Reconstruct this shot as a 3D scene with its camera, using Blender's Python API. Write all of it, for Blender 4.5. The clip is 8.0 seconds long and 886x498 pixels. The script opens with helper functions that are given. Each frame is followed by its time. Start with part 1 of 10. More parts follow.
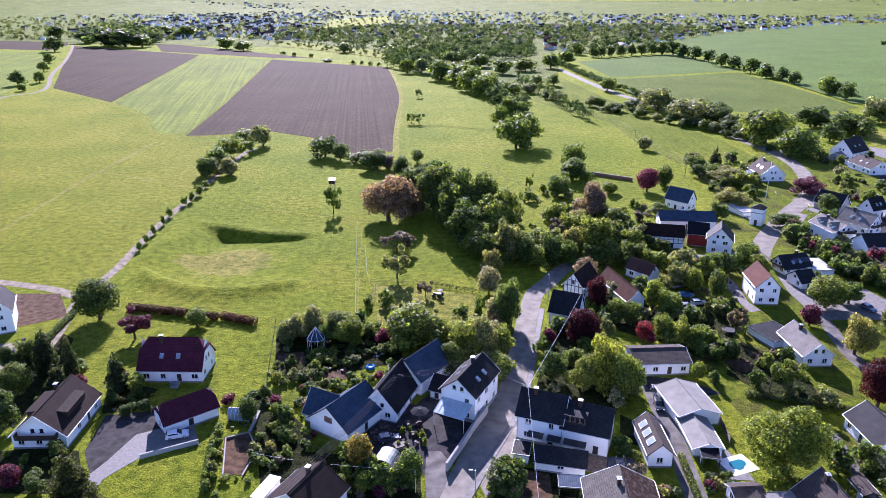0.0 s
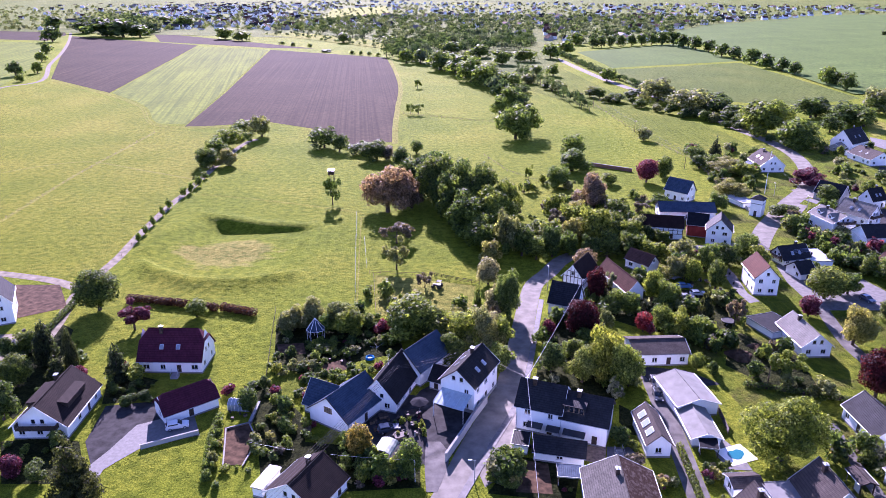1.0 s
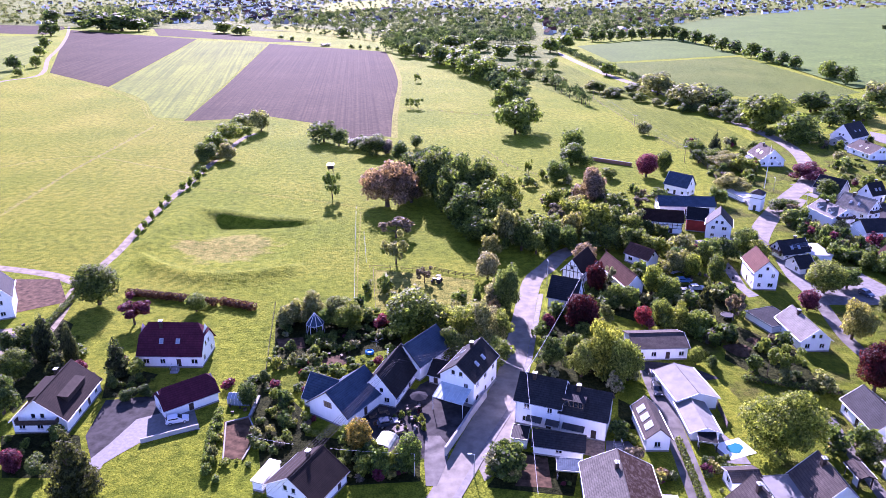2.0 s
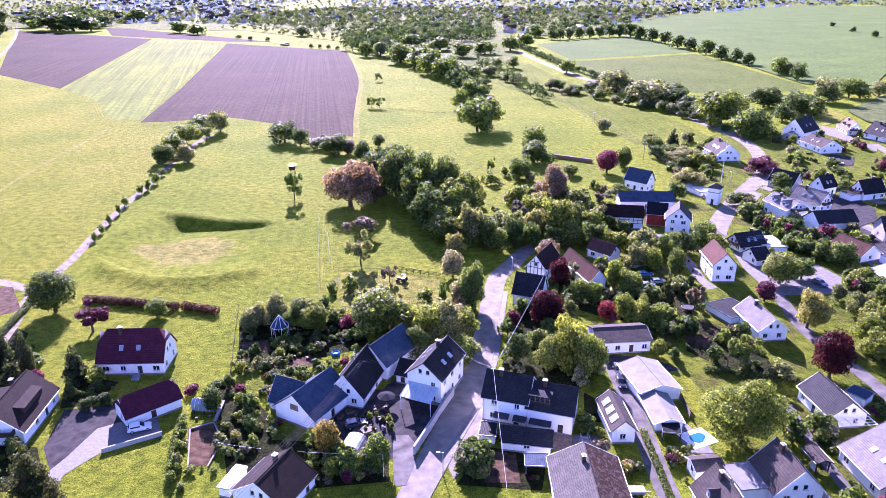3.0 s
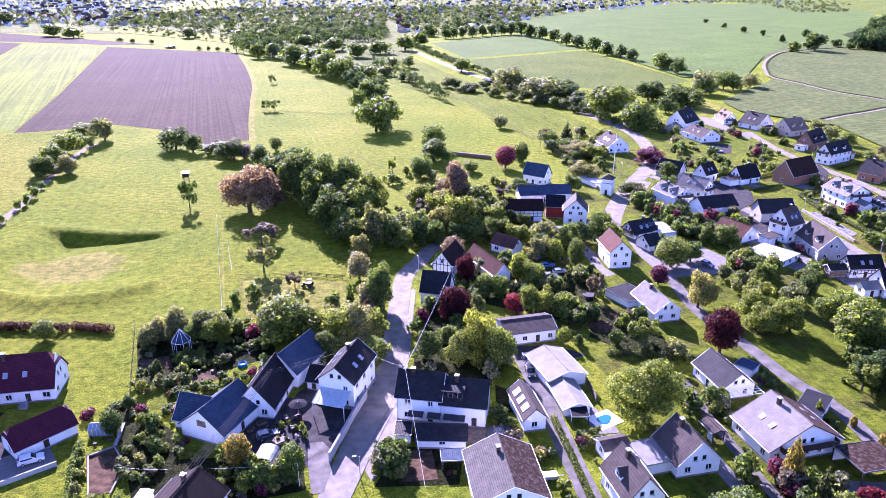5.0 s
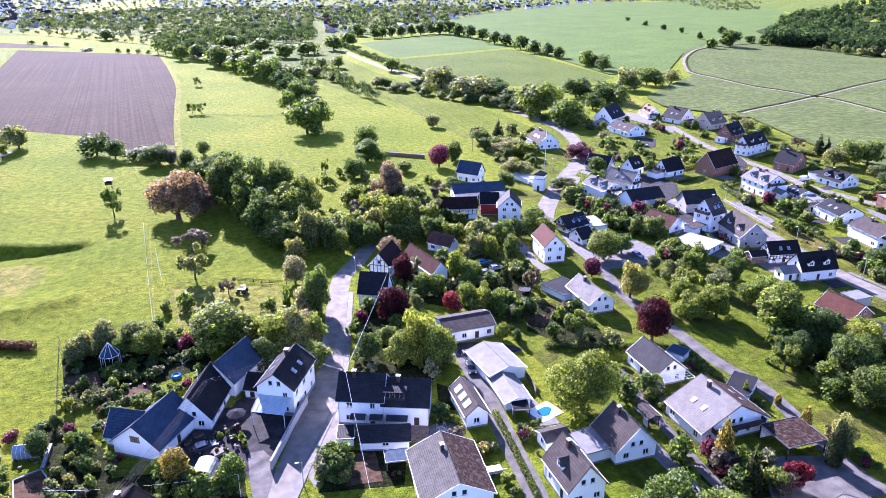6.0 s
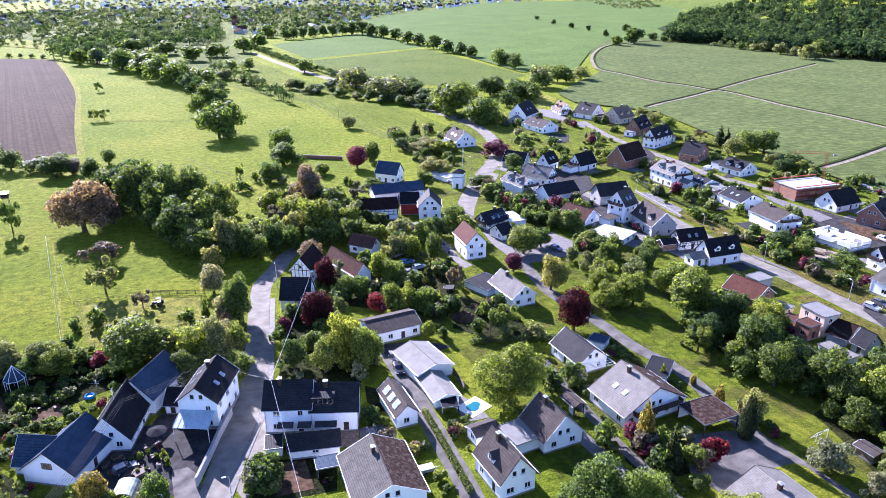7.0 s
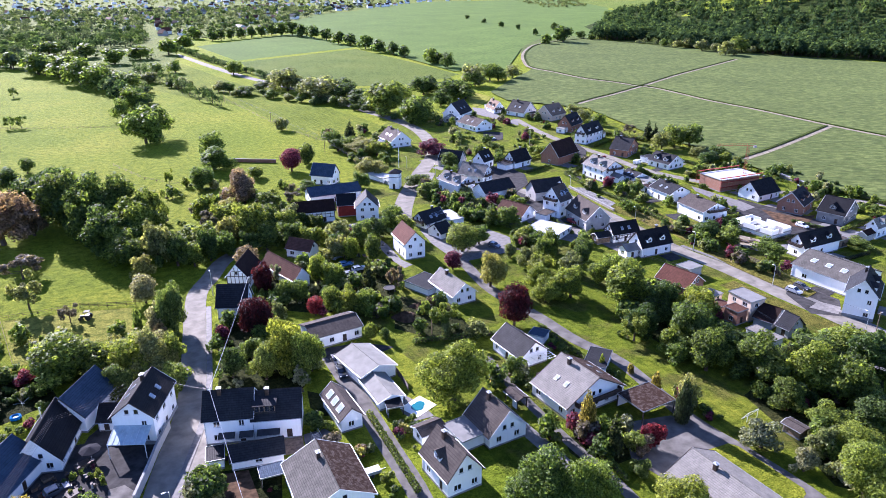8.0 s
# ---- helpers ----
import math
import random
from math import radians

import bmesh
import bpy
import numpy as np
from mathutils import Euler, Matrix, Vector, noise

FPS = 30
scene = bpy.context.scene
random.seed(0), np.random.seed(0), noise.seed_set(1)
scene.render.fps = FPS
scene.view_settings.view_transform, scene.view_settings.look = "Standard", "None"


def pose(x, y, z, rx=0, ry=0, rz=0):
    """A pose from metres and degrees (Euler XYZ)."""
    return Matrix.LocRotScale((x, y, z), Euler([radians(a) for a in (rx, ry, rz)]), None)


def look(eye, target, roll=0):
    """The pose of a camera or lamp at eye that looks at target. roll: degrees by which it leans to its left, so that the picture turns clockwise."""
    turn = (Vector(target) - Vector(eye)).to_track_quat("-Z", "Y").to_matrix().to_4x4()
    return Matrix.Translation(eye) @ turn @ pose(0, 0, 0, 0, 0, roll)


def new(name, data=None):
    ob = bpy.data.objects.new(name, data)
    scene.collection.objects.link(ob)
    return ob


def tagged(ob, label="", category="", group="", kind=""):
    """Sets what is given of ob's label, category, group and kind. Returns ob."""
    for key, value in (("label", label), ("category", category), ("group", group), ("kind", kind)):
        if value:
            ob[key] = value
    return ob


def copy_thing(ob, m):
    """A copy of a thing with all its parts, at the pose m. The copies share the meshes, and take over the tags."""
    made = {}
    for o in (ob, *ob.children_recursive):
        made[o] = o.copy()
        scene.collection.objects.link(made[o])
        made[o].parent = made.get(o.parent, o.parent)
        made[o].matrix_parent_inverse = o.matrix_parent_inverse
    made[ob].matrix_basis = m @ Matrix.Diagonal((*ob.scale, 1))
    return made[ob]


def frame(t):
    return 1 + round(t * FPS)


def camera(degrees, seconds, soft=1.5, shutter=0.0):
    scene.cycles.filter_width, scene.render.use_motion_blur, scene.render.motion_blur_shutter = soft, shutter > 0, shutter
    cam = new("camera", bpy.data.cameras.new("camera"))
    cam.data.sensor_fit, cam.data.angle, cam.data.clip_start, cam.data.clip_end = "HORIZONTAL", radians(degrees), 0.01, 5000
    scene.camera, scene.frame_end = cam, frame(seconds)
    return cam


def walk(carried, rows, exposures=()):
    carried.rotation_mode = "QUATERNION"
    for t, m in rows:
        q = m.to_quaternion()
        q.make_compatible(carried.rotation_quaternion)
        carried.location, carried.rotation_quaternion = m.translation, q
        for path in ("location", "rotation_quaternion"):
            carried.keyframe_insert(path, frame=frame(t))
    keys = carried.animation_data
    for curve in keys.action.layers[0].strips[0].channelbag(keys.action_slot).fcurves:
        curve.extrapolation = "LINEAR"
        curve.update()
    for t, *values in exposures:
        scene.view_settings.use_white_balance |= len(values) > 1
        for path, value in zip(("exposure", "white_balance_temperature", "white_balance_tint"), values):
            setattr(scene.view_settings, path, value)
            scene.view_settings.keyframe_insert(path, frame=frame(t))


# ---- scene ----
cam = camera(64.64, 8.0, soft=0.35)
EYE = (0.0, 0.0, 82.0)
# seconds, yaw, pitch, roll: a hovering drone that tips down a little and then turns to its right
PATH = [
    (0.0, 0.0, -20.22, 0.0), (0.5, -0.03, -20.62, 0.0), (1.0, -0.05, -20.96, 0.0), (1.4, -0.06, -21.18, 0.0),
    (1.9, -0.09, -21.38, 0.01), (2.3, -0.11, -21.48, 0.01), (2.4, -0.15, -21.49, 0.01), (2.5, -0.29, -21.5, 0.01),
    (2.6, -0.71, -21.5, 0.01), (2.7, -1.37, -21.5, 0.01), (2.8, -2.01, -21.51, 0.01), (2.9, -2.63, -21.51, 0.01),
    (3.0, -3.21, -21.51, 0.01), (3.25, -4.26, -21.52, 0.01), (3.5, -5.26, -21.51, 0.01), (4.0, -7.28, -21.53, 0.0),
    (4.2, -8.09, -21.53, 0.0), (4.75, -10.39, -21.54, 0.01), (5.3, -12.69, -21.54, 0.02), (5.4, -13.11, -21.55, 0.02),
    (5.5, -13.69, -21.55, 0.02), (6.0, -17.08, -21.57, 0.01), (6.5, -20.5, -21.58, 0.0), (7.0, -23.9, -21.58, -0.04),
    (7.5, -27.32, -21.57, -0.07), (7.6, -27.96, -21.58, -0.07), (7.7, -28.5, -21.59, -0.08), (7.8, -28.87, -21.59, -0.08),
    (7.9, -29.09, -21.6, -0.09), (8.0, -29.26, -21.61, -0.09),
]
walk(cam, [(t, pose(*EYE, 90 + p, 0, y) @ Matrix.Rotation(radians(r), 4, "Z")) for t, y, p, r in PATH],
     exposures=[(0.0, 1.78, 5250, 40), (0.5, 1.86, 5230, 53), (1.0, 1.96, 5210, 59), (2.5, 2.36, 5150, 67),
                (4.2, 2.44, 5150, 67), (5.5, 2.44, 5100, 54), (6.3, 2.34, 5100, 40), (8.0, 2.05, 5230, 34)])

# ---- light: a low evening sun beyond the village ----
SUN_EL, SUN_AZ = radians(26.5), radians(-8)
world = bpy.data.worlds.new("sky")
scene.world = world
world.use_nodes = True
wn = world.node_tree.nodes
sky = wn.new("ShaderNodeTexSky")
sky.sky_type, sky.sun_disc = "NISHITA", False
sky.sun_elevation, sky.sun_rotation = SUN_EL, SUN_AZ
sky.dust_density, sky.air_density, sky.ozone_density = 0.25, 0.9, 2.0
world.node_tree.links.new(sky.outputs[0], wn["Background"].inputs[0])
wn["Background"].inputs[1].default_value = 0.066
sun = new("sun", bpy.data.lights.new("sun", "SUN"))
sun.data.energy, sun.data.angle, sun.data.color = 5.0, radians(0.55), (1.0, 0.9, 0.74)
sun.matrix_world = look((300 * math.sin(SUN_AZ) * math.cos(SUN_EL), 300 * math.cos(SUN_AZ) * math.cos(SUN_EL), 300 * math.sin(SUN_EL)), (0, 0, 0))


# ---- materials ----
class Nodes:
    """A small helper to wire a Principled material."""

    def __init__(self, name, rough=0.8, metal=0.0, spec=0.3):
        self.m = bpy.data.materials.new(name)
        self.m.use_nodes = True
        self.t = self.m.node_tree
        self.b = self.t.nodes["Principled BSDF"]
        self.b.inputs["Roughness"].default_value = rough
        self.b.inputs["Metallic"].default_value = metal
        self.b.inputs["Specular IOR Level"].default_value = spec
        self.out = self.t.nodes["Material Output"]

    def n(self, kind, **ins):
        node = self.t.nodes.new("ShaderNode" + kind)
        for k, v in ins.items():
            sock = node.inputs[k.replace("_", " ")]
            if isinstance(v, bpy.types.NodeSocket):
                self.t.links.new(v, sock)
            else:
                sock.default_value = v
        return node

    def coord(self, which="Object", scale=(1, 1, 1), turn=0.0):
        c = self.n("TexCoord")
        return self.n("Mapping", Vector=c.outputs[which], Scale=scale, Rotation=(0, 0, radians(turn))).outputs[0]

    def place(self, scale=(1, 1, 1), turn=0.0):
        g = self.n("NewGeometry")
        return self.n("Mapping", Vector=g.outputs["Position"], Scale=scale, Rotation=(0, 0, radians(turn))).outputs[0]

    def noise(self, vec, scale, detail=4.0, rough=0.55):
        return self.n("TexNoise", Vector=vec, Scale=scale, Detail=detail, Roughness=rough).outputs["Fac"]

    def ramp(self, fac, *stops):
        r = self.n("ValToRGB", Fac=fac)
        e = r.color_ramp.elements
        while len(e) < len(stops):
            e.new(0.5)
        for el, (p, c) in zip(e, stops):
            el.position, el.color = p, (*c, 1)
        return r.outputs[0]

    def mix(self, fac, a, b, blend="MIX"):
        x = self.t.nodes.new("ShaderNodeMix")
        x.data_type, x.blend_type = "RGBA", blend
        for k, v in ((0, fac), (6, a), (7, b)):
            if isinstance(v, bpy.types.NodeSocket):
                self.t.links.new(v, x.inputs[k])
            else:
                x.inputs[k].default_value = v if k == 0 else (*v, 1)
        return x.outputs[2]

    def bump(self, height, strength=0.4, distance=0.05):
        b = self.n("Bump", Height=height, Strength=strength, Distance=distance)
        self.t.links.new(b.outputs[0], self.b.inputs["Normal"])
        return b

    def fuzz(self, weight, tint):
        """The soft glow of upright blades or crumbs seen at a low angle."""
        self.b.inputs["Sheen Weight"].default_value = weight
        self.b.inputs["Sheen Roughness"].default_value = 0.6
        self.b.inputs["Sheen Tint"].default_value = (*tint, 1)

    def done(self, color):
        if isinstance(color, tuple):
            self.b.inputs["Base Color"].default_value = (*color, 1)
        else:
            self.t.links.new(color, self.b.inputs["Base Color"])
        return self.m


def mat_plain(name, c, rough=0.7, metal=0.0, vary=0.12, size=0.6, spec=0.3):
    k = Nodes(name, rough, metal, spec)
    v = k.noise(k.coord(), size)
    lo, hi = [tuple(max(0.0, min(1.0, x * (1 + s * vary * 2))) for x in c) for s in (-1, 1)]
    k.bump(k.noise(k.coord(), 9.0), 0.25, 0.02)
    return k.done(k.ramp(v, (0.3, lo), (0.7, hi)))


def mat_grass(name, a, b, c, blade=3.0, bare=None, fuzz=0.2, mown=False, worn=None):
    k = Nodes(name, 0.9, 0, 0.03)
    k.fuzz(fuzz, (0.05 + 4.4 * b[0], 0.06 + 4.1 * b[1], 0.03 + 2.0 * b[2]))
    big = k.noise(k.place(), 0.02, 5)
    mid = k.noise(k.place(), 0.42, 8, 0.72)
    fine = k.noise(k.place(), blade, 3, 0.7)
    base = k.ramp(big, (0.35, a), (0.5, b), (0.66, c))
    if bare:
        x, y, rx, ry, dry = bare
        off = k.n("VectorMath", Vector=k.n("NewGeometry").outputs["Position"])
        off.operation = "SUBTRACT"
        off.inputs[1].default_value = (x, y, 0)
        sc = k.n("VectorMath", Vector=off.outputs[0])
        sc.operation = "MULTIPLY"
        sc.inputs[1].default_value = (1 / rx, 1 / ry, 0)
        ln = k.n("VectorMath", Vector=sc.outputs[0])
        ln.operation = "LENGTH"
        rim = k.n("Math")
        rim.operation = "ADD"
        k.t.links.new(ln.outputs["Value"], rim.inputs[0])
        k.t.links.new(k.noise(k.place(), 0.11, 5, 0.65), rim.inputs[1])
        base = k.mix(k.ramp(rim.outputs[0], (0.85, (0.9, 0.9, 0.9)), (1.5, (0, 0, 0))), base, dry)
    if worn:
        base = k.mix(k.ramp(k.noise(k.place(), 0.085, 4, 0.6), (0.5, (0, 0, 0)), (0.6, (0.85, 0.85, 0.85))), base, worn)
    tuft = k.ramp(mid, (0.4, (0.34, 0.43, 0.34)), (0.58, (1.3, 1.2, 1.05)))
    col = k.mix(0.85, base, tuft, "MULTIPLY")
    spot = k.ramp(fine, (0.4, (0.34, 0.4, 0.34)), (0.58, (1.36, 1.28, 1.1)))
    k.bump(k.noise(k.place(), 0.9, 6, 0.75), 1.0, 0.9)
    if mown:
        swath = k.ramp(k.noise(k.place((0.55, 0.012, 1), -8), 1.6, 2, 0.4), (0.4, (0.74, 0.8, 0.74)), (0.6, (1.18, 1.12, 1.05)))
        col = k.mix(0.8, col, swath, "MULTIPLY")
    return k.done(k.mix(0.8, col, spot, "MULTIPLY"))


def mat_rows(name, a, b, turn, pitch, deep=0.5, fuzz=0.16, crisp=0.14, run=0.0022):
    """A field drilled or ploughed in rows that run along one heading."""
    k = Nodes(name, 0.92, 0, 0.025)
    k.fuzz(fuzz, tuple(min(1.0, 0.1 + x * 3.4) for x in b))
    v = k.place((1, 1, 1), turn)
    drill = k.n("Mapping", Vector=v, Scale=(1 / pitch, run, 1)).outputs[0]
    rows = k.noise(drill, 1.6, 2.0, 0.45)
    col = k.ramp(rows, (0.5 - crisp, a), (0.5 + crisp, b))
    patch = k.ramp(k.noise(k.place(), 0.018, 6, 0.6), (0.3, (0.72, 0.74, 0.74)), (0.7, (1.15, 1.12, 1.1)))
    col = k.mix(0.9, col, patch, "MULTIPLY")
    grit = k.ramp(k.noise(k.place(), 0.3, 8, 0.78), (0.4, (0.45, 0.48, 0.46)), (0.6, (1.35, 1.35, 1.3)))
    col = k.mix(0.7, col, grit, "MULTIPLY")
    k.bump(k.mix(0.5, rows, k.noise(k.place(), 0.8, 5)), deep, 0.4)
    return k.done(col)


def mat_roof(name, a, b, rough=0.55, row=0.34, moss=None):
    k = Nodes(name, min(0.95, rough + 0.2), 0, 0.07)
    v = k.coord()
    w = k.t.nodes.new("ShaderNodeTexWave")
    w.wave_type, w.bands_direction, w.wave_profile = "BANDS", "Y", "SAW"
    k.t.links.new(v, w.inputs["Vector"])
    w.inputs["Scale"].default_value = 0.314 / row
    u = k.t.nodes.new("ShaderNodeTexWave")
    u.wave_type, u.bands_direction = "BANDS", "X"
    k.t.links.new(v, u.inputs["Vector"])
    u.inputs["Scale"].default_value = 0.314 / 0.3
    tone = k.ramp(k.noise(v, 0.45, 6, 0.65), (0.3, a), (0.7, b))
    cell = k.n("TexWhiteNoise", Vector=k.n("VectorMath", Vector=k.coord("Object", (3.3, 2.9, 0))).outputs[0])
    g = k.n("VectorMath", Vector=k.coord("Object", (3.3, 2.9, 0)))
    g.operation = "FLOOR"
    k.t.links.new(g.outputs[0], cell.inputs["Vector"])
    tile = k.ramp(cell.outputs["Value"], (0.0, (0.75, 0.75, 0.75)), (1.0, (1.2, 1.2, 1.2)))
    col = k.mix(0.6, tone, tile, "MULTIPLY")
    line = k.ramp(w.outputs["Fac"], (0.0, (0.45, 0.45, 0.45)), (0.3, (1, 1, 1)))
    col = k.mix(0.8, col, line, "MULTIPLY")
    if moss:
        col = k.mix(k.ramp(k.noise(v, 1.3, 6, 0.75), (0.5 if moss[0] > 0.05 else 0.4, (0, 0, 0)), (0.6 if moss[0] > 0.05 else 0.52, (1, 1, 1))), col, moss)
    k.bump(k.mix(0.4, w.outputs["Fac"], u.outputs["Fac"]), 0.8, 0.05)
    return k.done(col)


def mat_leaf(name, dark, light, glow=0.5, spec=0.2):
    k = Nodes(name, 0.6, 0, spec)
    g = k.n("NewGeometry")
    o = k.n("ObjectInfo")
    island = g.outputs["Random Per Island"]
    col = k.ramp(island, (0.0, tuple(x * (0.6 if spec else 1.0) for x in dark)), (0.75, light), (1.0, tuple(min(1, x * (1.6 if spec else 1.2)) for x in light)))
    shift = k.ramp(o.outputs["Random"], (0.0, (0.62, 0.74, 0.82)), (0.5, (0.95, 0.97, 1.0)), (1.0, (1.25, 1.16, 0.9)))
    col = k.mix(1.0, col, shift, "MULTIPLY")
    k.done(col)
    tr = k.n("BsdfTranslucent", Color=k.mix(1.0, col, (1.7, 1.65, 0.8), "MULTIPLY"))
    mx = k.n("MixShader", Fac=glow)
    k.t.links.new(k.b.outputs[0], mx.inputs[1])
    k.t.links.new(tr.outputs[0], mx.inputs[2])
    k.t.links.new(mx.outputs[0], k.out.inputs[0])
    return k.m


def mat_wall(name, a, b, brick=False):
    k = Nodes(name, 0.85, 0, 0.2)
    v = k.coord()
    col = k.ramp(k.noise(v, 0.7, 6, 0.6), (0.3, a), (0.7, b))
    if brick:
        br = k.n("TexBrick", Vector=k.coord("Object", (1, 1, 1)), Color1=(*a, 1), Color2=(*b, 1), Mortar=(0.3, 0.27, 0.24, 1), Scale=2.2)
        col = k.mix(0.6, col, br.outputs["Color"])
    streak = k.ramp(k.noise(k.coord("Object", (3, 3, 0.25)), 1.0, 5), (0.35, (0.86, 0.85, 0.82)), (0.55, (1, 1, 1)))
    k.bump(k.noise(v, 14.0), 0.2, 0.01)
    return k.done(k.mix(0.22, col, streak, "MULTIPLY"))


M = {}
M["meadow"] = mat_grass("meadow_grass", (0.092, 0.135, 0.009), (0.128, 0.164, 0.012), (0.168, 0.186, 0.02), bare=(-71, 214, 34, 30, (0.2, 0.18, 0.062)))
M["lawn"] = mat_grass("lawn_grass", (0.068, 0.1, 0.008), (0.097, 0.13, 0.011), (0.134, 0.155, 0.019), 5.0, mown=True)
M["village"] = mat_grass("village_gardens", (0.068, 0.1, 0.008), (0.097, 0.13, 0.011), (0.134, 0.155, 0.019), 5.0, mown=True, worn=(0.062, 0.058, 0.026))
M["hay"] = mat_grass("yellowing_pasture", (0.105, 0.14, 0.012), (0.14, 0.164, 0.016), (0.174, 0.182, 0.024))
M["dry"] = mat_grass("dry_grass", (0.14, 0.158, 0.028), (0.168, 0.178, 0.038), (0.19, 0.192, 0.052))
M["verge"] = mat_grass("rough_verge", (0.0507, 0.0576, 0.0146), (0.0869, 0.0869, 0.0215), (0.1376, 0.1152, 0.0430), 4.0)
M["plough"] = mat_rows("ploughed_soil", (0.032, 0.0225, 0.013), (0.06, 0.044, 0.0255), -6.5, 1.9, 0.45, 0.02, 0.2)
M["strip"] = mat_rows("young_crop_rows", (0.07, 0.1, 0.012), (0.145, 0.178, 0.018), -12, 3.4, 0.3, 0.08, 0.16, 0.004)
M["barley"] = mat_rows("barley", (0.04, 0.06, 0.015), (0.09, 0.112, 0.03), -61, 3.0, 1.0, 0.1, 0.16, 0.11)
M["wheat"] = mat_rows("green_wheat", (0.058, 0.096, 0.016), (0.074, 0.112, 0.02), 60, 5.0, 0.3, 0.12)
M["pasture"] = mat_grass("far_pasture", (0.058, 0.09, 0.02), (0.072, 0.103, 0.023), (0.088, 0.114, 0.027))
M["town"] = mat_grass("town_gardens", (0.06, 0.09, 0.02), (0.09, 0.12, 0.03), (0.13, 0.15, 0.045), fuzz=0.15)
# dark grass colour with shade put in, for crop edges and forest floor
M["shade_grass"] = mat_grass("shade_dark_grass", (0.0258, 0.0430, 0.0103), (0.0387, 0.0602, 0.0129), (0.0516, 0.0731, 0.0172), fuzz=0.03)
M["asphalt"] = mat_plain("asphalt", (0.17, 0.158, 0.132), 0.85, 0, 0.16, 0.35, 0.12)
M["lane"] = mat_plain("worn_asphalt", (0.105, 0.1, 0.092), 0.88, 0, 0.2, 0.4, 0.1)
# much darker asphalt; on shaded yards and drives its colour carries the shade
M["dark_asphalt"] = mat_plain("dark_asphalt", (0.036, 0.035, 0.035), 0.92, 0, 0.25, 0.5, 0.08)
M["paving"] = mat_plain("concrete_paving", (0.125, 0.12, 0.114), 0.8, 0, 0.15, 0.8)
M["pale_paving"] = mat_plain("pale_paving", (0.128, 0.126, 0.12), 0.8, 0, 0.1, 1.5)
M["gravel"] = mat_plain("gravel_track", (0.2, 0.175, 0.125), 0.95, 0, 0.2, 0.5, 0.06)
M["heapstone"] = mat_plain("rubble_stone", (0.15, 0.147, 0.14), 0.95, 0, 0.35, 1.2, 0.06)
M["soil"] = mat_plain("garden_soil", (0.07, 0.043, 0.025), 0.95, 0, 0.3, 0.7, 0.08)
# planted soil, its colour darkened to carry the shade under shrubs
M["bed"] = mat_grass("shade_planted_soil", (0.016, 0.02, 0.008), (0.026, 0.034, 0.011), (0.045, 0.05, 0.02), 2.0, fuzz=0.02)
M["white"] = mat_wall("white_render", (0.87, 0.87, 0.86), (0.92, 0.92, 0.91))
M["peach"] = mat_wall("peach_render", (0.6, 0.47, 0.36), (0.68, 0.55, 0.43))
M["grey"] = mat_wall("grey_render", (0.36, 0.35, 0.33), (0.46, 0.45, 0.43))
M["brick"] = mat_wall("brown_brick", (0.24, 0.11, 0.07), (0.32, 0.16, 0.1), True)
M["red_boards"] = mat_wall("red_boards", (0.2, 0.025, 0.02), (0.28, 0.04, 0.03))
M["timber"] = mat_plain("dark_timber", (0.045, 0.03, 0.022), 0.7, 0, 0.25, 2.0)
M["wood"] = mat_plain("weathered_wood", (0.2, 0.14, 0.09), 0.8, 0, 0.25, 2.0)
M["plinth"] = mat_plain("grey_plinth", (0.22, 0.22, 0.22), 0.85)
M["metal"] = mat_plain("zinc", (0.42, 0.44, 0.46), 0.4, 0.8)
M["awning_cloth"] = mat_plain("dark_awning_cloth", (0.02, 0.021, 0.026), 0.9, 0, 0.15, 1.0, 0.05)
M["galv"] = mat_plain("galvanised_steel", (0.5, 0.52, 0.54), 0.45, 0.6)
M["darkmetal"] = mat_plain("dark_metal", (0.05, 0.05, 0.055), 0.45, 0.5)
M["pvc"] = mat_plain("white_pvc", (0.78, 0.78, 0.78), 0.4, 0, 0.04)
M["glass"] = Nodes("window_glass", 0.06, 0, 0.8).done((0.018, 0.022, 0.03))
M["skyglass"] = Nodes("roof_glass", 0.12, 0, 0.9).done((0.25, 0.29, 0.33))
M["sheeting"] = mat_plain("pale_sheeting", (0.27, 0.31, 0.26), 0.6, 0, 0.15, 1.0)
M["bark"] = mat_plain("bark", (0.09, 0.065, 0.045), 0.9, 0, 0.3, 2.0)
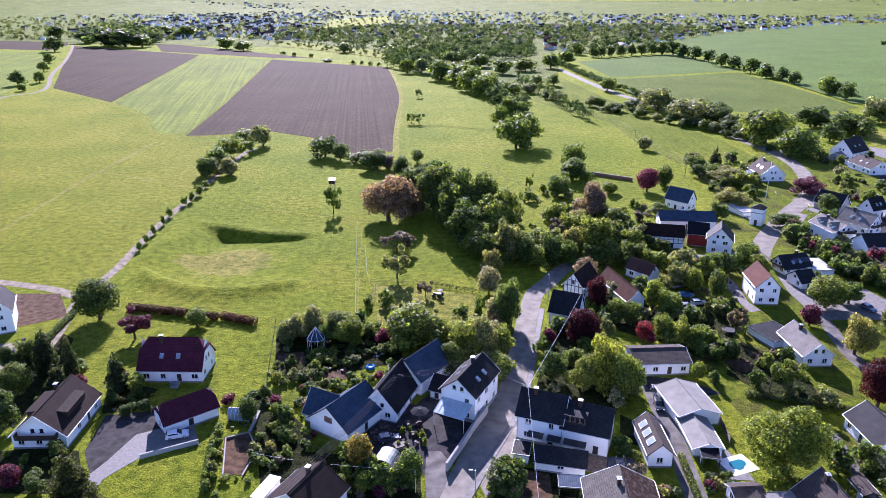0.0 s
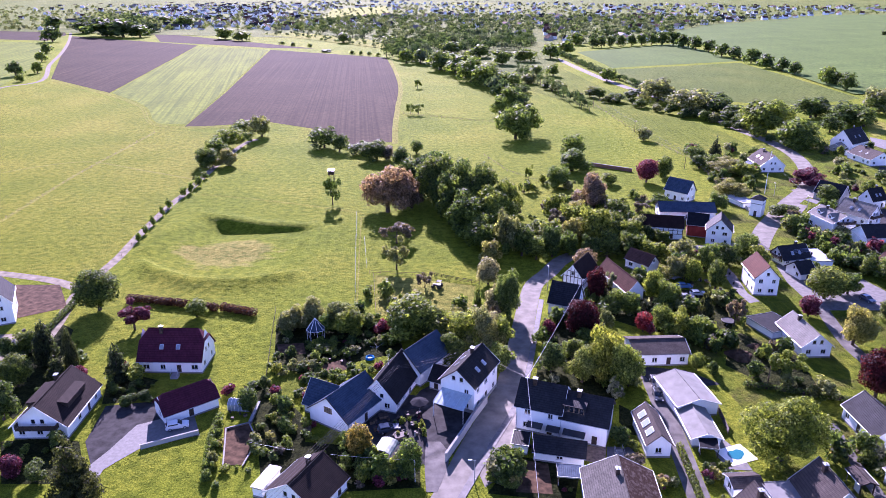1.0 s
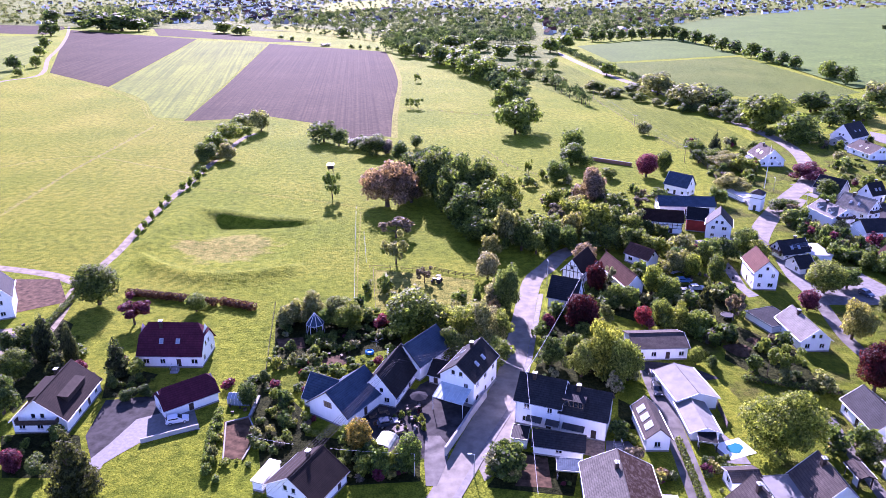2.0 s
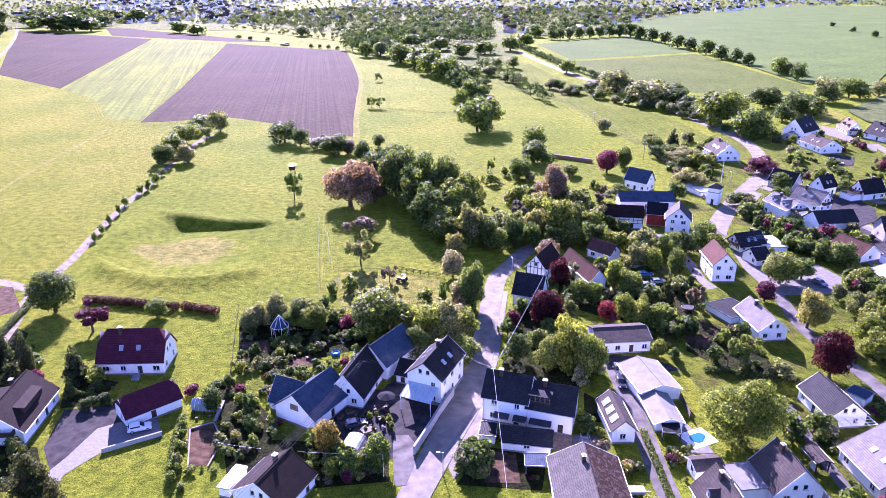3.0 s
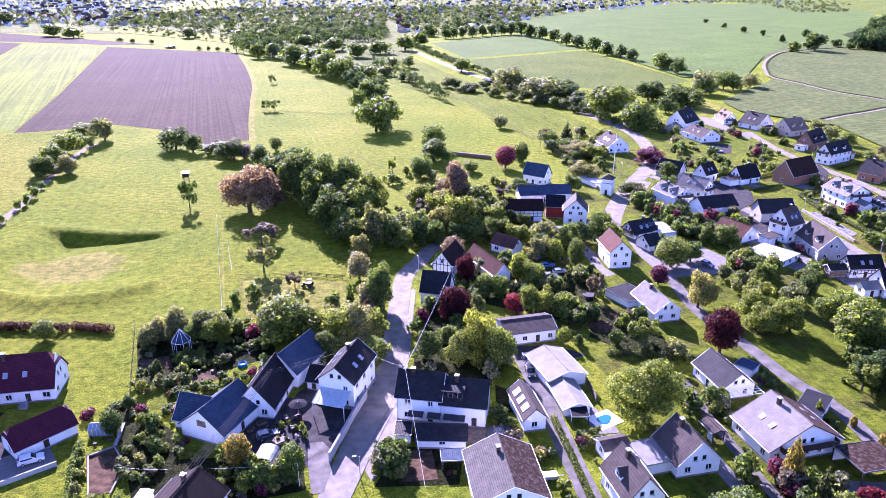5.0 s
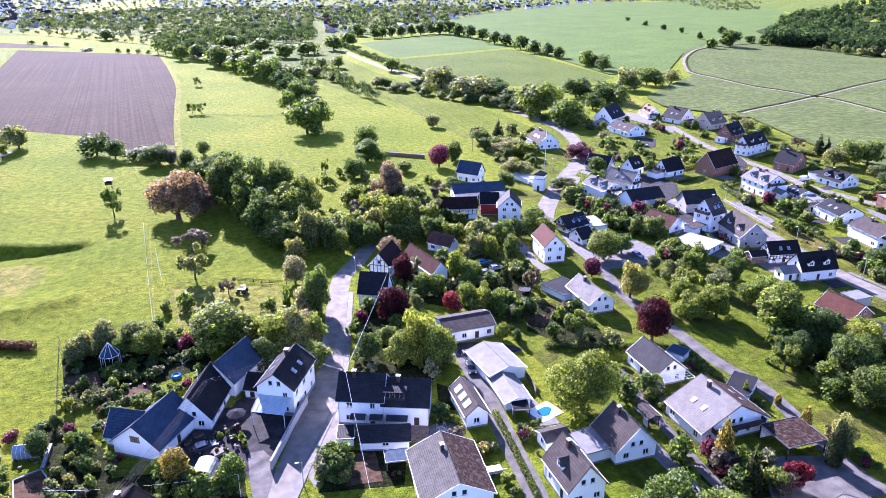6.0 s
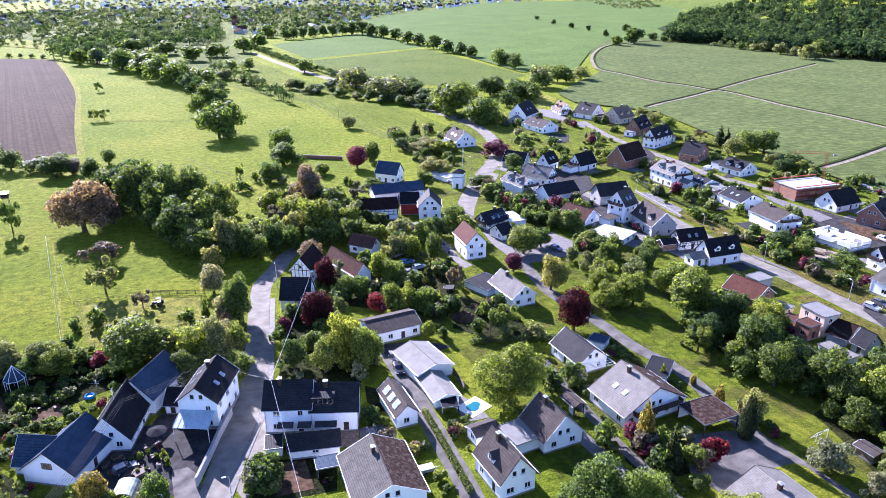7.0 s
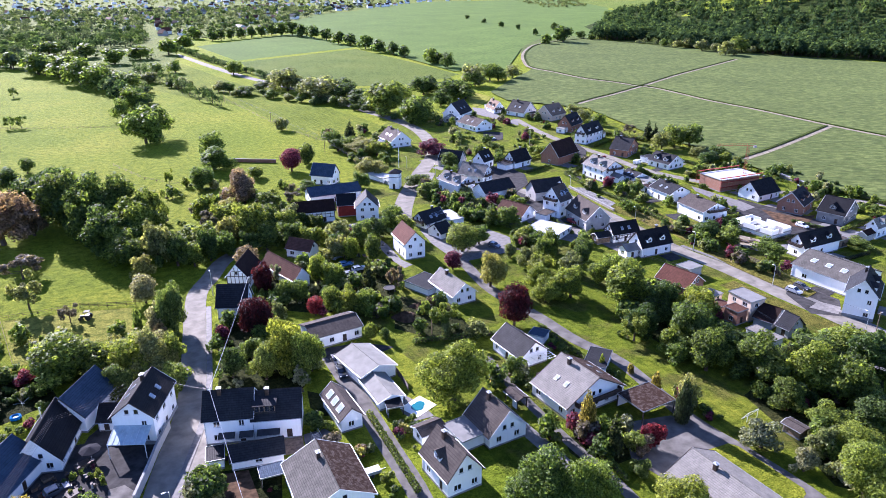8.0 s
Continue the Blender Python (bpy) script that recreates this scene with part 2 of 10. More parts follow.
ROOF = {
    "brown": ((0.0176, 0.0128, 0.0112), (0.0296, 0.0208, 0.0176), 0.6), "wine": ((0.05, 0.012, 0.022), (0.082, 0.019, 0.032), 0.55),
    "slate": ((0.028, 0.046, 0.074), (0.046, 0.07, 0.105), 0.42), "black": ((0.0085, 0.0088, 0.011), (0.0165, 0.0168, 0.0185), 0.45),
    "anthracite": ((0.016, 0.017, 0.02), (0.028, 0.029, 0.033), 0.5), "greybrown": ((0.0544, 0.0464, 0.0408), (0.0872, 0.0736, 0.0656), 0.65),
    "lightgrey": ((0.155, 0.147, 0.132), (0.225, 0.213, 0.19), 0.75), "greymoss": ((0.11, 0.102, 0.094), (0.168, 0.156, 0.142), 0.75),
    "darkbrown": ((0.0176, 0.0096, 0.0080), (0.0312, 0.0176, 0.0144), 0.6), "rust": ((0.0656, 0.0328, 0.0240), (0.1040, 0.0544, 0.0408), 0.7),
    "orange": ((0.075, 0.03, 0.021), (0.108, 0.045, 0.031), 0.6), "weathered": ((0.075, 0.071, 0.063), (0.12, 0.113, 0.1), 0.8), "tan": ((0.1808, 0.1312, 0.0928), (0.2296, 0.1696, 0.1264), 0.7),
    "mossbrown": ((0.06, 0.045, 0.038), (0.11, 0.085, 0.072), 0.8),
    "pale": ((0.14, 0.14, 0.13), (0.168, 0.166, 0.15), 0.85), "flat": ((0.1096, 0.1096, 0.1096), (0.1536, 0.1536, 0.1472), 0.8), "flatwhite": ((0.3008, 0.3064, 0.3112), (0.3720, 0.3776, 0.3832), 0.5),
}
for key, (a, b, r) in ROOF.items():
    M["roof_" + key] = mat_roof("roof_" + key, a, b, r, moss=(0.07, 0.045, 0.03) if key == "greymoss" else (0.03, 0.017, 0.012) if key == "mossbrown" else None) if "flat" not in key and key != "pale" else mat_plain("roof_" + key, b, r, 0, 0.1, 0.4)
LEAF = {
    "green": ((0.0422, 0.0792, 0.0167), (0.1214, 0.1786, 0.0378)), "bright": ((0.0554, 0.092, 0.0185), (0.14, 0.19, 0.038)),
    "dark": ((0.0255, 0.0519, 0.0167), (0.0713, 0.1153, 0.0308)), "willow": ((0.085, 0.11, 0.045), (0.17, 0.20, 0.085)),
    "maple": ((0.016, 0.004, 0.007), (0.046, 0.009, 0.016)), "plum": ((0.0502, 0.0132, 0.0334), (0.1258, 0.0334, 0.0739)),
    "rust": ((0.07, 0.066, 0.062), (0.128, 0.118, 0.106)), "white": ((0.085, 0.105, 0.06), (0.215, 0.235, 0.165)),
    "yellow": ((0.048, 0.085, 0.022), (0.12, 0.175, 0.05)), "conifer": ((0.011, 0.02, 0.011), (0.034, 0.05, 0.024)),
    "thuja": ((0.0510, 0.0634, 0.0167), (0.1584, 0.1505, 0.0422)), "red": ((0.05, 0.009, 0.018), (0.11, 0.018, 0.036)),
    "copper": ((0.1, 0.08, 0.068), (0.2, 0.162, 0.135)),
    "beech": ((0.022, 0.011, 0.009), (0.052, 0.026, 0.02)),
    "pink": ((0.2842, 0.0686, 0.1364), (0.5685, 0.1822, 0.2966)),
}
for key, (a, b) in LEAF.items():
    M["leaf_" + key] = mat_leaf("leaf_" + key, *[tuple(min(0.6, f * x) for f, x in zip((1.46, 1.27, 1.05), q)) for q in (a, b)])
# wood_grey is a paler leaf; on the town's trees it paints distance haze
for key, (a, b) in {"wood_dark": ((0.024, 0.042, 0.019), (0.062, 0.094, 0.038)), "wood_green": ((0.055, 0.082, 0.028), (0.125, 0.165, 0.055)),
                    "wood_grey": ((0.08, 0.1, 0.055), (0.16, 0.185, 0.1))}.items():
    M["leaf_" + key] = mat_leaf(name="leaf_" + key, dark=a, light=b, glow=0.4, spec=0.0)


# ---- mesh helpers ----
def mesh_from(name, verts, faces, material):
    me = bpy.data.meshes.new(name)
    me.from_pydata([tuple(v) for v in verts], [], [tuple(f) for f in faces])
    me.materials.append(material)
    me.update()
    return me


def part(name, data, material, parent, label="", m=None):
    """Links a mesh, or a bmesh, as one mesh object under a thing or a part."""
    if isinstance(data, bmesh.types.BMesh):
        me = bpy.data.meshes.new(name)
        data.to_mesh(me)
        data.free()
        me.materials.append(material)
    else:
        me = data
    ob = new(name, me)
    ob.parent = parent
    if m is not None:
        ob.matrix_basis = m
    if label:
        ob["label"] = label
    return ob


def thing(name, m, label, category, group="", kind=""):
    return tagged_at(new(name), m, label, category, group, kind)


def tagged_at(ob, m, label, category, group="", kind=""):
    ob.matrix_basis = m
    return tagged(ob, label, category, group, kind)


def add_box(bm, x0, y0, z0, x1, y1, z1, m=None, bevel=0.0):
    r = bmesh.ops.create_cube(bm, size=1)
    t = Matrix.Translation(((x0 + x1) / 2, (y0 + y1) / 2, (z0 + z1) / 2)) @ Matrix.Diagonal((x1 - x0, y1 - y0, z1 - z0, 1))
    bmesh.ops.transform(bm, matrix=(m @ t) if m is not None else t, verts=r["verts"])
    if bevel:
        es = {e for v in r["verts"] for e in v.link_edges}
        bmesh.ops.bevel(bm, geom=list(es), offset=bevel, segments=1, affect="EDGES")
    return bm


def boxes(*dims, bevel=0.0):
    bm = bmesh.new()
    for d in dims:
        add_box(bm, *d, bevel=bevel)
    return bm


def add_tube(bm, a, b, r0, r1, n=7):
    a, b = Vector(a), Vector(b)
    d = b - a
    m = Matrix.Translation((a + b) / 2) @ d.to_track_quat("Z", "Y").to_matrix().to_4x4()
    bmesh.ops.create_cone(bm, cap_ends=True, segments=n, radius1=r0, radius2=r1, depth=d.length, matrix=m)
    return bm


# ---- ground ----
def smooth(a, b, x):
    t = np.clip((x - a) / (b - a), 0.0, 1.0)
    return t * t * (3 - 2 * t)


def height(x, y):
    """The lie of the land: flat valley floor, an old dug-out basin, a wooded hill and far ridges."""
    x, y = np.asarray(x, float), np.asarray(y, float)
    crest = np.interp(x, (-92, -80, -64, -52, -44), (251, 246.5, 239, 237.5, 238))
    deep = np.interp(x, (-84, -80, -64, -52), (3.0, 4.0, 2.3, 1.3))
    sides = smooth(-92, -78, x) * (1 - smooth(-51, -44, x))
    low = np.minimum(deep, 1.5) * smooth(192, 212, y - 0.012 * (x + 64) ** 2 + 4) + np.maximum(deep - 1.5, 0) * smooth(218, 239, y)
    pit = -low * (1 - smooth(crest - 1.5 * deep - 1.0, crest, y)) * sides
    lip = 186.0 + 0.018 * (x + 64) ** 2
    rim = 1.8 * np.exp(-((y - lip) / np.where(y > lip, 2.6, 5.0)) ** 2) * smooth(-97, -90, x) * (1 - smooth(-48, -40, x))
    rim = rim + 0.4 * np.exp(-((y - crest - 1.5) / 2.5) ** 2) * smooth(-100, -90, x) * (1 - smooth(-54, -42, x))
    rim = rim + 1.1 * np.exp(-((x + 96) / 2.6) ** 2) * smooth(203, 214, y) * (1 - smooth(234, 250, y))
    ridge = 150 * smooth(3000, 4700, np.hypot(x, y))
    hill = 60 * smooth(780, 1300, x + 0.2 * y) * smooth(100, 450, y) * smooth(20, 420, x - 0.95 * y + 90)
    return pit + rim + ridge + hill


def axis_lines(lo, hi, fine0, fine1, step, far):
    inner = list(np.arange(fine0, fine1 + 0.1, step))
    left, right, g = [], [], step
    a = fine0
    while a > lo:
        g = min(g * 1.35, far)
        a -= g
        left.append(max(a, lo))
    a, g = fine1, step
    while a < hi:
        g = min(g * 1.35, far)
        a += g
        right.append(min(a, hi))
    return np.array(left[::-1] + inner + right)


gx = axis_lines(-4900, 4900, -140, 30, 1.4, 75)
gy = axis_lines(-600, 4950, 170, 270, 1.4, 75)
X, Y = np.meshgrid(gx, gy)
Z = height(X, Y)
nx, ny = len(gx), len(gy)
ground_verts = np.stack([X.ravel(), Y.ravel(), Z.ravel()], 1)
ground_faces = [(j * nx + i, j * nx + i + 1, (j + 1) * nx + i + 1, (j + 1) * nx + i) for j in range(ny - 1) for i in range(nx - 1)]
ground = new("ground", mesh_from("ground", ground_verts, ground_faces, M["meadow"]))
for p in ground.data.polygons:
    p.use_smooth = True
tagged(ground, "sunlit green meadow grass across the valley", "ground", kind="structure")


PAVED, LINES = [], []


def sheet(name, mat, pts, z, label, category):
    """A field, yard or lawn: a thin sheet with an edge, laid on the ground."""
    if mat in ("dark_asphalt", "lane", "paving", "pale_paving", "gravel", "soil"):
        PAVED.append(pts)
    bm = bmesh.new()
    vs = [bm.verts.new((x, y, 0)) for x, y in pts]
    f = bm.faces.new(vs)
    f.normal_update()
    if f.normal.z < 0:
        f.normal_flip()
    bmesh.ops.triangulate(bm, faces=[f])
    if max(math.hypot(*p) for p in pts) > 500:
        for _ in range(4):
            long = [e for e in bm.edges if e.calc_length() > 70]
            if not long:
                break
            bmesh.ops.subdivide_edges(bm, edges=long, cuts=1)
        bmesh.ops.triangulate(bm, faces=bm.faces[:])
    for v in bm.verts:
        v.co.z = float(height(v.co.x, v.co.y)) + z
    me = bpy.data.meshes.new(name)
    bm.to_mesh(me)
    bm.free()
    me.materials.append(M[mat])
    return tagged(new(name, me), label, category, kind="structure")


def spline(pts, step=3.0):
    out = []
    p = [Vector(q) for q in pts]
    p = [2 * p[0] - p[1]] + p + [2 * p[-1] - p[-2]]
    for a, b, c, d in zip(p, p[1:], p[2:], p[3:]):
        n = max(2, int((c - b).length / step))
        for i in range(n):
            t = i / n
            out.append(0.5 * (2 * b + (c - a) * t + (2 * a - 5 * b + 4 * c - d) * t * t + (3 * b - a - 3 * c + d) * t ** 3))
    return out + [p[-2]]


def strip(name, mat, pts, w, z, label, category, offset=0.0, thick=0.0):
    """A road, path or kerb that follows a line; thick gives it an upright edge."""
    line = spline(pts)
    if name != "verge" and name != "hedge_strip":
        LINES.append((np.array([(q.x, q.y) for q in line]), w / 2 + abs(offset)))
    verts, faces = [], []
    for i, q in enumerate(line):
        d = (line[min(i + 1, len(line) - 1)] - line[max(i - 1, 0)]).normalized()
        n = Vector((-d.y, d.x))
        g = float(height(q.x, q.y)) + z
        a, b = q + n * (offset + w / 2), q + n * (offset - w / 2)
        verts += [(a.x, a.y, g), (b.x, b.y, g)]
        if thick:
            verts += [(a.x, a.y, g - thick), (b.x, b.y, g - thick)]
    k = 4 if thick else 2
    for i in range(len(line) - 1):
        j, m = i * k, (i + 1) * k
        faces.append((j, j + 1, m + 1, m))
        if thick:
            faces += [(j + 2, j, m, m + 2), (j + 1, j + 3, m + 3, m + 1)]
    return tagged(new(name, mesh_from(name, verts, faces, M[mat])), label, category, kind="structure")


sheet("ploughed_field", "plough", [(-350.5, 640.9), (-435.9, 824.0), (-586.0, 1156.9), (-332.5, 989.6), (-260.6, 555.9)], 0.05, "bare brown ploughed field with fine furrows", "field")
sheet("ploughed_field", "plough", [(-154.8, 417.6), (-169.9, 555.9), (-218.6, 922.5), (-63.8, 824.0), (-37.4, 622.0), (-25.7, 375.3), (-38.2, 378.1), (-49.5, 369.7), (-74.9, 412.5), (-106.5, 433.8)], 0.05, "bare brown ploughed field with long furrows", "field")
sheet("crop_field", "strip", [(-258.8, 555.9), (-326.8, 971.9), (-221.5, 922.5), (-173.4, 568.0), (-156.5, 426.5), (-175.8, 430.1), (-216.6, 502.0)], 0.06, "yellow-green strip of young crop in rows", "field")
sheet("ploughed_field", "plough", [(-1281.9, 1982.0), (-885.1, 1684.1), (-607.4, 1181.7), (-578.8, 1066.9), (-726.5, 1110.1)], 0.05, "distant brown ploughed field", "field")
sheet("crop_field", "strip", [(-698.9, 1066.9), (-560.1, 1026.8), (-414.8, 728.8), (-365.4, 587.2), (-373.4, 555.9)], 0.06, "yellow-green meadow strip with tree shadows", "field")
sheet("ploughed_field", "plough", [(-488.8, 1234.7), (-301.4, 1066.9), (-163.8, 938.4), (-222.7, 946.6), (-405.5, 1046.5)], 0.05, "narrow distant brown field", "field")
sheet("wheat_field", "wheat", [(431.3, 1292.5), (648.9, 1544.2), (928.1, 1736.4), (767.2, 1262.9), (703.8, 1046.5), (343.9, 502.0), (347.6, 622.0), (368.4, 863.6)], 0.05, "large flat green wheat field", "field")
sheet("wheat_field", "wheat", [(165.7, 892.1), (328.9, 1017.3), (324.8, 787.8), (171.3, 723.9)], 0.05, "light green field beside the hedgerow", "field")
sheet("pasture", "pasture", [(170.8, 709.4), (318.1, 770.9), (316.7, 629.4), (312.1, 527.7), (241.9, 490.1), (208.1, 514.6), (156.6, 587.2)], 0.05, "olive-green pasture behind a hedgerow", "field")
sheet("barley_field", "barley", [(281.6, 431.8), (332.0, 478.4), (372.3, 510.9), (386.0, 525.0), (410.0, 570.0), (463.0, 652.0), (505.0, 702.0), (573.0, 765.0), (640.0, 778.0), (631.0, 690.0), (660.0, 515.0), (706.0, 389.1), (730.0, 342.3), (262.8, 113.7), (268.8, 140.7), (266.2, 177.4), (277.2, 235.6), (280.6, 273.6), (300.5, 348.7), (272.9, 397.8)], 0.75, "grey-green barley field with tramlines", "field")
sheet("wheat_field", "wheat", [(725.6, 855.4), (667.6, 753.8), (481.8, 672.2), (344.7, 512.5), (417.7, 606.5), (504.4, 704.0), (633.7, 793.1)], 0.05, "wide green wheat field in the distance", "field")
sheet("meadow", "dry", [(-20.1, 192.2), (-4.0, 188.4), (9.4, 184.4), (8.2, 170.2), (-12.4, 165.2), (-17.1, 165.2)], 0.04, "dry mown grass inside a paddock", "meadow")
sheet("meadow", "lawn", [(57.9, 604.1), (111.8, 811.6), (129.8, 604.1), (143.7, 490.1), (161.8, 410.8), (165.0, 352.5), (118.2, 346.3), (111.3, 467.7), (88.8, 514.6)], 0.04, "green pasture beside the tree-lined road", "field")
sheet("meadow", "hay", [(-369.7, 550.0), (-339.2, 622.0), (-209.8, 485.4), (-171.0, 419.4), (-150.6, 409.1), (-109.1, 390.0), (-108.5, 321.1), (-106.9, 262.5), (-103.8, 207.3), (-104.3, 184.4), (-145.3, 197.9)], 0.02, "yellow-green grazed pasture with tufts", "meadow")
sheet("town_ground", "town", [(-1000, 1340), (-190, 1110), (-66, 950), (-40, 800), (60, 560), (130, 800), (140, 1000), (520, 1060), (760, 1480), (1500, 2300), (2600, 3000), (4600, 4600), (-4600, 4800), (-2400, 2300)], 0.3, "green gardens and streets of the far town", "ground")
sheet("meadow", "hay", [(-262.0, 1560.0), (-136.0, 1890.0), (-190.0, 2560.0), (-337.0, 2268.0)], 0.6, "pale mown meadow with fruit trees by the far town", "field")
sheet("meadow", "hay", [(-350.0, 3100.0), (-12.0, 4300.0), (900.0, 4450.0), (520.0, 3050.0), (100.0, 2750.0)], 0.6, "pale fields on the far valley side", "field")
sheet("wheat_field", "wheat", [(-300.0, 2650.0), (-430.0, 3300.0), (-120.0, 3500.0), (60.0, 2700.0)], 0.7, "pale green field beyond the far town", "field")
sheet("meadow", "hay", [(-189.0, 1075.0), (-300.0, 1200.0), (-250.0, 1240.0), (-110.0, 1085.0), (-64.0, 960.0), (-70.0, 930.0)], 0.5, "narrow orchard meadow behind the ploughed field", "field")
FAR_WHEAT = [(350.0, 1150.0), (425.0, 1300.0), (520.0, 1440.0), (656.0, 1560.0), (998.0, 1899.0), (1300.0, 1900.0), (853.2, 944.7), (635.4, 760.1), (566.3, 737.5), (479.1, 673.1), (366.9, 535.6), (316.8, 546.5), (327.3, 682.4), (350.2, 938.9)]
sheet("wheat_field", "wheat", FAR_WHEAT, 0.7, "wide green wheat field in the distance", "field")
sheet("pasture", "pasture", [(1150.0, 1240.0), (1900.0, 2600.0), (2600.0, 3000.0), (4600.0, 4600.0), (4700.0, 1500.0), (2000.0, 900.0)], 0.5, "distant pale pasture beyond the hill", "field")
sheet("wheat_field", "wheat", [(853.2, 944.7), (1300.0, 1900.0), (1290.0, 2600.0), (1900.0, 2600.0), (1150.0, 1240.0), (900.0, 930.0), (760.0, 800.0), (690.0, 776.0), (640.0, 770.0)], 0.74, "pale green wheat below the forest", "field")
# the forest's shade is in this sheet's dark colour
sheet("forest_floor", "shade_grass", [(634, 690), (660, 520), (712, 390), (765, 120), (1500, 120), (2000, 900), (1500, 1500), (760, 900)], 0.9, "floor of the hill forest, tree shade put into its dark colour", "ground")
sheet("village_ground", "village", [(40, 196), (58, 150), (62, 120), (56, 60), (100, 40), (165, 58), (262, 112), (268, 177), (277, 260), (298, 350), (230, 388), (170, 372), (120, 300), (104, 262), (70, 232)], 0.01, "green lawns between the village houses", "ground")
CURVED = [(623.0, 739.0), (576.0, 727.8), (521.8, 703.6), (475.0, 658.3), (437.3, 611.8), (405.9, 564.0), (389.2, 532.1), (387.9, 495.3), (385.7, 452.4), (392.3, 425.7), (393.9, 404.3), (398.2, 387.0), (394.9, 358.8), (390.3, 331.7), (389.3, 309.9), (389.1, 290.4), (385.6, 256.2), (383.0, 228.0), (382.0, 190.0)]
CROSSING = [(305.5, 362.2), (327.6, 371.2), (354.6, 380.6), (399.4, 399.0), (438.0, 416.0), (469.6, 429.8), (522.4, 449.9), (601.9, 480.0)]
LOWER = [(277.7, 208.7), (303.9, 214.1), (339.4, 223.2), (381.0, 234.5)]
for way, side, label in ((CURVED, 2.4, "pale farm track curving through the barley"), (CROSSING, 2.3, "pale farm track across the barley"), (LOWER, 2.3, "pale farm track beside the barley")):
    strip("track", "gravel", way, 3.0, 0.84, label, "path")
    # dark strip paints the crop edge's shade beside the track
    strip("hedge_strip", "shade_grass", way, 1.7, 1.2, "dark strip standing in for the shaded crop edge of a track", "path", side, 0.45)
strip("road_1", "asphalt", [(-4.5, 86.0), (0.2, 94.3), (6.4, 111.0), (11.6, 123.6), (15.5, 135.8), (20.1, 157.3), (23.9, 175.6), (26.8, 186.0), (31.5, 193.5), (39.3, 206.3), (53.7, 214.9), (70.5, 213.4), (87.5, 214.8), (101.7, 217.3)], 5.4, 0.03, "sunlit grey asphalt village street", "road")
strip("road_2", "asphalt", [(92.9, 203.3), (105.2, 219.0), (116.3, 236.5), (135.9, 263.3), (157.8, 291.7), (173.9, 331.6), (178.7, 369.0), (174.3, 419.1), (169.5, 490.6), (145.9, 623.4), (132.2, 777.3), (126.2, 899.8), (149.2, 1152.6), (167.8, 1304.4)], 7.0, 0.034, "asphalt country road winding to the next town", "road")
strip("road_3", "asphalt", [(148.9, 284.2), (156.5, 257.0), (158.9, 221.4), (169.9, 206.5), (168.8, 176.3), (165.4, 145.1), (166.5, 125.2), (165.4, 103.8), (165.3, 87.7), (164.4, 77.6), (163.9, 63.2)], 6.2, 0.038, "sunlit asphalt main road through the village", "road")
strip("road_4", "lane", [(104.8, 221.4), (105.4, 198.3), (101.8, 171.4), (97.8, 147.7), (99.4, 128.8), (99.8, 113.6), (102.1, 100.5), (99.1, 78.0), (99.8, 65.2), (100.2, 53.0), (99.4, 47.4)], 3.6, 0.042, "narrow worn asphalt lane between gardens", "road")
strip("road_5", "asphalt", [(242.0, 343.3), (232.5, 305.4), (228.9, 276.5), (228.2, 246.1), (226.2, 218.2), (237.4, 182.1), (256.8, 158.1), (273.9, 127.1)], 4.5, 0.03, "asphalt street through the new housing", "road")
strip("lane", "lane", [(45.9, 135.2), (45.4, 124.5), (44.7, 111.2), (43.7, 98.4), (42.9, 86.6), (41.8, 79.5)], 4.0, 0.03, "narrow asphalt drive beside garages", "road")
strip("lane", "lane", [(77.0, 117.3), (75.3, 106.1), (74.4, 94.7), (73.7, 83.2), (73.8, 71.0), (73.3, 64.9)], 2.2, 0.03, "narrow asphalt garden drive", "road")
strip("lane", "paving", [(68.7, 92.8), (68.9, 87.2), (69.1, 81.4), (68.9, 77.1)], 3.0, 0.03, "concrete drive beside a white house", "road")
strip("track", "gravel", [(-96.2, 145.9), (-98.4, 160.3), (-102.8, 181.2), (-102.7, 204.8), (-104.8, 229.6), (-106.4, 261.0), (-106.2, 283.1), (-107.2, 316.9), (-106.9, 369.7), (-102.9, 384.0)], 3.0, 0.03, "pale farm track lined with young trees", "path")
strip("track", "gravel", [(-102.9, 182.0), (-114.5, 188.4), (-132.4, 193.5), (-144.2, 196.1)], 3.4, 0.034, "pale gravel farm track", "path")
strip("track", "gravel", [(-339.1, 502.0), (-361.5, 580.7), (-353.0, 629.4), (-411.1, 754.6), (-467.8, 892.1), (-561.7, 1099.0), (-720.8, 1425.5)], 4.0, 0.06, "pale farm track between fields", "path")
strip("track", "dry", [(-25.5, 372.5), (-28.7, 428.3), (-31.0, 490.1), (-35.9, 604.1), (-57.6, 799.6)], 3.5, 0.07, "pale track at the corner of a ploughed field", "path")
for name, mat, w, z, label, side in (("track", "hay", 6.5, 0.07, "grassy field boundary", 0.0), ("track", "dry", 0.55, 0.085, "trodden wheel rut along a field", -0.9), ("track", "dry", 0.55, 0.085, "trodden wheel rut along a field", 0.9)):
    strip(name, mat, [(-343.0, 629.4), (-252.0, 541.5), (-209.7, 490.1), (-172.4, 422.9), (-123.5, 419.4)], w, z, label, "path", side)
strip("track", "dry", [(-161.0, 241.9), (-163.1, 272.4), (-165.8, 310.8), (-165.8, 352.5), (-166.3, 402.6)], 1.6, 0.03, "trodden pale path across the pasture", "path")
strip("hedge_strip", "lawn", [(-99.3, 278.2), (-80.7, 273.4), (-58.6, 265.7), (-42.1, 259.1), (-29.5, 252.8)], 0.5, 0.028, "longer grass along a mown track", "path")
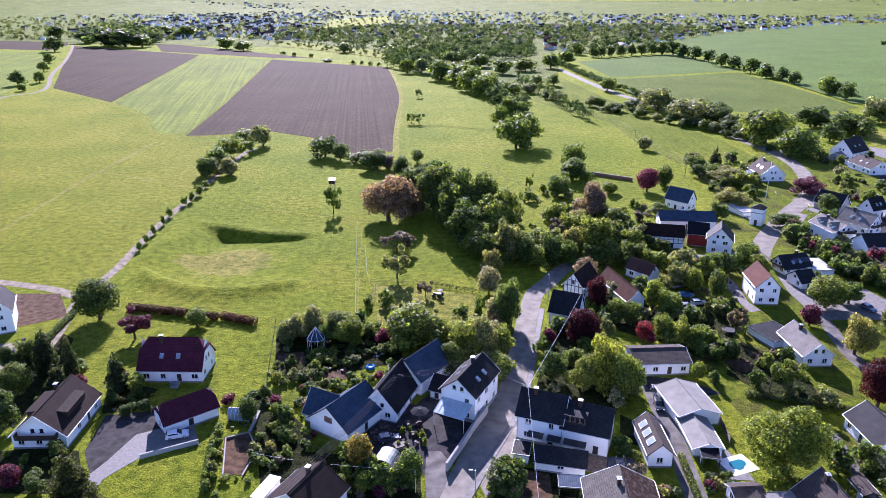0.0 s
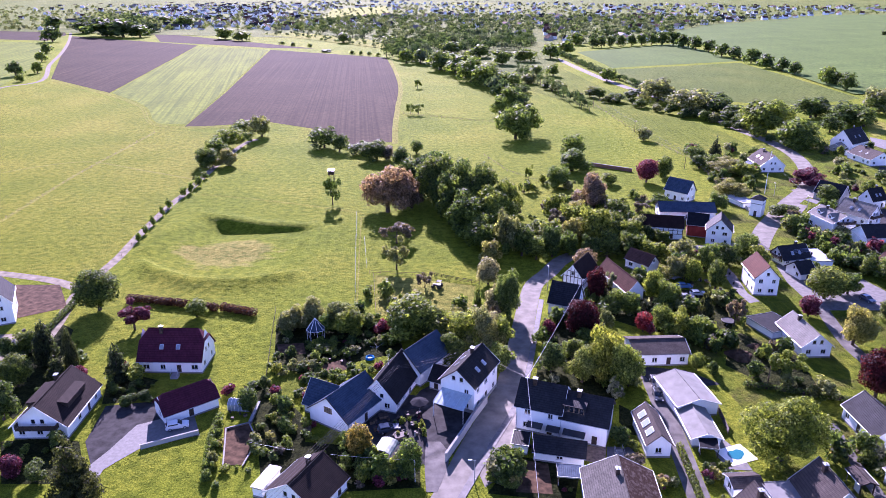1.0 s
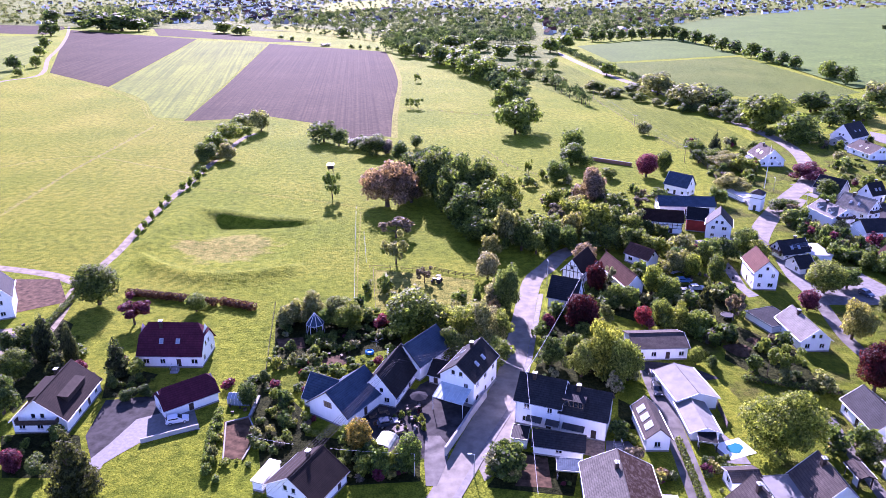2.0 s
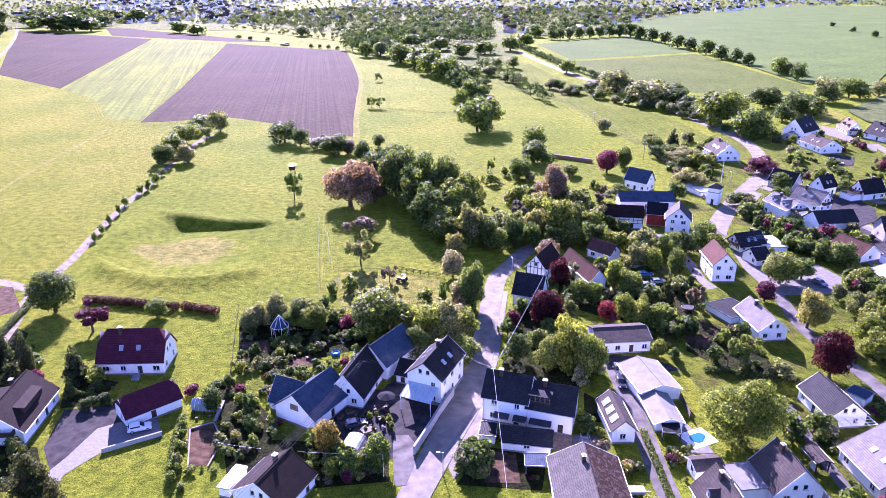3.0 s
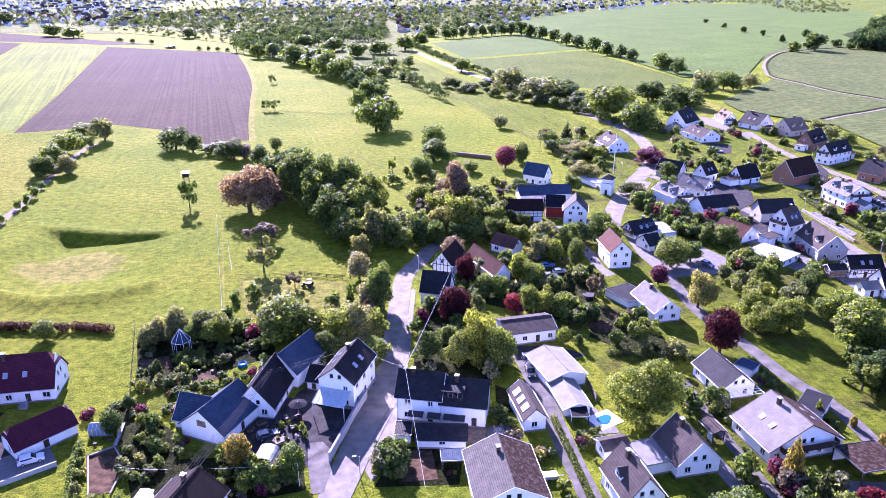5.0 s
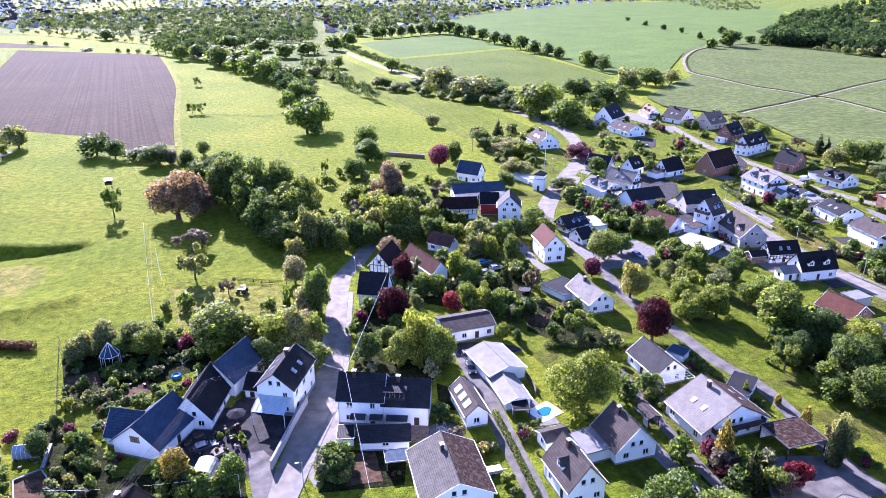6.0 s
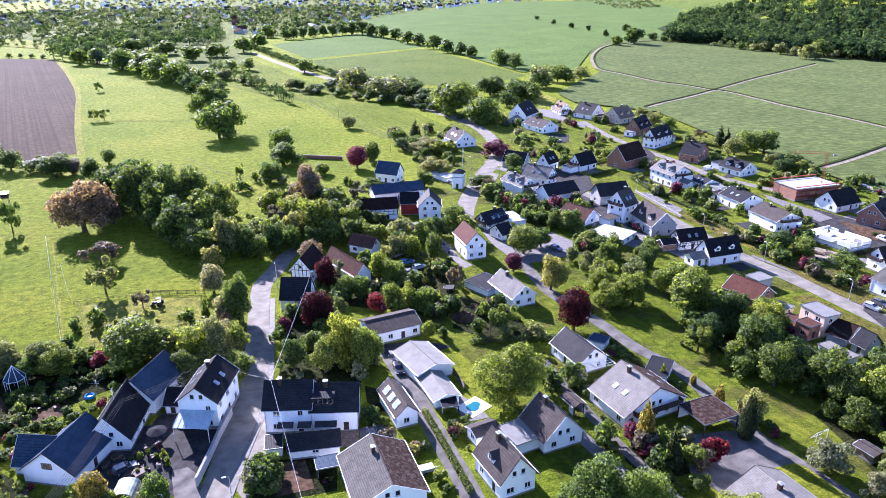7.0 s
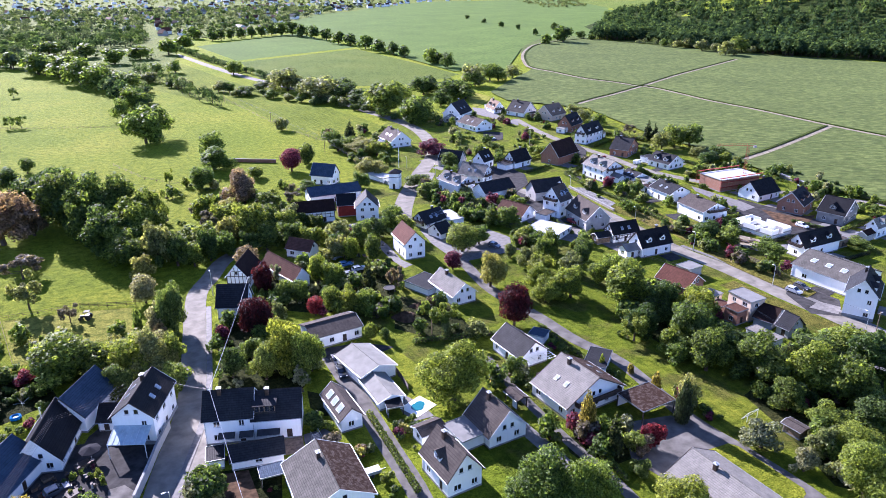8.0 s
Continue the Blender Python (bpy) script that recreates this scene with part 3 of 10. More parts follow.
strip("track", "hay", [(-99.3, 276.5), (-80.7, 271.7), (-58.6, 264.0), (-42.1, 257.4), (-29.5, 251.1)], 2.0, 0.03, "pale mown track across the meadow", "path")
strip("track", "dry", [(-201.8, 310.8), (-190.5, 323.3), (-170.7, 332.1), (-136.5, 314.8), (-111.0, 301.0)], 1.2, 0.03, "faint trodden path across the pasture", "path")
strip("track", "dry", [(-30.1, 247.1), (-26.5, 207.3), (-23.0, 170.2)], 0.45, 0.03, "pale trodden line along a fence", "path")
strip("pavement", "paving", [(-1.3, 93.9), (6.2, 111.4), (11.6, 123.6), (15.5, 135.8), (20.1, 157.3), (23.9, 175.6)], 1.3, 0.13, "paved footway with a kerb beside the street", "pavement", -3.4, 0.13)
strip("pavement", "paving", [(165.4, 145.1), (166.5, 125.2), (165.4, 103.8), (165.3, 87.7), (164.4, 77.6), (163.9, 63.2)], 1.5, 0.13, "paved footway along the main road", "pavement", 3.9, 0.13)
# driveway and farmyard sheets in dark asphalt, shade included in the colour
sheet("driveway", "dark_asphalt", [(-68.0, 111.4), (-69.5, 123.4), (-60.3, 125.1), (-55.5, 121.6), (-49.9, 120.2), (-58.5, 114.9), (-62.2, 109.7), (-62.9, 103.2)], 0.05, "asphalt driveway with shade put into its dark colour", "driveway")
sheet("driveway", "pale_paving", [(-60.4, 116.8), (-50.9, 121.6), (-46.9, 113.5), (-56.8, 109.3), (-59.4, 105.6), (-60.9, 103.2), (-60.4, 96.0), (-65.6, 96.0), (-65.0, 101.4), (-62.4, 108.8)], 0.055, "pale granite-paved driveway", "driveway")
sheet("yard", "dark_asphalt", [(-18.9, 117.3), (-13.8, 123.0), (-9.1, 128.3), (-1.8, 126.1), (2.6, 118.0), (1.8, 108.4), (-2.9, 112.4), (-8.3, 110.0), (-10.9, 109.0), (-17.0, 114.5)], 0.035, "dark cluttered farmyard paving", "yard")
sheet("yard", "dark_asphalt", [(-15.3, 110.4), (-12.5, 117.7), (-7.2, 123.6), (-4.7, 129.3), (-2.3, 131.6), (3.5, 133.4), (6.9, 119.6), (2.0, 107.7), (-0.6, 105.1), (-3.3, 104.5), (-9.6, 104.5)], 0.05, "shaded farmyard paving", "yard")
sheet("driveway", "lane", [(-3.0, 111.4), (-0.4, 111.4), (1.5, 107.7), (0.8, 103.2), (-0.9, 97.3), (-2.8, 97.3), (-3.2, 103.2), (-3.2, 109.3)], 0.06, "worn paved drive leading into the farmyard", "driveway")
sheet("terrace", "wood", [(27.2, 109.9), (30.7, 109.2), (29.4, 104.5), (26.1, 105.3)], 0.3, "brown wooden deck beside the houses", "terrace")
sheet("yard", "paving", [(31.0, 109.8), (35.2, 109.7), (36.6, 105.9), (33.6, 105.6), (30.1, 106.0)], 0.06, "pale paved path between the houses", "path")
sheet("yard", "asphalt", [(15.3, 133.4), (14.7, 114.9), (14.4, 104.8), (7.4, 98.5), (6.6, 101.7), (10.4, 113.1)], 0.045, "asphalt forecourt beside the street", "yard")
sheet("yard", "dark_asphalt", [(43.4, 139.5), (54.6, 137.6), (60.7, 131.7), (46.8, 128.6)], 0.04, "asphalt yard in front of garages", "yard")
# the darker asphalt puts the turning area's shade into its colour
sheet("yard", "lane", [(86.7, 82.8), (96.6, 80.0), (100.0, 74.5), (98.0, 66.2), (89.9, 66.8), (81.5, 66.7), (80.4, 73.9)], 0.05, "asphalt turning area by the carport, darkened for its shade", "yard")
sheet("yard", "dark_asphalt", [(108.1, 203.4), (117.1, 191.8), (121.4, 174.2), (122.5, 167.9), (108.3, 170.4), (101.8, 176.7)], 0.045, "asphalt parking area", "yard")
sheet("yard", "dark_asphalt", [(174.3, 110.3), (175.7, 96.0), (167.0, 89.6), (161.5, 94.5), (166.3, 105.3)], 0.05, "paved yard by the barn", "yard")
sheet("yard", "dark_asphalt", [(226.7, 170.7), (232.3, 130.7), (213.7, 122.6), (198.3, 149.7)], 0.045, "paved building plots", "yard")
sheet("yard", "paving", [(52.7, 114.9), (55.3, 108.3), (55.6, 102.9), (51.4, 103.2), (50.6, 107.3)], 0.06, "pale pool terrace", "terrace")
sheet("lawn", "hay", [(92.9, 69.0), (99.2, 68.4), (100.2, 66.9), (100.4, 53.6), (99.6, 52.6), (97.7, 52.0), (92.9, 50.0)], 0.062, "mown yellowing lawn with a kerbed edge", "lawn")
sheet("yard", "paving", [(152.3, 200.4), (157.5, 200.1), (148.1, 175.8), (153.2, 170.7), (150.1, 166.0), (141.6, 168.7), (139.5, 187.6), (142.0, 195.9)], 0.125, "grey paved yard between village houses", "yard")
# farmyard's shade comes from the dark sheet colour
sheet("yard", "dark_asphalt", [(163.3, 254.3), (175.6, 258.9), (175.3, 240.1), (167.9, 227.0), (157.4, 220.3), (159.1, 204.7), (151.9, 192.8), (148.2, 194.9), (150.2, 212.6), (151.1, 236.6)], 0.129, "shaded farmyard among barns and white houses", "yard")
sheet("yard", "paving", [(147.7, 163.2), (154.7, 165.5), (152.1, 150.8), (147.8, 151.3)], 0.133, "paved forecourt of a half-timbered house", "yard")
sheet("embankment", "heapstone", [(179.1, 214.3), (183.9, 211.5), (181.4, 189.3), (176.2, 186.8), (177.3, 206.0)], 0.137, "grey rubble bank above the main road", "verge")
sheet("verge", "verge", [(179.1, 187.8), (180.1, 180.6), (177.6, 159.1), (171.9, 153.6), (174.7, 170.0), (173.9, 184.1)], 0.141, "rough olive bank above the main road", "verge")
sheet("yard", "dark_asphalt", [(233.2, 275.3), (226.6, 259.9), (215.7, 248.4), (213.0, 255.1)], 0.145, "asphalt drive between houses", "yard")
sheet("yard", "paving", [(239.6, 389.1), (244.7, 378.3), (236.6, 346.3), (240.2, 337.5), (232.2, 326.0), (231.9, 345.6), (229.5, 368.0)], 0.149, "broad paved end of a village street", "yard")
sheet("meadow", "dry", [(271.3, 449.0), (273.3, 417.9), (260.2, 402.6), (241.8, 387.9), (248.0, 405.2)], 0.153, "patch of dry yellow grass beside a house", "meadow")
# dark sheet colour gives this drive its shade
sheet("yard", "dark_asphalt", [(206.4, 322.6), (214.3, 315.3), (205.0, 301.3), (191.3, 298.8)], 0.157, "asphalt drive with a parked car, shade put into its colour", "yard")
sheet("yard", "paving", [(223.9, 191.4), (224.5, 167.1), (223.0, 159.8), (215.4, 158.8), (217.0, 172.0), (220.0, 186.0)], 0.161, "pale paved street at the building site", "yard")
sheet("yard", "soil", [(222.9, 157.2), (226.2, 145.2), (234.2, 143.1), (217.6, 136.0), (215.5, 144.1)], 0.165, "reddish paved yard of a new house", "yard")
sheet("yard", "paving", [(229.3, 133.9), (231.7, 123.6), (217.4, 119.3), (214.0, 126.0)], 0.169, "pale paved forecourt of new houses", "yard")
sheet("yard", "gravel", [(193.3, 143.3), (196.5, 132.2), (186.9, 126.7), (184.9, 136.5)], 0.173, "rubble and earth before a building shell", "yard")
sheet("garden_bed", "soil", [(-42.9, 115.9), (-38.4, 117.7), (-35.5, 111.4), (-36.5, 104.5), (-39.9, 104.5)], 0.05, "brown dug vegetable bed", "garden bed")
sheet("garden_bed", "soil", [(-124.2, 185.2), (-110.4, 185.2), (-100.8, 170.2), (-111.0, 163.5)], 0.05, "bare brown soil plot", "garden bed")
sheet("garden_bed", "soil", [(13.6, 106.2), (19.2, 104.8), (18.9, 96.8), (12.6, 97.3)], 0.05, "shaded garden soil", "garden bed")
sheet("building_plot", "gravel", [(-112.0, 154.3), (-102.3, 155.8), (-95.7, 135.8), (-95.3, 126.8)], 0.05, "gravel building plot with spoil", "yard")
strip("verge", "verge", [(158.3, 118.3), (158.5, 98.7), (158.5, 83.4), (157.6, 69.5)], 6.0, 0.025, "rough weedy bank below the road", "verge")
sheet("yard", "paving", [(102.8, 199.7), (107.8, 201.6), (106.7, 185.2), (120.5, 192.6), (123.2, 190.9), (125.7, 178.9), (119.2, 168.2), (102.7, 168.2), (100.0, 174.9), (100.3, 186.8)], 0.047, "broad paved yard between village houses", "yard")
sheet("yard", "paving", [(87.5, 197.9), (87.3, 191.3), (85.7, 179.3), (86.9, 173.8), (83.6, 172.7), (82.9, 180.5), (84.1, 192.6)], 0.049, "narrow paved yard beside a white house", "yard")
sheet("road_6", "asphalt", [(103.1, 216.4), (113.4, 237.5), (125.5, 252.5), (137.1, 267.0), (142.5, 261.0), (134.7, 250.4), (124.0, 243.1), (114.8, 228.5), (107.1, 214.3)], 0.036, "wide asphalt junction in the village", "road")
# planted ground; the dark sheets also stand in for deep shrub shade
sheet("garden_bed", "bed", [(-42.4, 159.7), (-33.0, 165.2), (-21.1, 163.5), (-11.2, 157.3), (-9.2, 145.9), (-18.7, 141.9), (-28.6, 138.7), (-29.0, 135.5), (-37.5, 135.5)], 0.012, "planted garden soil, shrub shade put into its dark colour", "garden bed")
sheet("garden_bed", "bed", [(-43.1, 131.1), (-37.0, 131.1), (-28.3, 120.2), (-26.1, 111.4), (-19.6, 110.5), (-19.1, 100.2), (-31.9, 100.2), (-35.2, 111.4)], 0.013, "planted garden soil, shrub shade put into its dark colour", "garden bed")
sheet("garden_bed", "bed", [(-19.7, 111.4), (-15.2, 110.0), (-9.5, 104.0), (-4.0, 104.0), (-3.8, 98.5), (-18.7, 97.3)], 0.014, "planted garden soil, shrub shade put into its dark colour", "garden bed")
sheet("garden_bed", "bed", [(-94.9, 145.9), (-97.0, 160.3), (-92.8, 157.3), (-86.3, 135.8), (-85.8, 126.8), (-85.9, 118.7), (-90.5, 122.6)], 0.015, "planted garden soil, shrub shade put into its dark colour", "garden bed")
sheet("garden_bed", "bed", [(0.8, 154.3), (13.0, 170.2), (18.3, 170.2), (15.0, 140.7), (8.3, 135.8), (2.1, 143.2)], 0.016, "planted garden soil, shrub shade put into its dark colour", "garden bed")
sheet("garden_bed", "bed", [(19.6, 131.0), (23.2, 144.4), (30.1, 146.4), (43.3, 145.2), (39.4, 130.0), (35.6, 124.4), (25.8, 129.9)], 0.017, "planted garden soil, shrub shade put into its dark colour", "garden bed")
sheet("garden_bed", "bed", [(28.3, 167.0), (34.2, 161.9), (35.8, 152.5), (30.1, 146.4), (24.4, 149.6)], 0.018, "planted garden soil, shrub shade put into its dark colour", "garden bed")
sheet("garden_bed", "bed", [(41.5, 183.5), (59.5, 182.6), (81.9, 179.9), (73.0, 157.4), (66.0, 146.0), (61.2, 153.0), (50.5, 157.5), (41.0, 165.4)], 0.019, "planted garden soil, shrub shade put into its dark colour", "garden bed")
sheet("garden_bed", "bed", [(115.2, 77.7), (135.4, 81.9), (159.1, 74.4), (110.1, 45.6), (105.7, 51.5), (111.5, 64.5)], 0.02, "planted garden soil, shrub shade put into its dark colour", "garden bed")
sheet("garden_bed", "bed", [(125.4, 128.2), (145.9, 129.7), (141.3, 104.0), (128.4, 91.5), (116.0, 97.0), (116.7, 112.4)], 0.021, "planted garden soil, shrub shade put into its dark colour", "garden bed")
sheet("garden_bed", "bed", [(13.6, 107.1), (25.1, 104.2), (22.2, 94.7), (7.7, 97.0)], 0.022, "planted garden soil, shrub shade put into its dark colour", "garden bed")
sheet("garden_bed", "bed", [(36.6, 123.9), (40.6, 119.3), (39.4, 113.1), (36.6, 113.5), (35.1, 117.7)], 0.023, "planted garden soil, shrub shade put into its dark colour", "garden bed")
sheet("garden_bed", "bed", [(73.6, 84.6), (84.7, 81.4), (80.4, 73.9), (72.7, 74.1), (71.8, 80.8)], 0.024, "planted garden soil, shrub shade put into its dark colour", "garden bed")
sheet("garden_bed", "bed", [(73.0, 157.4), (83.0, 143.9), (80.6, 126.0), (71.6, 129.4), (64.6, 139.8)], 0.025, "planted garden soil, shrub shade put into its dark colour", "garden bed")
sheet("driveway", "pale_paving", [(197.0, 243.7), (203.4, 245.8), (204.6, 239.5), (198.8, 237.9)], 0.1000, "small paved apron beside a village house", "driveway")
sheet("driveway", "pale_paving", [(201.9, 256.3), (207.5, 258.1), (205.6, 262.3), (200.7, 260.1)], 0.1035, "small paved apron beside a village house", "driveway")
sheet("driveway", "pale_paving", [(207.5, 217.2), (207.5, 220.8), (214.4, 221.3), (214.3, 217.2)], 0.1070, "small paved apron beside a village house", "driveway")
sheet("driveway", "dark_asphalt", [(195.6, 221.6), (195.6, 225.9), (189.0, 225.9), (189.1, 221.6)], 0.1105, "small paved apron beside a village house", "driveway")
sheet("driveway", "paving", [(244.1, 216.8), (243.7, 221.7), (249.1, 222.9), (249.7, 217.3)], 0.1140, "small paved apron beside a village house", "driveway")
sheet("driveway", "dark_asphalt", [(233.0, 215.3), (232.7, 219.2), (228.3, 218.2), (227.6, 214.9)], 0.1175, "small paved apron beside a village house", "driveway")
sheet("driveway", "dark_asphalt", [(213.6, 204.1), (214.4, 211.0), (220.7, 211.1), (219.7, 203.3)], 0.1210, "small paved apron beside a village house", "driveway")
sheet("driveway", "paving", [(205.9, 209.5), (206.5, 214.5), (199.6, 215.0), (199.1, 210.3)], 0.0650, "small paved apron beside a village house", "driveway")
sheet("driveway", "dark_asphalt", [(209.2, 182.1), (209.8, 188.9), (214.4, 188.8), (213.9, 181.7)], 0.0685, "small paved apron beside a village house", "driveway")
sheet("driveway", "dark_asphalt", [(198.0, 182.6), (198.4, 186.8), (193.5, 187.9), (191.5, 183.2)], 0.0720, "small paved apron beside a village house", "driveway")
sheet("driveway", "pale_paving", [(203.6, 160.5), (204.1, 164.9), (210.0, 164.1), (210.3, 159.7)], 0.0755, "small paved apron beside a village house", "driveway")
sheet("driveway", "dark_asphalt", [(192.2, 163.9), (192.9, 169.0), (187.3, 170.4), (186.1, 164.6)], 0.0790, "small paved apron beside a village house", "driveway")
sheet("driveway", "pale_paving", [(238.4, 177.8), (242.6, 177.4), (242.0, 172.0), (237.8, 172.0)], 0.0825, "small paved apron beside a village house", "driveway")
sheet("driveway", "pale_paving", [(234.4, 192.0), (240.3, 191.4), (241.3, 196.7), (235.0, 196.9)], 0.0860, "small paved apron beside a village house", "driveway")
sheet("driveway", "pale_paving", [(235.1, 163.1), (240.6, 163.3), (241.2, 156.6), (235.2, 158.6)], 0.0895, "small paved apron beside a village house", "driveway")
sheet("driveway", "pale_paving", [(230.3, 173.1), (233.6, 173.1), (233.6, 177.2), (230.2, 178.7)], 0.0930, "small paved apron beside a village house", "driveway")
sheet("driveway", "paving", [(230.5, 149.0), (236.6, 151.2), (238.8, 147.0), (232.0, 144.8)], 0.0965, "small paved apron beside a village house", "driveway")
sheet("driveway", "paving", [(229.3, 154.9), (232.4, 156.0), (231.5, 159.9), (227.7, 159.6)], 0.1000, "small paved apron beside a village house", "driveway")
sheet("driveway", "dark_asphalt", [(244.4, 135.7), (243.5, 139.6), (247.6, 139.6), (250.9, 137.1)], 0.1035, "small paved apron beside a village house", "driveway")
sheet("driveway", "pale_paving", [(230.1, 133.5), (229.4, 136.5), (225.0, 136.2), (225.7, 132.6)], 0.1070, "small paved apron beside a village house", "driveway")
sheet("driveway", "pale_paving", [(204.1, 134.4), (207.1, 134.6), (207.0, 127.7), (204.3, 130.5)], 0.1105, "small paved apron beside a village house", "driveway")
sheet("driveway", "dark_asphalt", [(201.2, 149.7), (205.9, 150.0), (206.2, 154.8), (200.9, 155.1)], 0.1140, "small paved apron beside a village house", "driveway")
sheet("driveway", "pale_paving", [(201.0, 118.0), (205.8, 117.8), (206.4, 111.6), (200.8, 111.5)], 0.1175, "small paved apron beside a village house", "driveway")
sheet("driveway", "paving", [(194.9, 125.0), (200.2, 124.8), (201.2, 129.0), (195.1, 130.9)], 0.1210, "small paved apron beside a village house", "driveway")
sheet("driveway", "dark_asphalt", [(189.6, 109.3), (189.2, 112.3), (195.3, 113.3), (194.9, 110.1)], 0.0650, "small paved apron beside a village house", "driveway")
sheet("driveway", "dark_asphalt", [(178.9, 99.2), (178.0, 104.5), (173.3, 104.7), (173.2, 98.3)], 0.0685, "small paved apron beside a village house", "driveway")
sheet("driveway", "paving", [(176.1, 86.1), (181.1, 88.5), (183.5, 84.4), (177.9, 82.2)], 0.0720, "small paved apron beside a village house", "driveway")
sheet("driveway", "paving", [(167.2, 90.8), (171.8, 93.0), (169.7, 98.0), (164.2, 96.9)], 0.0755, "small paved apron beside a village house", "driveway")
sheet("driveway", "pale_paving", [(231.2, 117.6), (238.2, 118.0), (238.1, 112.3), (231.6, 111.8)], 0.0790, "small paved apron beside a village house", "driveway")
sheet("driveway", "paving", [(234.8, 122.5), (238.5, 122.8), (237.7, 127.9), (234.4, 128.0)], 0.0825, "small paved apron beside a village house", "driveway")
sheet("driveway", "paving", [(142.1, 229.2), (141.5, 232.8), (145.6, 233.5), (146.2, 229.9)], 0.0860, "small paved apron beside a village house", "driveway")
sheet("driveway", "dark_asphalt", [(132.6, 227.6), (131.9, 231.7), (127.5, 230.4), (127.2, 226.7)], 0.0895, "small paved apron beside a village house", "driveway")
sheet("driveway", "dark_asphalt", [(148.1, 223.2), (143.3, 222.9), (142.5, 229.0), (147.8, 227.7)], 0.0930, "small paved apron beside a village house", "driveway")
sheet("driveway", "pale_paving", [(148.3, 214.0), (143.7, 213.7), (145.1, 208.1), (148.8, 207.5)], 0.0965, "small paved apron beside a village house", "driveway")
sheet("driveway", "paving", [(160.8, 204.9), (166.1, 204.5), (165.7, 200.5), (160.2, 198.2)], 0.1000, "small paved apron beside a village house", "driveway")
sheet("driveway", "paving", [(160.9, 213.5), (166.6, 213.0), (166.8, 219.8), (161.3, 218.5)], 0.1035, "small paved apron beside a village house", "driveway")
sheet("driveway", "dark_asphalt", [(149.9, 184.4), (156.1, 186.3), (157.4, 180.2), (151.8, 178.3)], 0.1070, "small paved apron beside a village house", "driveway")
sheet("driveway", "pale_paving", [(148.3, 192.6), (152.4, 193.8), (151.1, 199.0), (146.4, 198.8)], 0.1105, "small paved apron beside a village house", "driveway")
sheet("driveway", "paving", [(161.6, 173.7), (162.2, 176.9), (166.4, 177.0), (167.7, 172.5)], 0.1140, "small paved apron beside a village house", "driveway")
sheet("driveway", "dark_asphalt", [(151.3, 173.0), (152.1, 176.8), (146.1, 177.7), (147.1, 173.8)], 0.1175, "small paved apron beside a village house", "driveway")
sheet("driveway", "paving", [(151.4, 157.0), (155.9, 156.3), (154.2, 150.0), (150.5, 151.2)], 0.1210, "small paved apron beside a village house", "driveway")
sheet("driveway", "pale_paving", [(156.4, 162.7), (159.8, 162.2), (159.7, 168.2), (157.3, 168.9)], 0.0650, "small paved apron beside a village house", "driveway")
sheet("driveway", "dark_asphalt", [(156.6, 142.8), (162.4, 142.4), (161.3, 137.4), (156.2, 137.5)], 0.0685, "small paved apron beside a village house", "driveway")
sheet("driveway", "pale_paving", [(156.4, 150.4), (160.2, 150.1), (161.1, 155.2), (156.8, 155.7)], 0.0720, "small paved apron beside a village house", "driveway")
sheet("driveway", "paving", [(139.1, 168.7), (142.9, 170.5), (144.7, 165.6), (141.7, 163.3)], 0.0755, "small paved apron beside a village house", "driveway")
sheet("driveway", "pale_paving", [(134.7, 180.1), (138.0, 181.7), (136.8, 185.7), (132.6, 184.5)], 0.0790, "small paved apron beside a village house", "driveway")
sheet("driveway", "pale_paving", [(145.5, 192.2), (144.4, 195.6), (150.9, 196.9), (152.0, 194.4)], 0.0825, "small paved apron beside a village house", "driveway")
sheet("driveway", "pale_paving", [(136.5, 188.8), (135.2, 192.8), (130.1, 192.1), (130.8, 186.9)], 0.0860, "small paved apron beside a village house", "driveway")
sheet("driveway", "dark_asphalt", [(106.1, 198.6), (110.3, 199.7), (111.4, 192.9), (107.9, 192.0)], 0.0895, "small paved apron beside a village house", "driveway")
sheet("driveway", "paving", [(103.3, 205.9), (106.7, 206.8), (105.2, 212.7), (102.1, 210.4)], 0.0930, "small paved apron beside a village house", "driveway")
sheet("driveway", "paving", [(178.6, 248.9), (183.3, 250.0), (185.7, 244.2), (179.9, 243.4)], 0.0965, "small paved apron beside a village house", "driveway")
sheet("driveway", "pale_paving", [(176.9, 256.7), (181.9, 257.9), (180.8, 264.2), (175.7, 261.6)], 0.1000, "small paved apron beside a village house", "driveway")
sheet("driveway", "pale_paving", [(166.0, 255.8), (169.5, 257.3), (171.7, 251.7), (168.7, 249.7)], 0.1035, "small paved apron beside a village house", "driveway")
sheet("driveway", "pale_paving", [(163.5, 262.7), (167.7, 264.5), (165.2, 269.4), (161.1, 268.2)], 0.1070, "small paved apron beside a village house", "driveway")
sheet("driveway", "dark_asphalt", [(158.5, 270.3), (156.6, 273.0), (160.3, 275.6), (163.7, 273.8)], 0.1105, "small paved apron beside a village house", "driveway")
sheet("driveway", "pale_paving", [(151.3, 266.2), (148.3, 270.7), (144.9, 268.8), (146.9, 263.3)], 0.1140, "small paved apron beside a village house", "driveway")
sheet("driveway", "pale_paving", [(158.2, 239.6), (155.1, 245.5), (160.0, 247.2), (162.2, 241.8)], 0.1175, "small paved apron beside a village house", "driveway")
sheet("driveway", "pale_paving", [(148.4, 239.3), (146.4, 243.2), (140.2, 240.8), (144.7, 237.3)], 0.1210, "small paved apron beside a village house", "driveway")
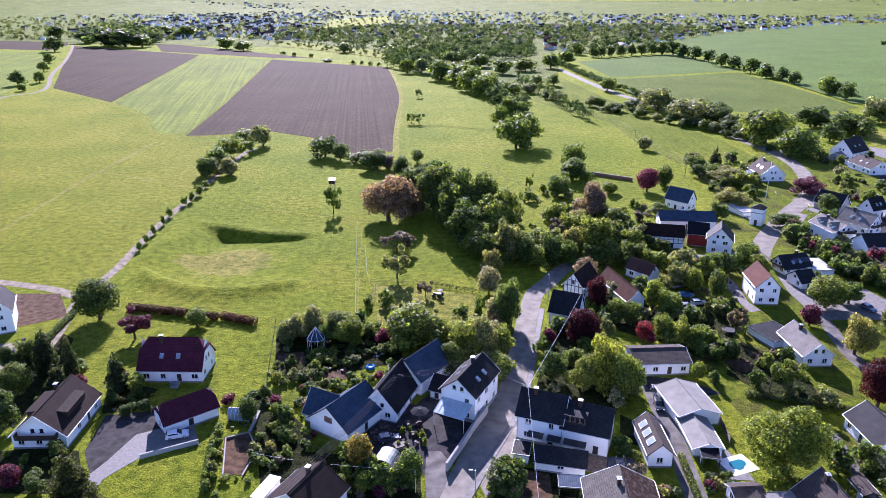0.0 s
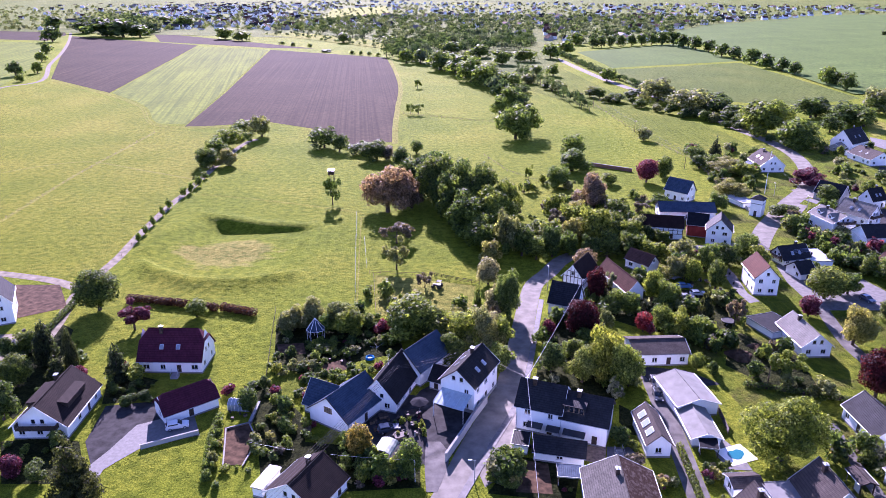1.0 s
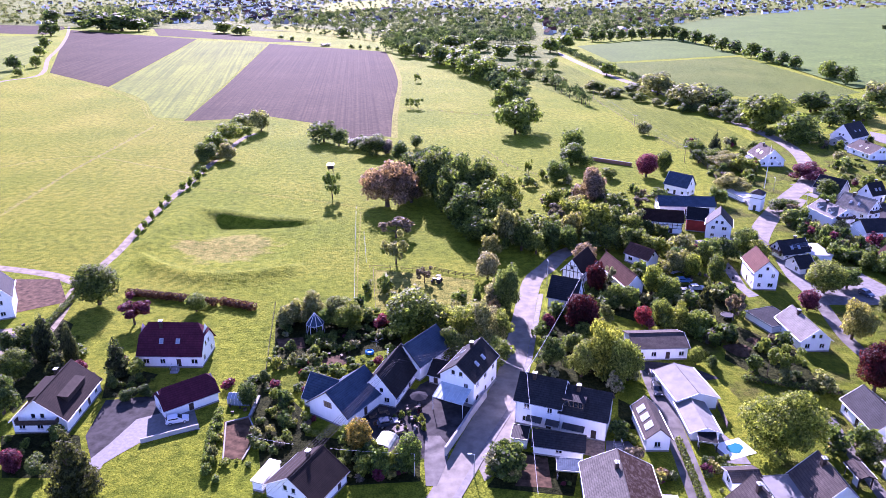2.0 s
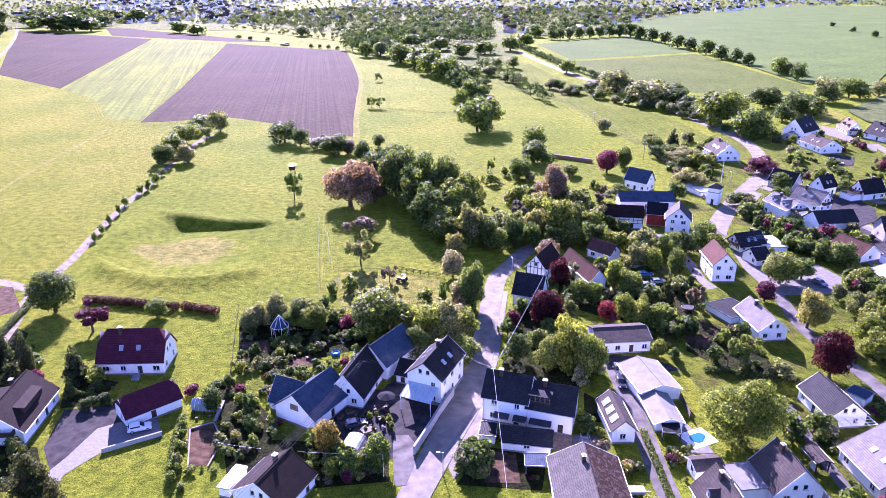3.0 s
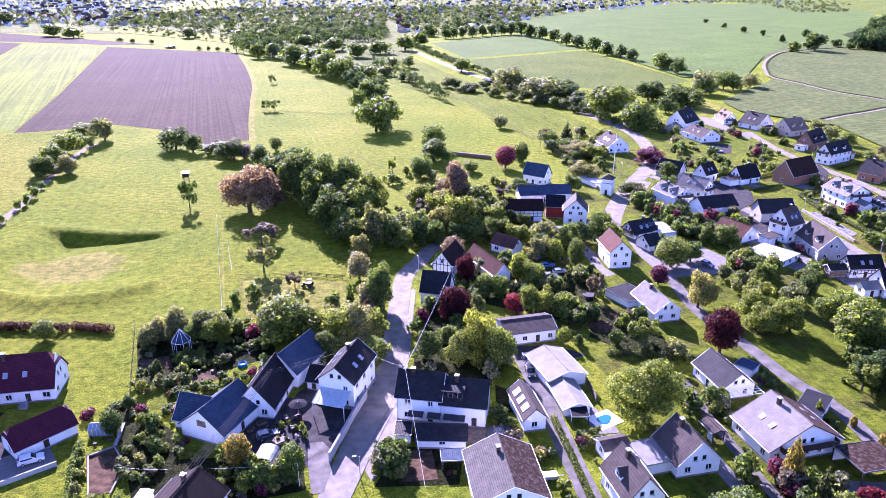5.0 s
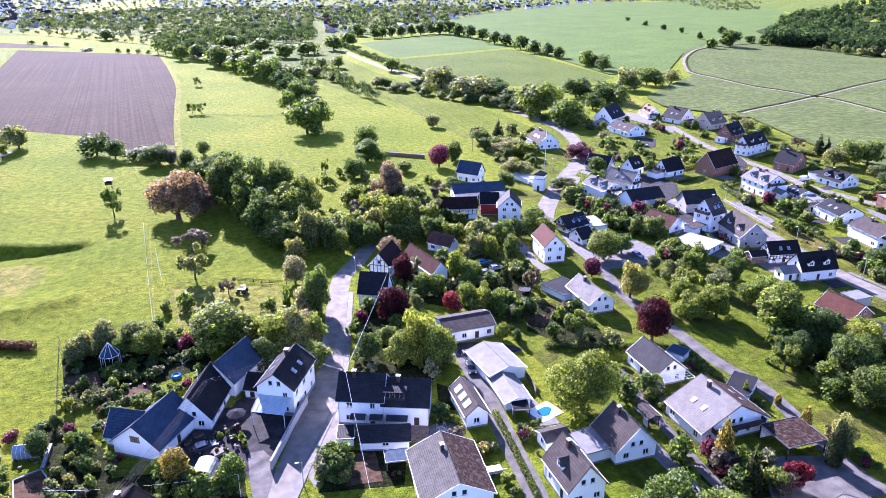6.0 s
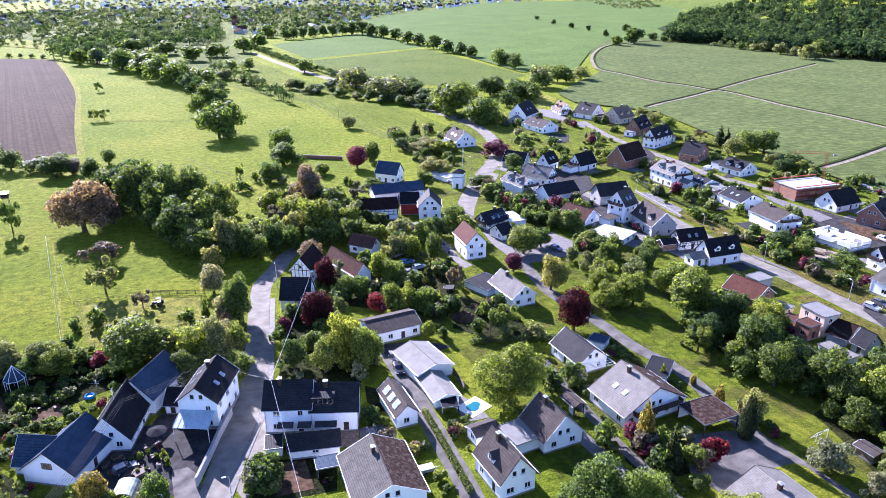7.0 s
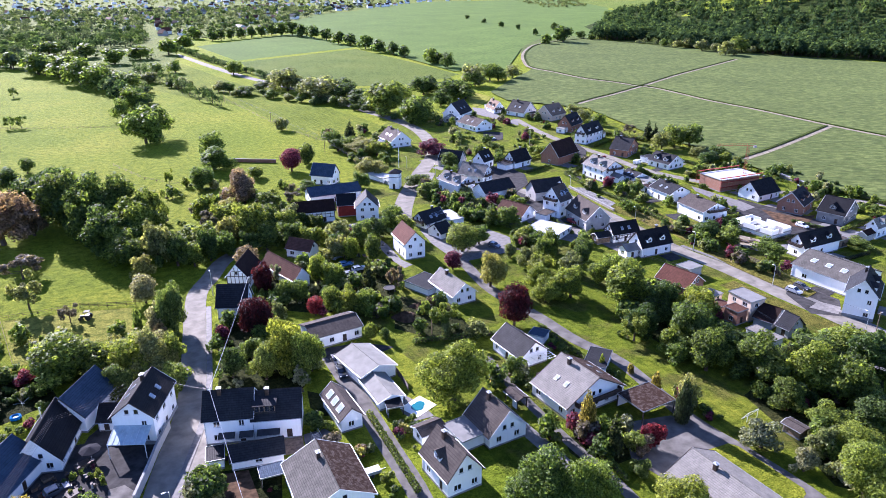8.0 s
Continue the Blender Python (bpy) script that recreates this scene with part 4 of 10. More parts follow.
sheet("driveway", "paving", [(113.7, 198.0), (119.8, 197.9), (119.9, 193.4), (113.6, 191.7)], 0.0650, "small paved apron beside a village house", "driveway")
sheet("driveway", "paving", [(111.8, 208.8), (115.4, 208.8), (115.9, 214.1), (111.9, 214.3)], 0.0685, "small paved apron beside a village house", "driveway")
# dark sheets where tree and house shade falls on planted ground
sheet("garden_bed", "bed", [(-74.4, 135.8), (-66.9, 135.1), (-62.5, 133.5), (-64.1, 125.1), (-70.6, 124.1)], 0.026, "planted ground beside a house, darkened to carry the shade there", "garden bed")
sheet("garden_bed", "bed", [(-106.0, 148.3), (-97.6, 156.2), (-91.2, 140.8), (-89.8, 129.8), (-89.9, 121.2)], 0.027, "planted ground beside a house, darkened to carry the shade there", "garden bed")
sheet("garden_bed", "bed", [(-84.2, 111.5), (-75.7, 112.8), (-69.2, 111.5), (-64.8, 103.9), (-61.0, 99.5), (-77.0, 99.5)], 0.028, "planted ground beside a house, darkened to carry the shade there", "garden bed")
sheet("verge", "verge", [(180.8, 181.5), (178.7, 167.3), (174.3, 152.0), (171.7, 139.5), (169.4, 126.5), (168.6, 112.5), (168.9, 100.8), (174.5, 101.8), (176.3, 115.2), (178.3, 130.2), (180.5, 145.4), (184.1, 161.2), (189.0, 180.1)], 0.145, "weedy olive-brown bank above the main road", "verge")
sheet("lawn", "lawn", [(-35.9, 137.8), (-31.4, 136.7), (-30.2, 132.6), (-30.6, 126.3), (-34.1, 126.9), (-36.2, 132.6)], 0.031, "small mown lawn between garden beds", "lawn")
sheet("garden_bed", "soil", [(-40.0, 149.6), (-33.7, 150.4), (-32.1, 145.1), (-38.2, 144.5)], 0.033, "dark raised vegetable bed with edging", "garden bed")
sheet("garden_bed", "soil", [(-27.7, 139.8), (-22.6, 142.8), (-20.6, 138.9), (-25.6, 135.0)], 0.035, "dark dug bed in the farm garden", "garden bed")

# ---- houses ----
WINDOWS = {}
PLOTS = []


def window_meshes(w, h):
    """Shared meshes: a frame with a mullion, and the pane behind it. Front faces -y."""
    key = (round(w, 1), round(h, 1))
    if key not in WINDOWS:
        w, h = key
        t = 0.09
        dims = [(-w / 2, -0.02, 0, -w / 2 + t, 0.08, h), (w / 2 - t, -0.02, 0, w / 2, 0.08, h),
                (-w / 2 + t, -0.02, 0, w / 2 - t, 0.08, t), (-w / 2 + t, -0.02, h - t, w / 2 - t, 0.08, h)]
        if w > 0.9:
            dims.append((-0.04, -0.01, t, 0.04, 0.07, h - t))
        bm = boxes(*dims)
        f = bpy.data.meshes.new("window")
        bm.to_mesh(f)
        bm.free()
        f.materials.append(M["pvc"])
        bm = boxes((-w / 2 + t * 0.5, 0.025, t * 0.5, w / 2 - t * 0.5, 0.045, h - t * 0.5))
        p = bpy.data.meshes.new("pane")
        bm.to_mesh(p)
        bm.free()
        p.materials.append(M["glass"])
        bm = boxes((-w / 2 - 0.08, -0.1, -0.05, w / 2 + 0.08, 0.05, 0.0))
        s = bpy.data.meshes.new("sill")
        bm.to_mesh(s)
        bm.free()
        s.materials.append(M["metal"])
        WINDOWS[key] = (f, p, s)
    return WINDOWS[key]


def add_window(parent, m, w, h, sill=True):
    f, p, s = window_meshes(w, h)
    ob = part("window", f, None, parent, m=m)
    part("pane", p, None, ob)
    if sill:
        part("sill", s, None, ob)
    return ob


def wall_with_holes(verts, faces, m, length, z0, z1, holes, depth=0.14):
    """One wall panel in the plane y=0 of m, x from 0 to length, with recessed openings."""
    xs = sorted({0.0, length, *[round(a, 3) for h in holes for a in (h[0], h[2])]})
    zs = sorted({z0, z1, *[round(a, 3) for h in holes for a in (h[1], h[3])]})

    def quad(*pts):
        n = len(verts)
        verts.extend([m @ Vector(p) for p in pts])
        faces.append(tuple(range(n, n + 4)))

    for a, b in zip(xs, xs[1:]):
        for c, d in zip(zs, zs[1:]):
            cx, cz = (a + b) / 2, (c + d) / 2
            if not any(h[0] < cx < h[2] and h[1] < cz < h[3] for h in holes):
                quad((a, 0, c), (b, 0, c), (b, 0, d), (a, 0, d))
    for a, c, b, d in holes:
        quad((a, 0, c), (a, depth, c), (a, depth, d), (a, 0, d))
        quad((b, depth, c), (b, 0, c), (b, 0, d), (b, depth, d))
        quad((a, 0, c), (b, 0, c), (b, depth, c), (a, depth, c))
        quad((a, depth, d), (b, depth, d), (b, 0, d), (a, 0, d))
        quad((a, depth, c), (b, depth, c), (b, depth, d), (a, depth, d))


def slab(pts, t):
    """A flat polygon given by its upper corners, thickened downwards."""
    bm = bmesh.new()
    up = [bm.verts.new(p) for p in pts]
    lo = [bm.verts.new((p[0], p[1], p[2] - t)) for p in pts]
    bm.faces.new(up)
    bm.faces.new(lo[::-1])
    for i in range(len(pts)):
        j = (i + 1) % len(pts)
        bm.faces.new((up[j], up[i], lo[i], lo[j]))
    return bm


def merge(a, b):
    me = bpy.data.meshes.new("tmp")
    b.to_mesh(me)
    b.free()
    a.from_mesh(me)
    bpy.data.meshes.remove(me)
    return a


def house(x, y, rot, L, W, eave, ridge, roof="black", wall="white", label="", extra="", category="house"):
    """A gabled house: ridge along its own x, roof edges L by W at the eaves' height."""
    rnd = random.Random(int(x * 13 + y * 7))
    PLOTS.append((x, y, radians(rot), L / 2, W / 2))
    street = 1 if x * math.sin(radians(rot)) - y * math.cos(radians(rot)) > 0 else -1
    h = thing("house" if category == "house" else category.replace(" ", "_"), pose(x, y, 0, 0, 0, rot), label, category, "village houses")
    flat = ridge - eave < 0.3
    ox, oy = (0.35, 0.45) if not flat else (0.15, 0.15)
    lx, ly = L / 2 - ox, W / 2 - oy
    slope = (ridge - eave) / (W / 2)
    top = eave + slope * oy - 0.12
    wm = M["red_boards"] if "redwall" in extra else M[wall]
    verts, faces, wins = [], [], []
    few = any(k in label for k in ("barn", "shed", "garage", "workshop", "annex", "lean-to", "farm building"))
    if "open" in extra:
        for px, py in ((-lx, -ly), (lx, -ly), (lx, ly), (-lx, ly)):
            part("post", boxes((px - 0.09, py - 0.09, 0, px + 0.09, py + 0.09, eave - 0.14)), M["timber"], h)
        part("back_wall", boxes((-lx + 0.1, ly - 0.15, 0, -lx * 0.1, ly - 0.05, eave - 0.14)), M["white"], h)
    else:
        floors = max(1, int((top + 0.3) / 2.6))
        sides = [(pose(-lx, -ly, 0, 0, 0, 0), 2 * lx), (pose(lx, -ly, 0, 0, 0, 90), 2 * ly),
                 (pose(lx, ly, 0, 0, 0, 180), 2 * lx), (pose(-lx, ly, 0, 0, 0, 270), 2 * ly)]
        for si, (m, length) in enumerate(sides):
            holes = []
            n = max(1, int((length - 0.6) / (5.5 if few else 2.9)))
            for fl in range(floors):
                base = fl * top / floors + 0.95
                if base + 1.2 > top - 0.12:
                    base = max(0.5, top - 1.35)
                if top < 2.0:
                    break
                for i in range(n):
                    if rnd.random() < (0.4 if few else 0.14):
                        continue
                    c = length * (i + 0.5) / n + rnd.uniform(-0.25, 0.25)
                    w = rnd.choice((1.0, 1.2, 1.2, 1.5)) if n > 1 else 1.2
                    ht = 1.2
                    if fl == 0 and i == n // 2 and si in (0, 2) and top > 2.4:
                        holes.append((c - 0.5, 0.08, c + 0.5, 2.12))
                        wins.append((m, c, 0.08, 1.0, 2.04, True))
                        continue
                    if base + ht > top - 0.05:
                        ht = 0.9
                    holes.append((c - w / 2, base, c + w / 2, base + ht))
                    wins.append((m, c, base, w, ht, False))
            wall_with_holes(verts, faces, m, length, 0.0, top, holes)
        if not flat:
            gz = eave + slope * (W / 2) - 0.12
            for s in (-1, 1):
                n = len(verts)
                verts += [(s * lx, -s * ly, top), (s * lx, s * ly, top), (s * lx, 0, gz)]
                faces.append((n, n + 1, n + 2))
        n = len(verts)
        verts += [(-lx, -ly, top), (lx, -ly, top), (lx, ly, top), (-lx, ly, top)]
        faces.append((n, n + 1, n + 2, n + 3))
        bm = bmesh.new()
        corners = [bm.verts.new(v) for v in verts]
        for f in faces:
            bm.faces.new([corners[i] for i in f])
        bmesh.ops.remove_doubles(bm, verts=bm.verts[:], dist=0.002)
        part("wall", bm, wm, h)
        pz = 0.85 if "highplinth" in extra else 0.35
        part("plinth", boxes((-lx - 0.03, -ly - 0.03, 0, lx + 0.03, -ly, pz), (-lx - 0.03, ly, 0, lx + 0.03, ly + 0.03, pz),
                             (-lx - 0.03, -ly, 0, -lx, ly, pz), (lx, -ly, 0, lx + 0.03, ly, pz)), M["plinth"], h)
        if "loft" in extra:
            for s in (-1, 1):
                hatch = part("loft_hatch", boxes((s * lx - 0.05, -1.0, top + 0.3, s * lx + 0.05, 1.0, top + 1.6)), M["wood"], h)
                part("mullion", boxes(*[(s * lx - 0.07, q - 0.04, top + 0.3, s * lx + 0.07, q + 0.04, top + 1.6) for q in (-0.5, 0.0, 0.5)]), M["timber"], hatch)
        for m, c, b, w, ht, is_door in wins:
            at = m @ Matrix.Translation((c, 0.05, b))
            if is_door:
                d = part("door", boxes((-0.5, 0, 0, 0.5, 0.06, ht), (-0.3, -0.02, 1.2, 0.3, 0.0, 1.8)), M["timber"], h, m=at)
                part("handle", boxes((0.36, -0.05, 0.98, 0.4, 0.0, 1.1)), M["metal"], d)
            else:
                add_window(h, at, w, ht)
        if not flat and not few and gz - top > 2.0:
            for s in (-1, 1):
                k = 2 if W > 7.5 else 1
                for i in range(k):
                    off = (i - (k - 1) / 2) * 1.7
                    add_window(h, pose(s * (lx + 0.03), off, top + 0.35, 0, 0, 90 * s), 0.9, min(1.15, (gz - top) * 0.4))
    # roof
    rm = M["roof_" + roof]
    a, b, e, r = L / 2, W / 2, eave, ridge
    if flat:
        if "shell" in extra:
            tall = e + 1.75
            outer = [(-lx, -ly, e + 0.12, -lx * 0.35, -ly + 0.3, tall), (lx * 0.1, -ly, e + 0.12, lx, -ly + 0.3, tall - 0.5), (-lx, ly - 0.3, e + 0.12, lx, ly, tall - 0.3),
                     (-lx, -ly + 0.31, e + 0.12, -lx + 0.3, -ly * 0.4, tall), (-lx, -ly * 0.15, e + 0.12, -lx + 0.3, ly * 0.45, tall), (-lx, ly * 0.7, e + 0.12, -lx + 0.3, ly - 0.31, tall - 0.4),
                     (lx - 0.3, -ly + 0.31, e + 0.12, lx, ly * 0.2, tall - 0.3), (lx - 0.3, ly * 0.5, e + 0.12, lx, ly - 0.31, tall - 0.6)]
            for q in outer:
                part("outer_wall", boxes(q), M["white"], h)
            for q in (-0.55, -0.12, 0.38, 0.7):
                part("inner_wall", boxes((-lx + 0.35, q * ly - 0.1, e + 0.12, lx * 0.3, q * ly + 0.1, tall - 0.35)), M["white"], h)
            part("inner_wall", boxes((lx * 0.36, -ly * 0.5, e + 0.12, lx * 0.36 + 0.2, ly * 0.6, tall - 0.35)), M["white"], h)
        rf = part("roof", boxes((-a, -b, e - 0.12, a, b, e + 0.12)), rm, h)
        part("edge_trim", boxes((-a - 0.05, -b - 0.05, e - 0.08, a + 0.05, -b, e + 0.2), (-a - 0.05, b, e - 0.08, a + 0.05, b + 0.05, e + 0.2),
                                (-a - 0.05, -b, e - 0.08, -a, b, e + 0.2), (a, -b, e - 0.08, a + 0.05, b, e + 0.2)), M["metal"], rf)
    else:
        hp = 0.0
        if "hip" in extra:
            hp = 0.38
        mid = e + (r - e) * (1 - hp)
        cut = b * hp
        run = cut * 0.9
        bm = slab([(-a, -b, e), (a, -b, e), (a, -cut, mid), (a - run, 0, r), (-a + run, 0, r), (-a, -cut, mid)] if hp else
                  [(-a, -b, e), (a, -b, e), (a, 0, r), (-a, 0, r)], 0.16)
        back = slab([(a, b, e), (-a, b, e), (-a, cut, mid), (-a + run, 0, r), (a - run, 0, r), (a, cut, mid)] if hp else
                    [(a, b, e), (-a, b, e), (-a, 0, r), (a, 0, r)], 0.16)
        if "twotone" in extra:
            if math.sin(radians(rot)) > 0:
                bm, back = back, bm
            part("roof_slope", back, M["roof_mossbrown"], h, "brown mossy tiled slope")
        else:
            merge(bm, back)
        if hp:
            merge(bm, slab([(a, -cut, mid), (a, cut, mid), (a - run, 0, r)], 0.16))
            merge(bm, slab([(-a, cut, mid), (-a, -cut, mid), (-a + run, 0, r)], 0.16))
        rf = part("roof", bm, rm, h)
        bm = bmesh.new()
        add_tube(bm, (-a + run, 0, r + 0.02), (a - run, 0, r + 0.02), 0.13, 0.13, 6)
        part("ridge_cap", bm, rm, rf)
        for s in (-1, 1):
            bm = bmesh.new()
            add_tube(bm, (-a, s * (b + 0.06), e - 0.08), (a, s * (b + 0.06), e - 0.08), 0.07, 0.07, 6)
            add_tube(bm, (a - 0.5, s * (b + 0.05), e - 0.1), (a - 0.5, s * (ly + 0.06), e - 0.5), 0.045, 0.045, 5)
            add_tube(bm, (a - 0.5, s * (ly + 0.06), e - 0.5), (a - 0.5, s * (ly + 0.06), 0.05), 0.045, 0.045, 5)
            part("gutter", bm, M["metal"], rf)
            if not hp:
                bm = slab([(s * a, -b, e + 0.05), (s * (a + 0.06), -b, e + 0.05), (s * (a + 0.06), 0, r + 0.05), (s * a, 0, r + 0.05)][::s], 0.24)
                merge(bm, slab([(s * a, b, e + 0.05), (s * (a + 0.06), b, e + 0.05), (s * (a + 0.06), 0, r + 0.05), (s * a, 0, r + 0.05)][::-s], 0.24))
                part("verge_board", bm, M["pvc"] if rnd.random() < 0.4 and "open" not in extra else M["timber"], rf)

    def on_roof(u, v):
        """A pose on the roof slope: u along the ridge from -1 to 1, v across from -1 (eave) to 1."""
        z = r - (r - e) * abs(v)
        s = -1 if v < 0 else 1
        return pose(u * a, v * b, z, math.degrees(math.atan(slope)) * -s, 0, 0)

    if "chimney" in extra:
        for u, v in (((0.35, 0.12),) if "chimney2" not in extra else ((0.35, 0.12), (-0.4, -0.1))):
            ch = part("chimney", boxes((u * a - 0.35, v * b - 0.3, r - 1.2, u * a + 0.35, v * b + 0.3, r + 0.75)), M["timber"], h)
            part("chimney_cap", boxes((u * a - 0.45, v * b - 0.4, r + 0.75, u * a + 0.45, v * b + 0.4, r + 0.85)), M["galv"], ch)
            bm = bmesh.new()
            add_tube(bm, (u * a, v * b, r + 0.85), (u * a, v * b, r + 1.1), 0.11, 0.11, 8)
            part("flue", bm, M["galv"], ch)
    if "bigsky" in extra or "skylights" in extra:
        big = "bigsky" in extra
        for u in ((-0.5, 0.0, 0.5) if big else (-0.22, 0.28)):
            for v in ((street * 0.5,) if big else (-0.55, 0.55)):
                w, l = (0.8, 0.85) if big else (0.45, 0.6)
                sk = part("skylight", boxes((-w, -l, -0.05, w, l, 0.12)), M["pvc"] if big else M["metal"], h, m=on_roof(u, v))
                part("pane", boxes((-w + 0.1, -l + 0.1, 0.1, w - 0.1, l - 0.1, 0.14)), M["skyglass"], sk)
    if "boxdormer" in extra or "dormer" in extra.split():
        w = L * 0.21 if "boxdormer" in extra else L * 0.24
        for s in ((-1, 1) if "dormer" in extra.split() else (street,)):
            u0 = 0.42 * a if "boxdormer" in extra else 0.06 * a
            zb, zt = e + (r - e) * 0.22, e + (r - e) * 0.8
            yb, yt = b * 0.78, b * 0.18
            if "boxdormer" not in extra:
                zb, zt, yb, yt = e + (r - e) * 0.3, e + (r - e) * 0.64, b * 0.7, b * 0.3
            bm = bmesh.new()
            vs = [(u0 - w, s * yb, zb), (u0 + w, s * yb, zb), (u0 + w, s * yb, zt - 0.35), (u0 - w, s * yb, zt - 0.35),
                  (u0 - w, s * yt, zt), (u0 + w, s * yt, zt)]
            q = [bm.verts.new(v) for v in vs]
            for f in ((0, 1, 2, 3), (3, 2, 5, 4), (0, 3, 4), (1, 5, 2)):
                bm.faces.new([q[i] for i in f])
            bmesh.ops.recalc_face_normals(bm, faces=bm.faces[:])
            d = part("dormer", bm, rm if "boxdormer" in extra else M["timber"], h)
            t = slab([(u0 - w - 0.2, s * (yb + 0.25), zt - 0.32), (u0 + w + 0.2, s * (yb + 0.25), zt - 0.32), (u0 + w + 0.2, s * yt, zt + 0.06), (u0 - w - 0.2, s * yt, zt + 0.06)][:: (1 if s < 0 else -1)], 0.12)
            part("dormer_roof", t, rm, d)
            if "boxdormer" in extra:
                for i in range(4):
                    c = u0 + (i - 1.5) * w * 0.46
                    wd = part("window", boxes((c - w * 0.21, s * yb - 0.05, zb + 0.55, c + w * 0.21, s * yb + 0.05, zt - 0.5)), M["wood"], d)
                    part("pane", boxes((c - w * 0.18, s * yb - 0.07, zb + 0.6, c + w * 0.18, s * yb + 0.07, zt - 0.55)), M["glass"], wd)
                continue
            part("cladding", boxes((u0 - w + 0.1, s * yb - 0.04, zb + 0.1, u0 + w - 0.1, s * yb + 0.04, zt - 0.45)), M["timber"], d)
    if "gablets" in extra:
        for u in ((-0.45, 0.4) if L > 10 else (0.05,)):
            s, w, hh = street, 1.0, 1.25
            y0 = s * b * 0.72
            z0 = e + (r - e) * 0.28 - 0.1
            y1 = s * b * max(0.0, 0.72 - (hh + w * 0.8) / max(0.3, r - e))
            gd = part("dormer", boxes((u * a - w, min(y0, y1), z0, u * a + w, max(y0, y1), z0 + hh)), wm, h)
            vs = [(u * a - w, y0, z0 + hh), (u * a + w, y0, z0 + hh), (u * a, y0, z0 + hh + w * 0.8)]
            part("gable", mesh_from("gable", vs, [(0, 1, 2)], wm), None, gd)
            top2 = z0 + hh + w * 0.85
            yo = y0 + s * 0.3
            q = [[(u * a - w - 0.25, yo, z0 + hh - 0.15), (u * a, yo, top2), (u * a, y1, top2), (u * a - w - 0.25, y1, z0 + hh - 0.15)],
                 [(u * a + w + 0.25, yo, z0 + hh - 0.15), (u * a, yo, top2), (u * a, y1, top2), (u * a + w + 0.25, y1, z0 + hh - 0.15)]]
            for i, p4 in enumerate(q):
                part("dormer_roof", slab(p4 if (i == 0) == (s > 0) else p4[::-1], 0.1), rm, gd)
            add_window(gd, pose(u * a, y0 + s * 0.03, z0 + 0.25, 0, 0, 0 if s < 0 else 180), 1.2, 0.9, False)
    if "awning" in extra:
        s = street
        for u, wd in ((0.1, 1.5), (-0.72, 1.3)) if "awning2" in extra else ((0.35, 2.1),):
            bm = slab([(u * lx - wd, s * (ly + 0.02), 2.55), (u * lx + wd, s * (ly + 0.02), 2.55), (u * lx + wd, s * (ly + 1.5), 2.1), (u * lx - wd, s * (ly + 1.5), 2.1)][:: (-1 if s < 0 else 1)], 0.06)
            aw = part("awning", bm, M["darkmetal"], h, "black fabric awning")
            part("awning_rail", boxes((u * lx - wd, s * (ly + 1.5) - 0.04, 1.96, u * lx + wd, s * (ly + 1.5) + 0.04, 2.1)), M["galv"], aw)
    if "balcony" in extra:
        for s in (-1, 1):
            z = max(2.5, top - 0.2) if eave > 2.4 else top
            bal = part("balcony", boxes((s * lx if s > 0 else -lx - 1.3, -ly * 0.75, z - 0.18, lx + 1.3 if s > 0 else -lx, ly * 0.75, z)), M["timber"], h)
            x1 = s * (lx + 1.28)
            part("railing", boxes(*[(x1 - 0.03, -ly * 0.75, z + 0.15 + 0.28 * i, x1 + 0.03, ly * 0.75, z + 0.36 + 0.28 * i) for i in range(3)],
                                  *[(min(s * lx, x1), q - 0.03, z + 0.1, max(s * lx, x1), q + 0.03, z + 0.98) for q in (-ly * 0.75, ly * 0.75)]), M["timber"], bal)
    if "fachwerk" in extra:
        for s in (-1, 1):
            bm = bmesh.new()
            x0 = s * (lx + 0.02)
            for q in np.linspace(-ly + 0.1, ly - 0.1, 6):
                hh = eave + slope * (b - abs(q)) - 0.3
                add_box(bm, x0 - 0.03, q - 0.09, 0.4, x0 + 0.03, q + 0.09, hh)
            for z in (top * 0.5, top - 0.1, top + (gz - top) * 0.45):
                wdt = ly if z <= top else ly * (1 - (z - top) / (gz - top)) - 0.1
                add_box(bm, x0 - 0.03, -wdt, z - 0.09, x0 + 0.03, wdt, z + 0.09)
            part("timber_frame", bm, M["timber"], h)
            bm = bmesh.new()
            y0 = s * (ly + 0.02)
            for q in np.linspace(-lx + 0.1, lx - 0.1, 10):
                add_box(bm, q - 0.09, y0 - 0.03, top * 0.45, q + 0.09, y0 + 0.03, top - 0.02)
            for z in (top * 0.45, top * 0.72, top - 0.12):
                add_box(bm, -lx, y0 - 0.03, z - 0.08, lx, y0 + 0.03, z + 0.08)
            part("timber_frame", bm, M["timber"], h)
    if "solar" in extra:
        for i in range(4):
            sp = part("solar_panel", boxes((-0.8, -0.55, 0.06, 0.8, 0.55, 0.1)), M["glass"], h, m=on_roof(0.05 + i * 0.24, -0.45))
            part("panel_frame", boxes((-0.85, -0.6, 0.02, 0.85, 0.6, 0.06)), M["metal"], sp)
    if "scaffold" in extra:
        for s in (-1, 1):
            for q in np.linspace(-lx - 0.9, lx + 0.9, 8):
                bm = bmesh.new()
                add_tube(bm, (q, s * (ly + 0.9), 0), (q, s * (ly + 0.9), eave + 1.2), 0.05, 0.05, 5)
                part("scaffold_pole", bm, M["red_boards"], h)
            for z in (2.0, 4.0, eave + 1.0):
                part("scaffold_board", boxes((-lx - 0.9, s * (ly + 0.5) - 0.35, z - 0.1, lx + 0.9, s * (ly + 0.5) + 0.35, z)), M["red_boards"], h)
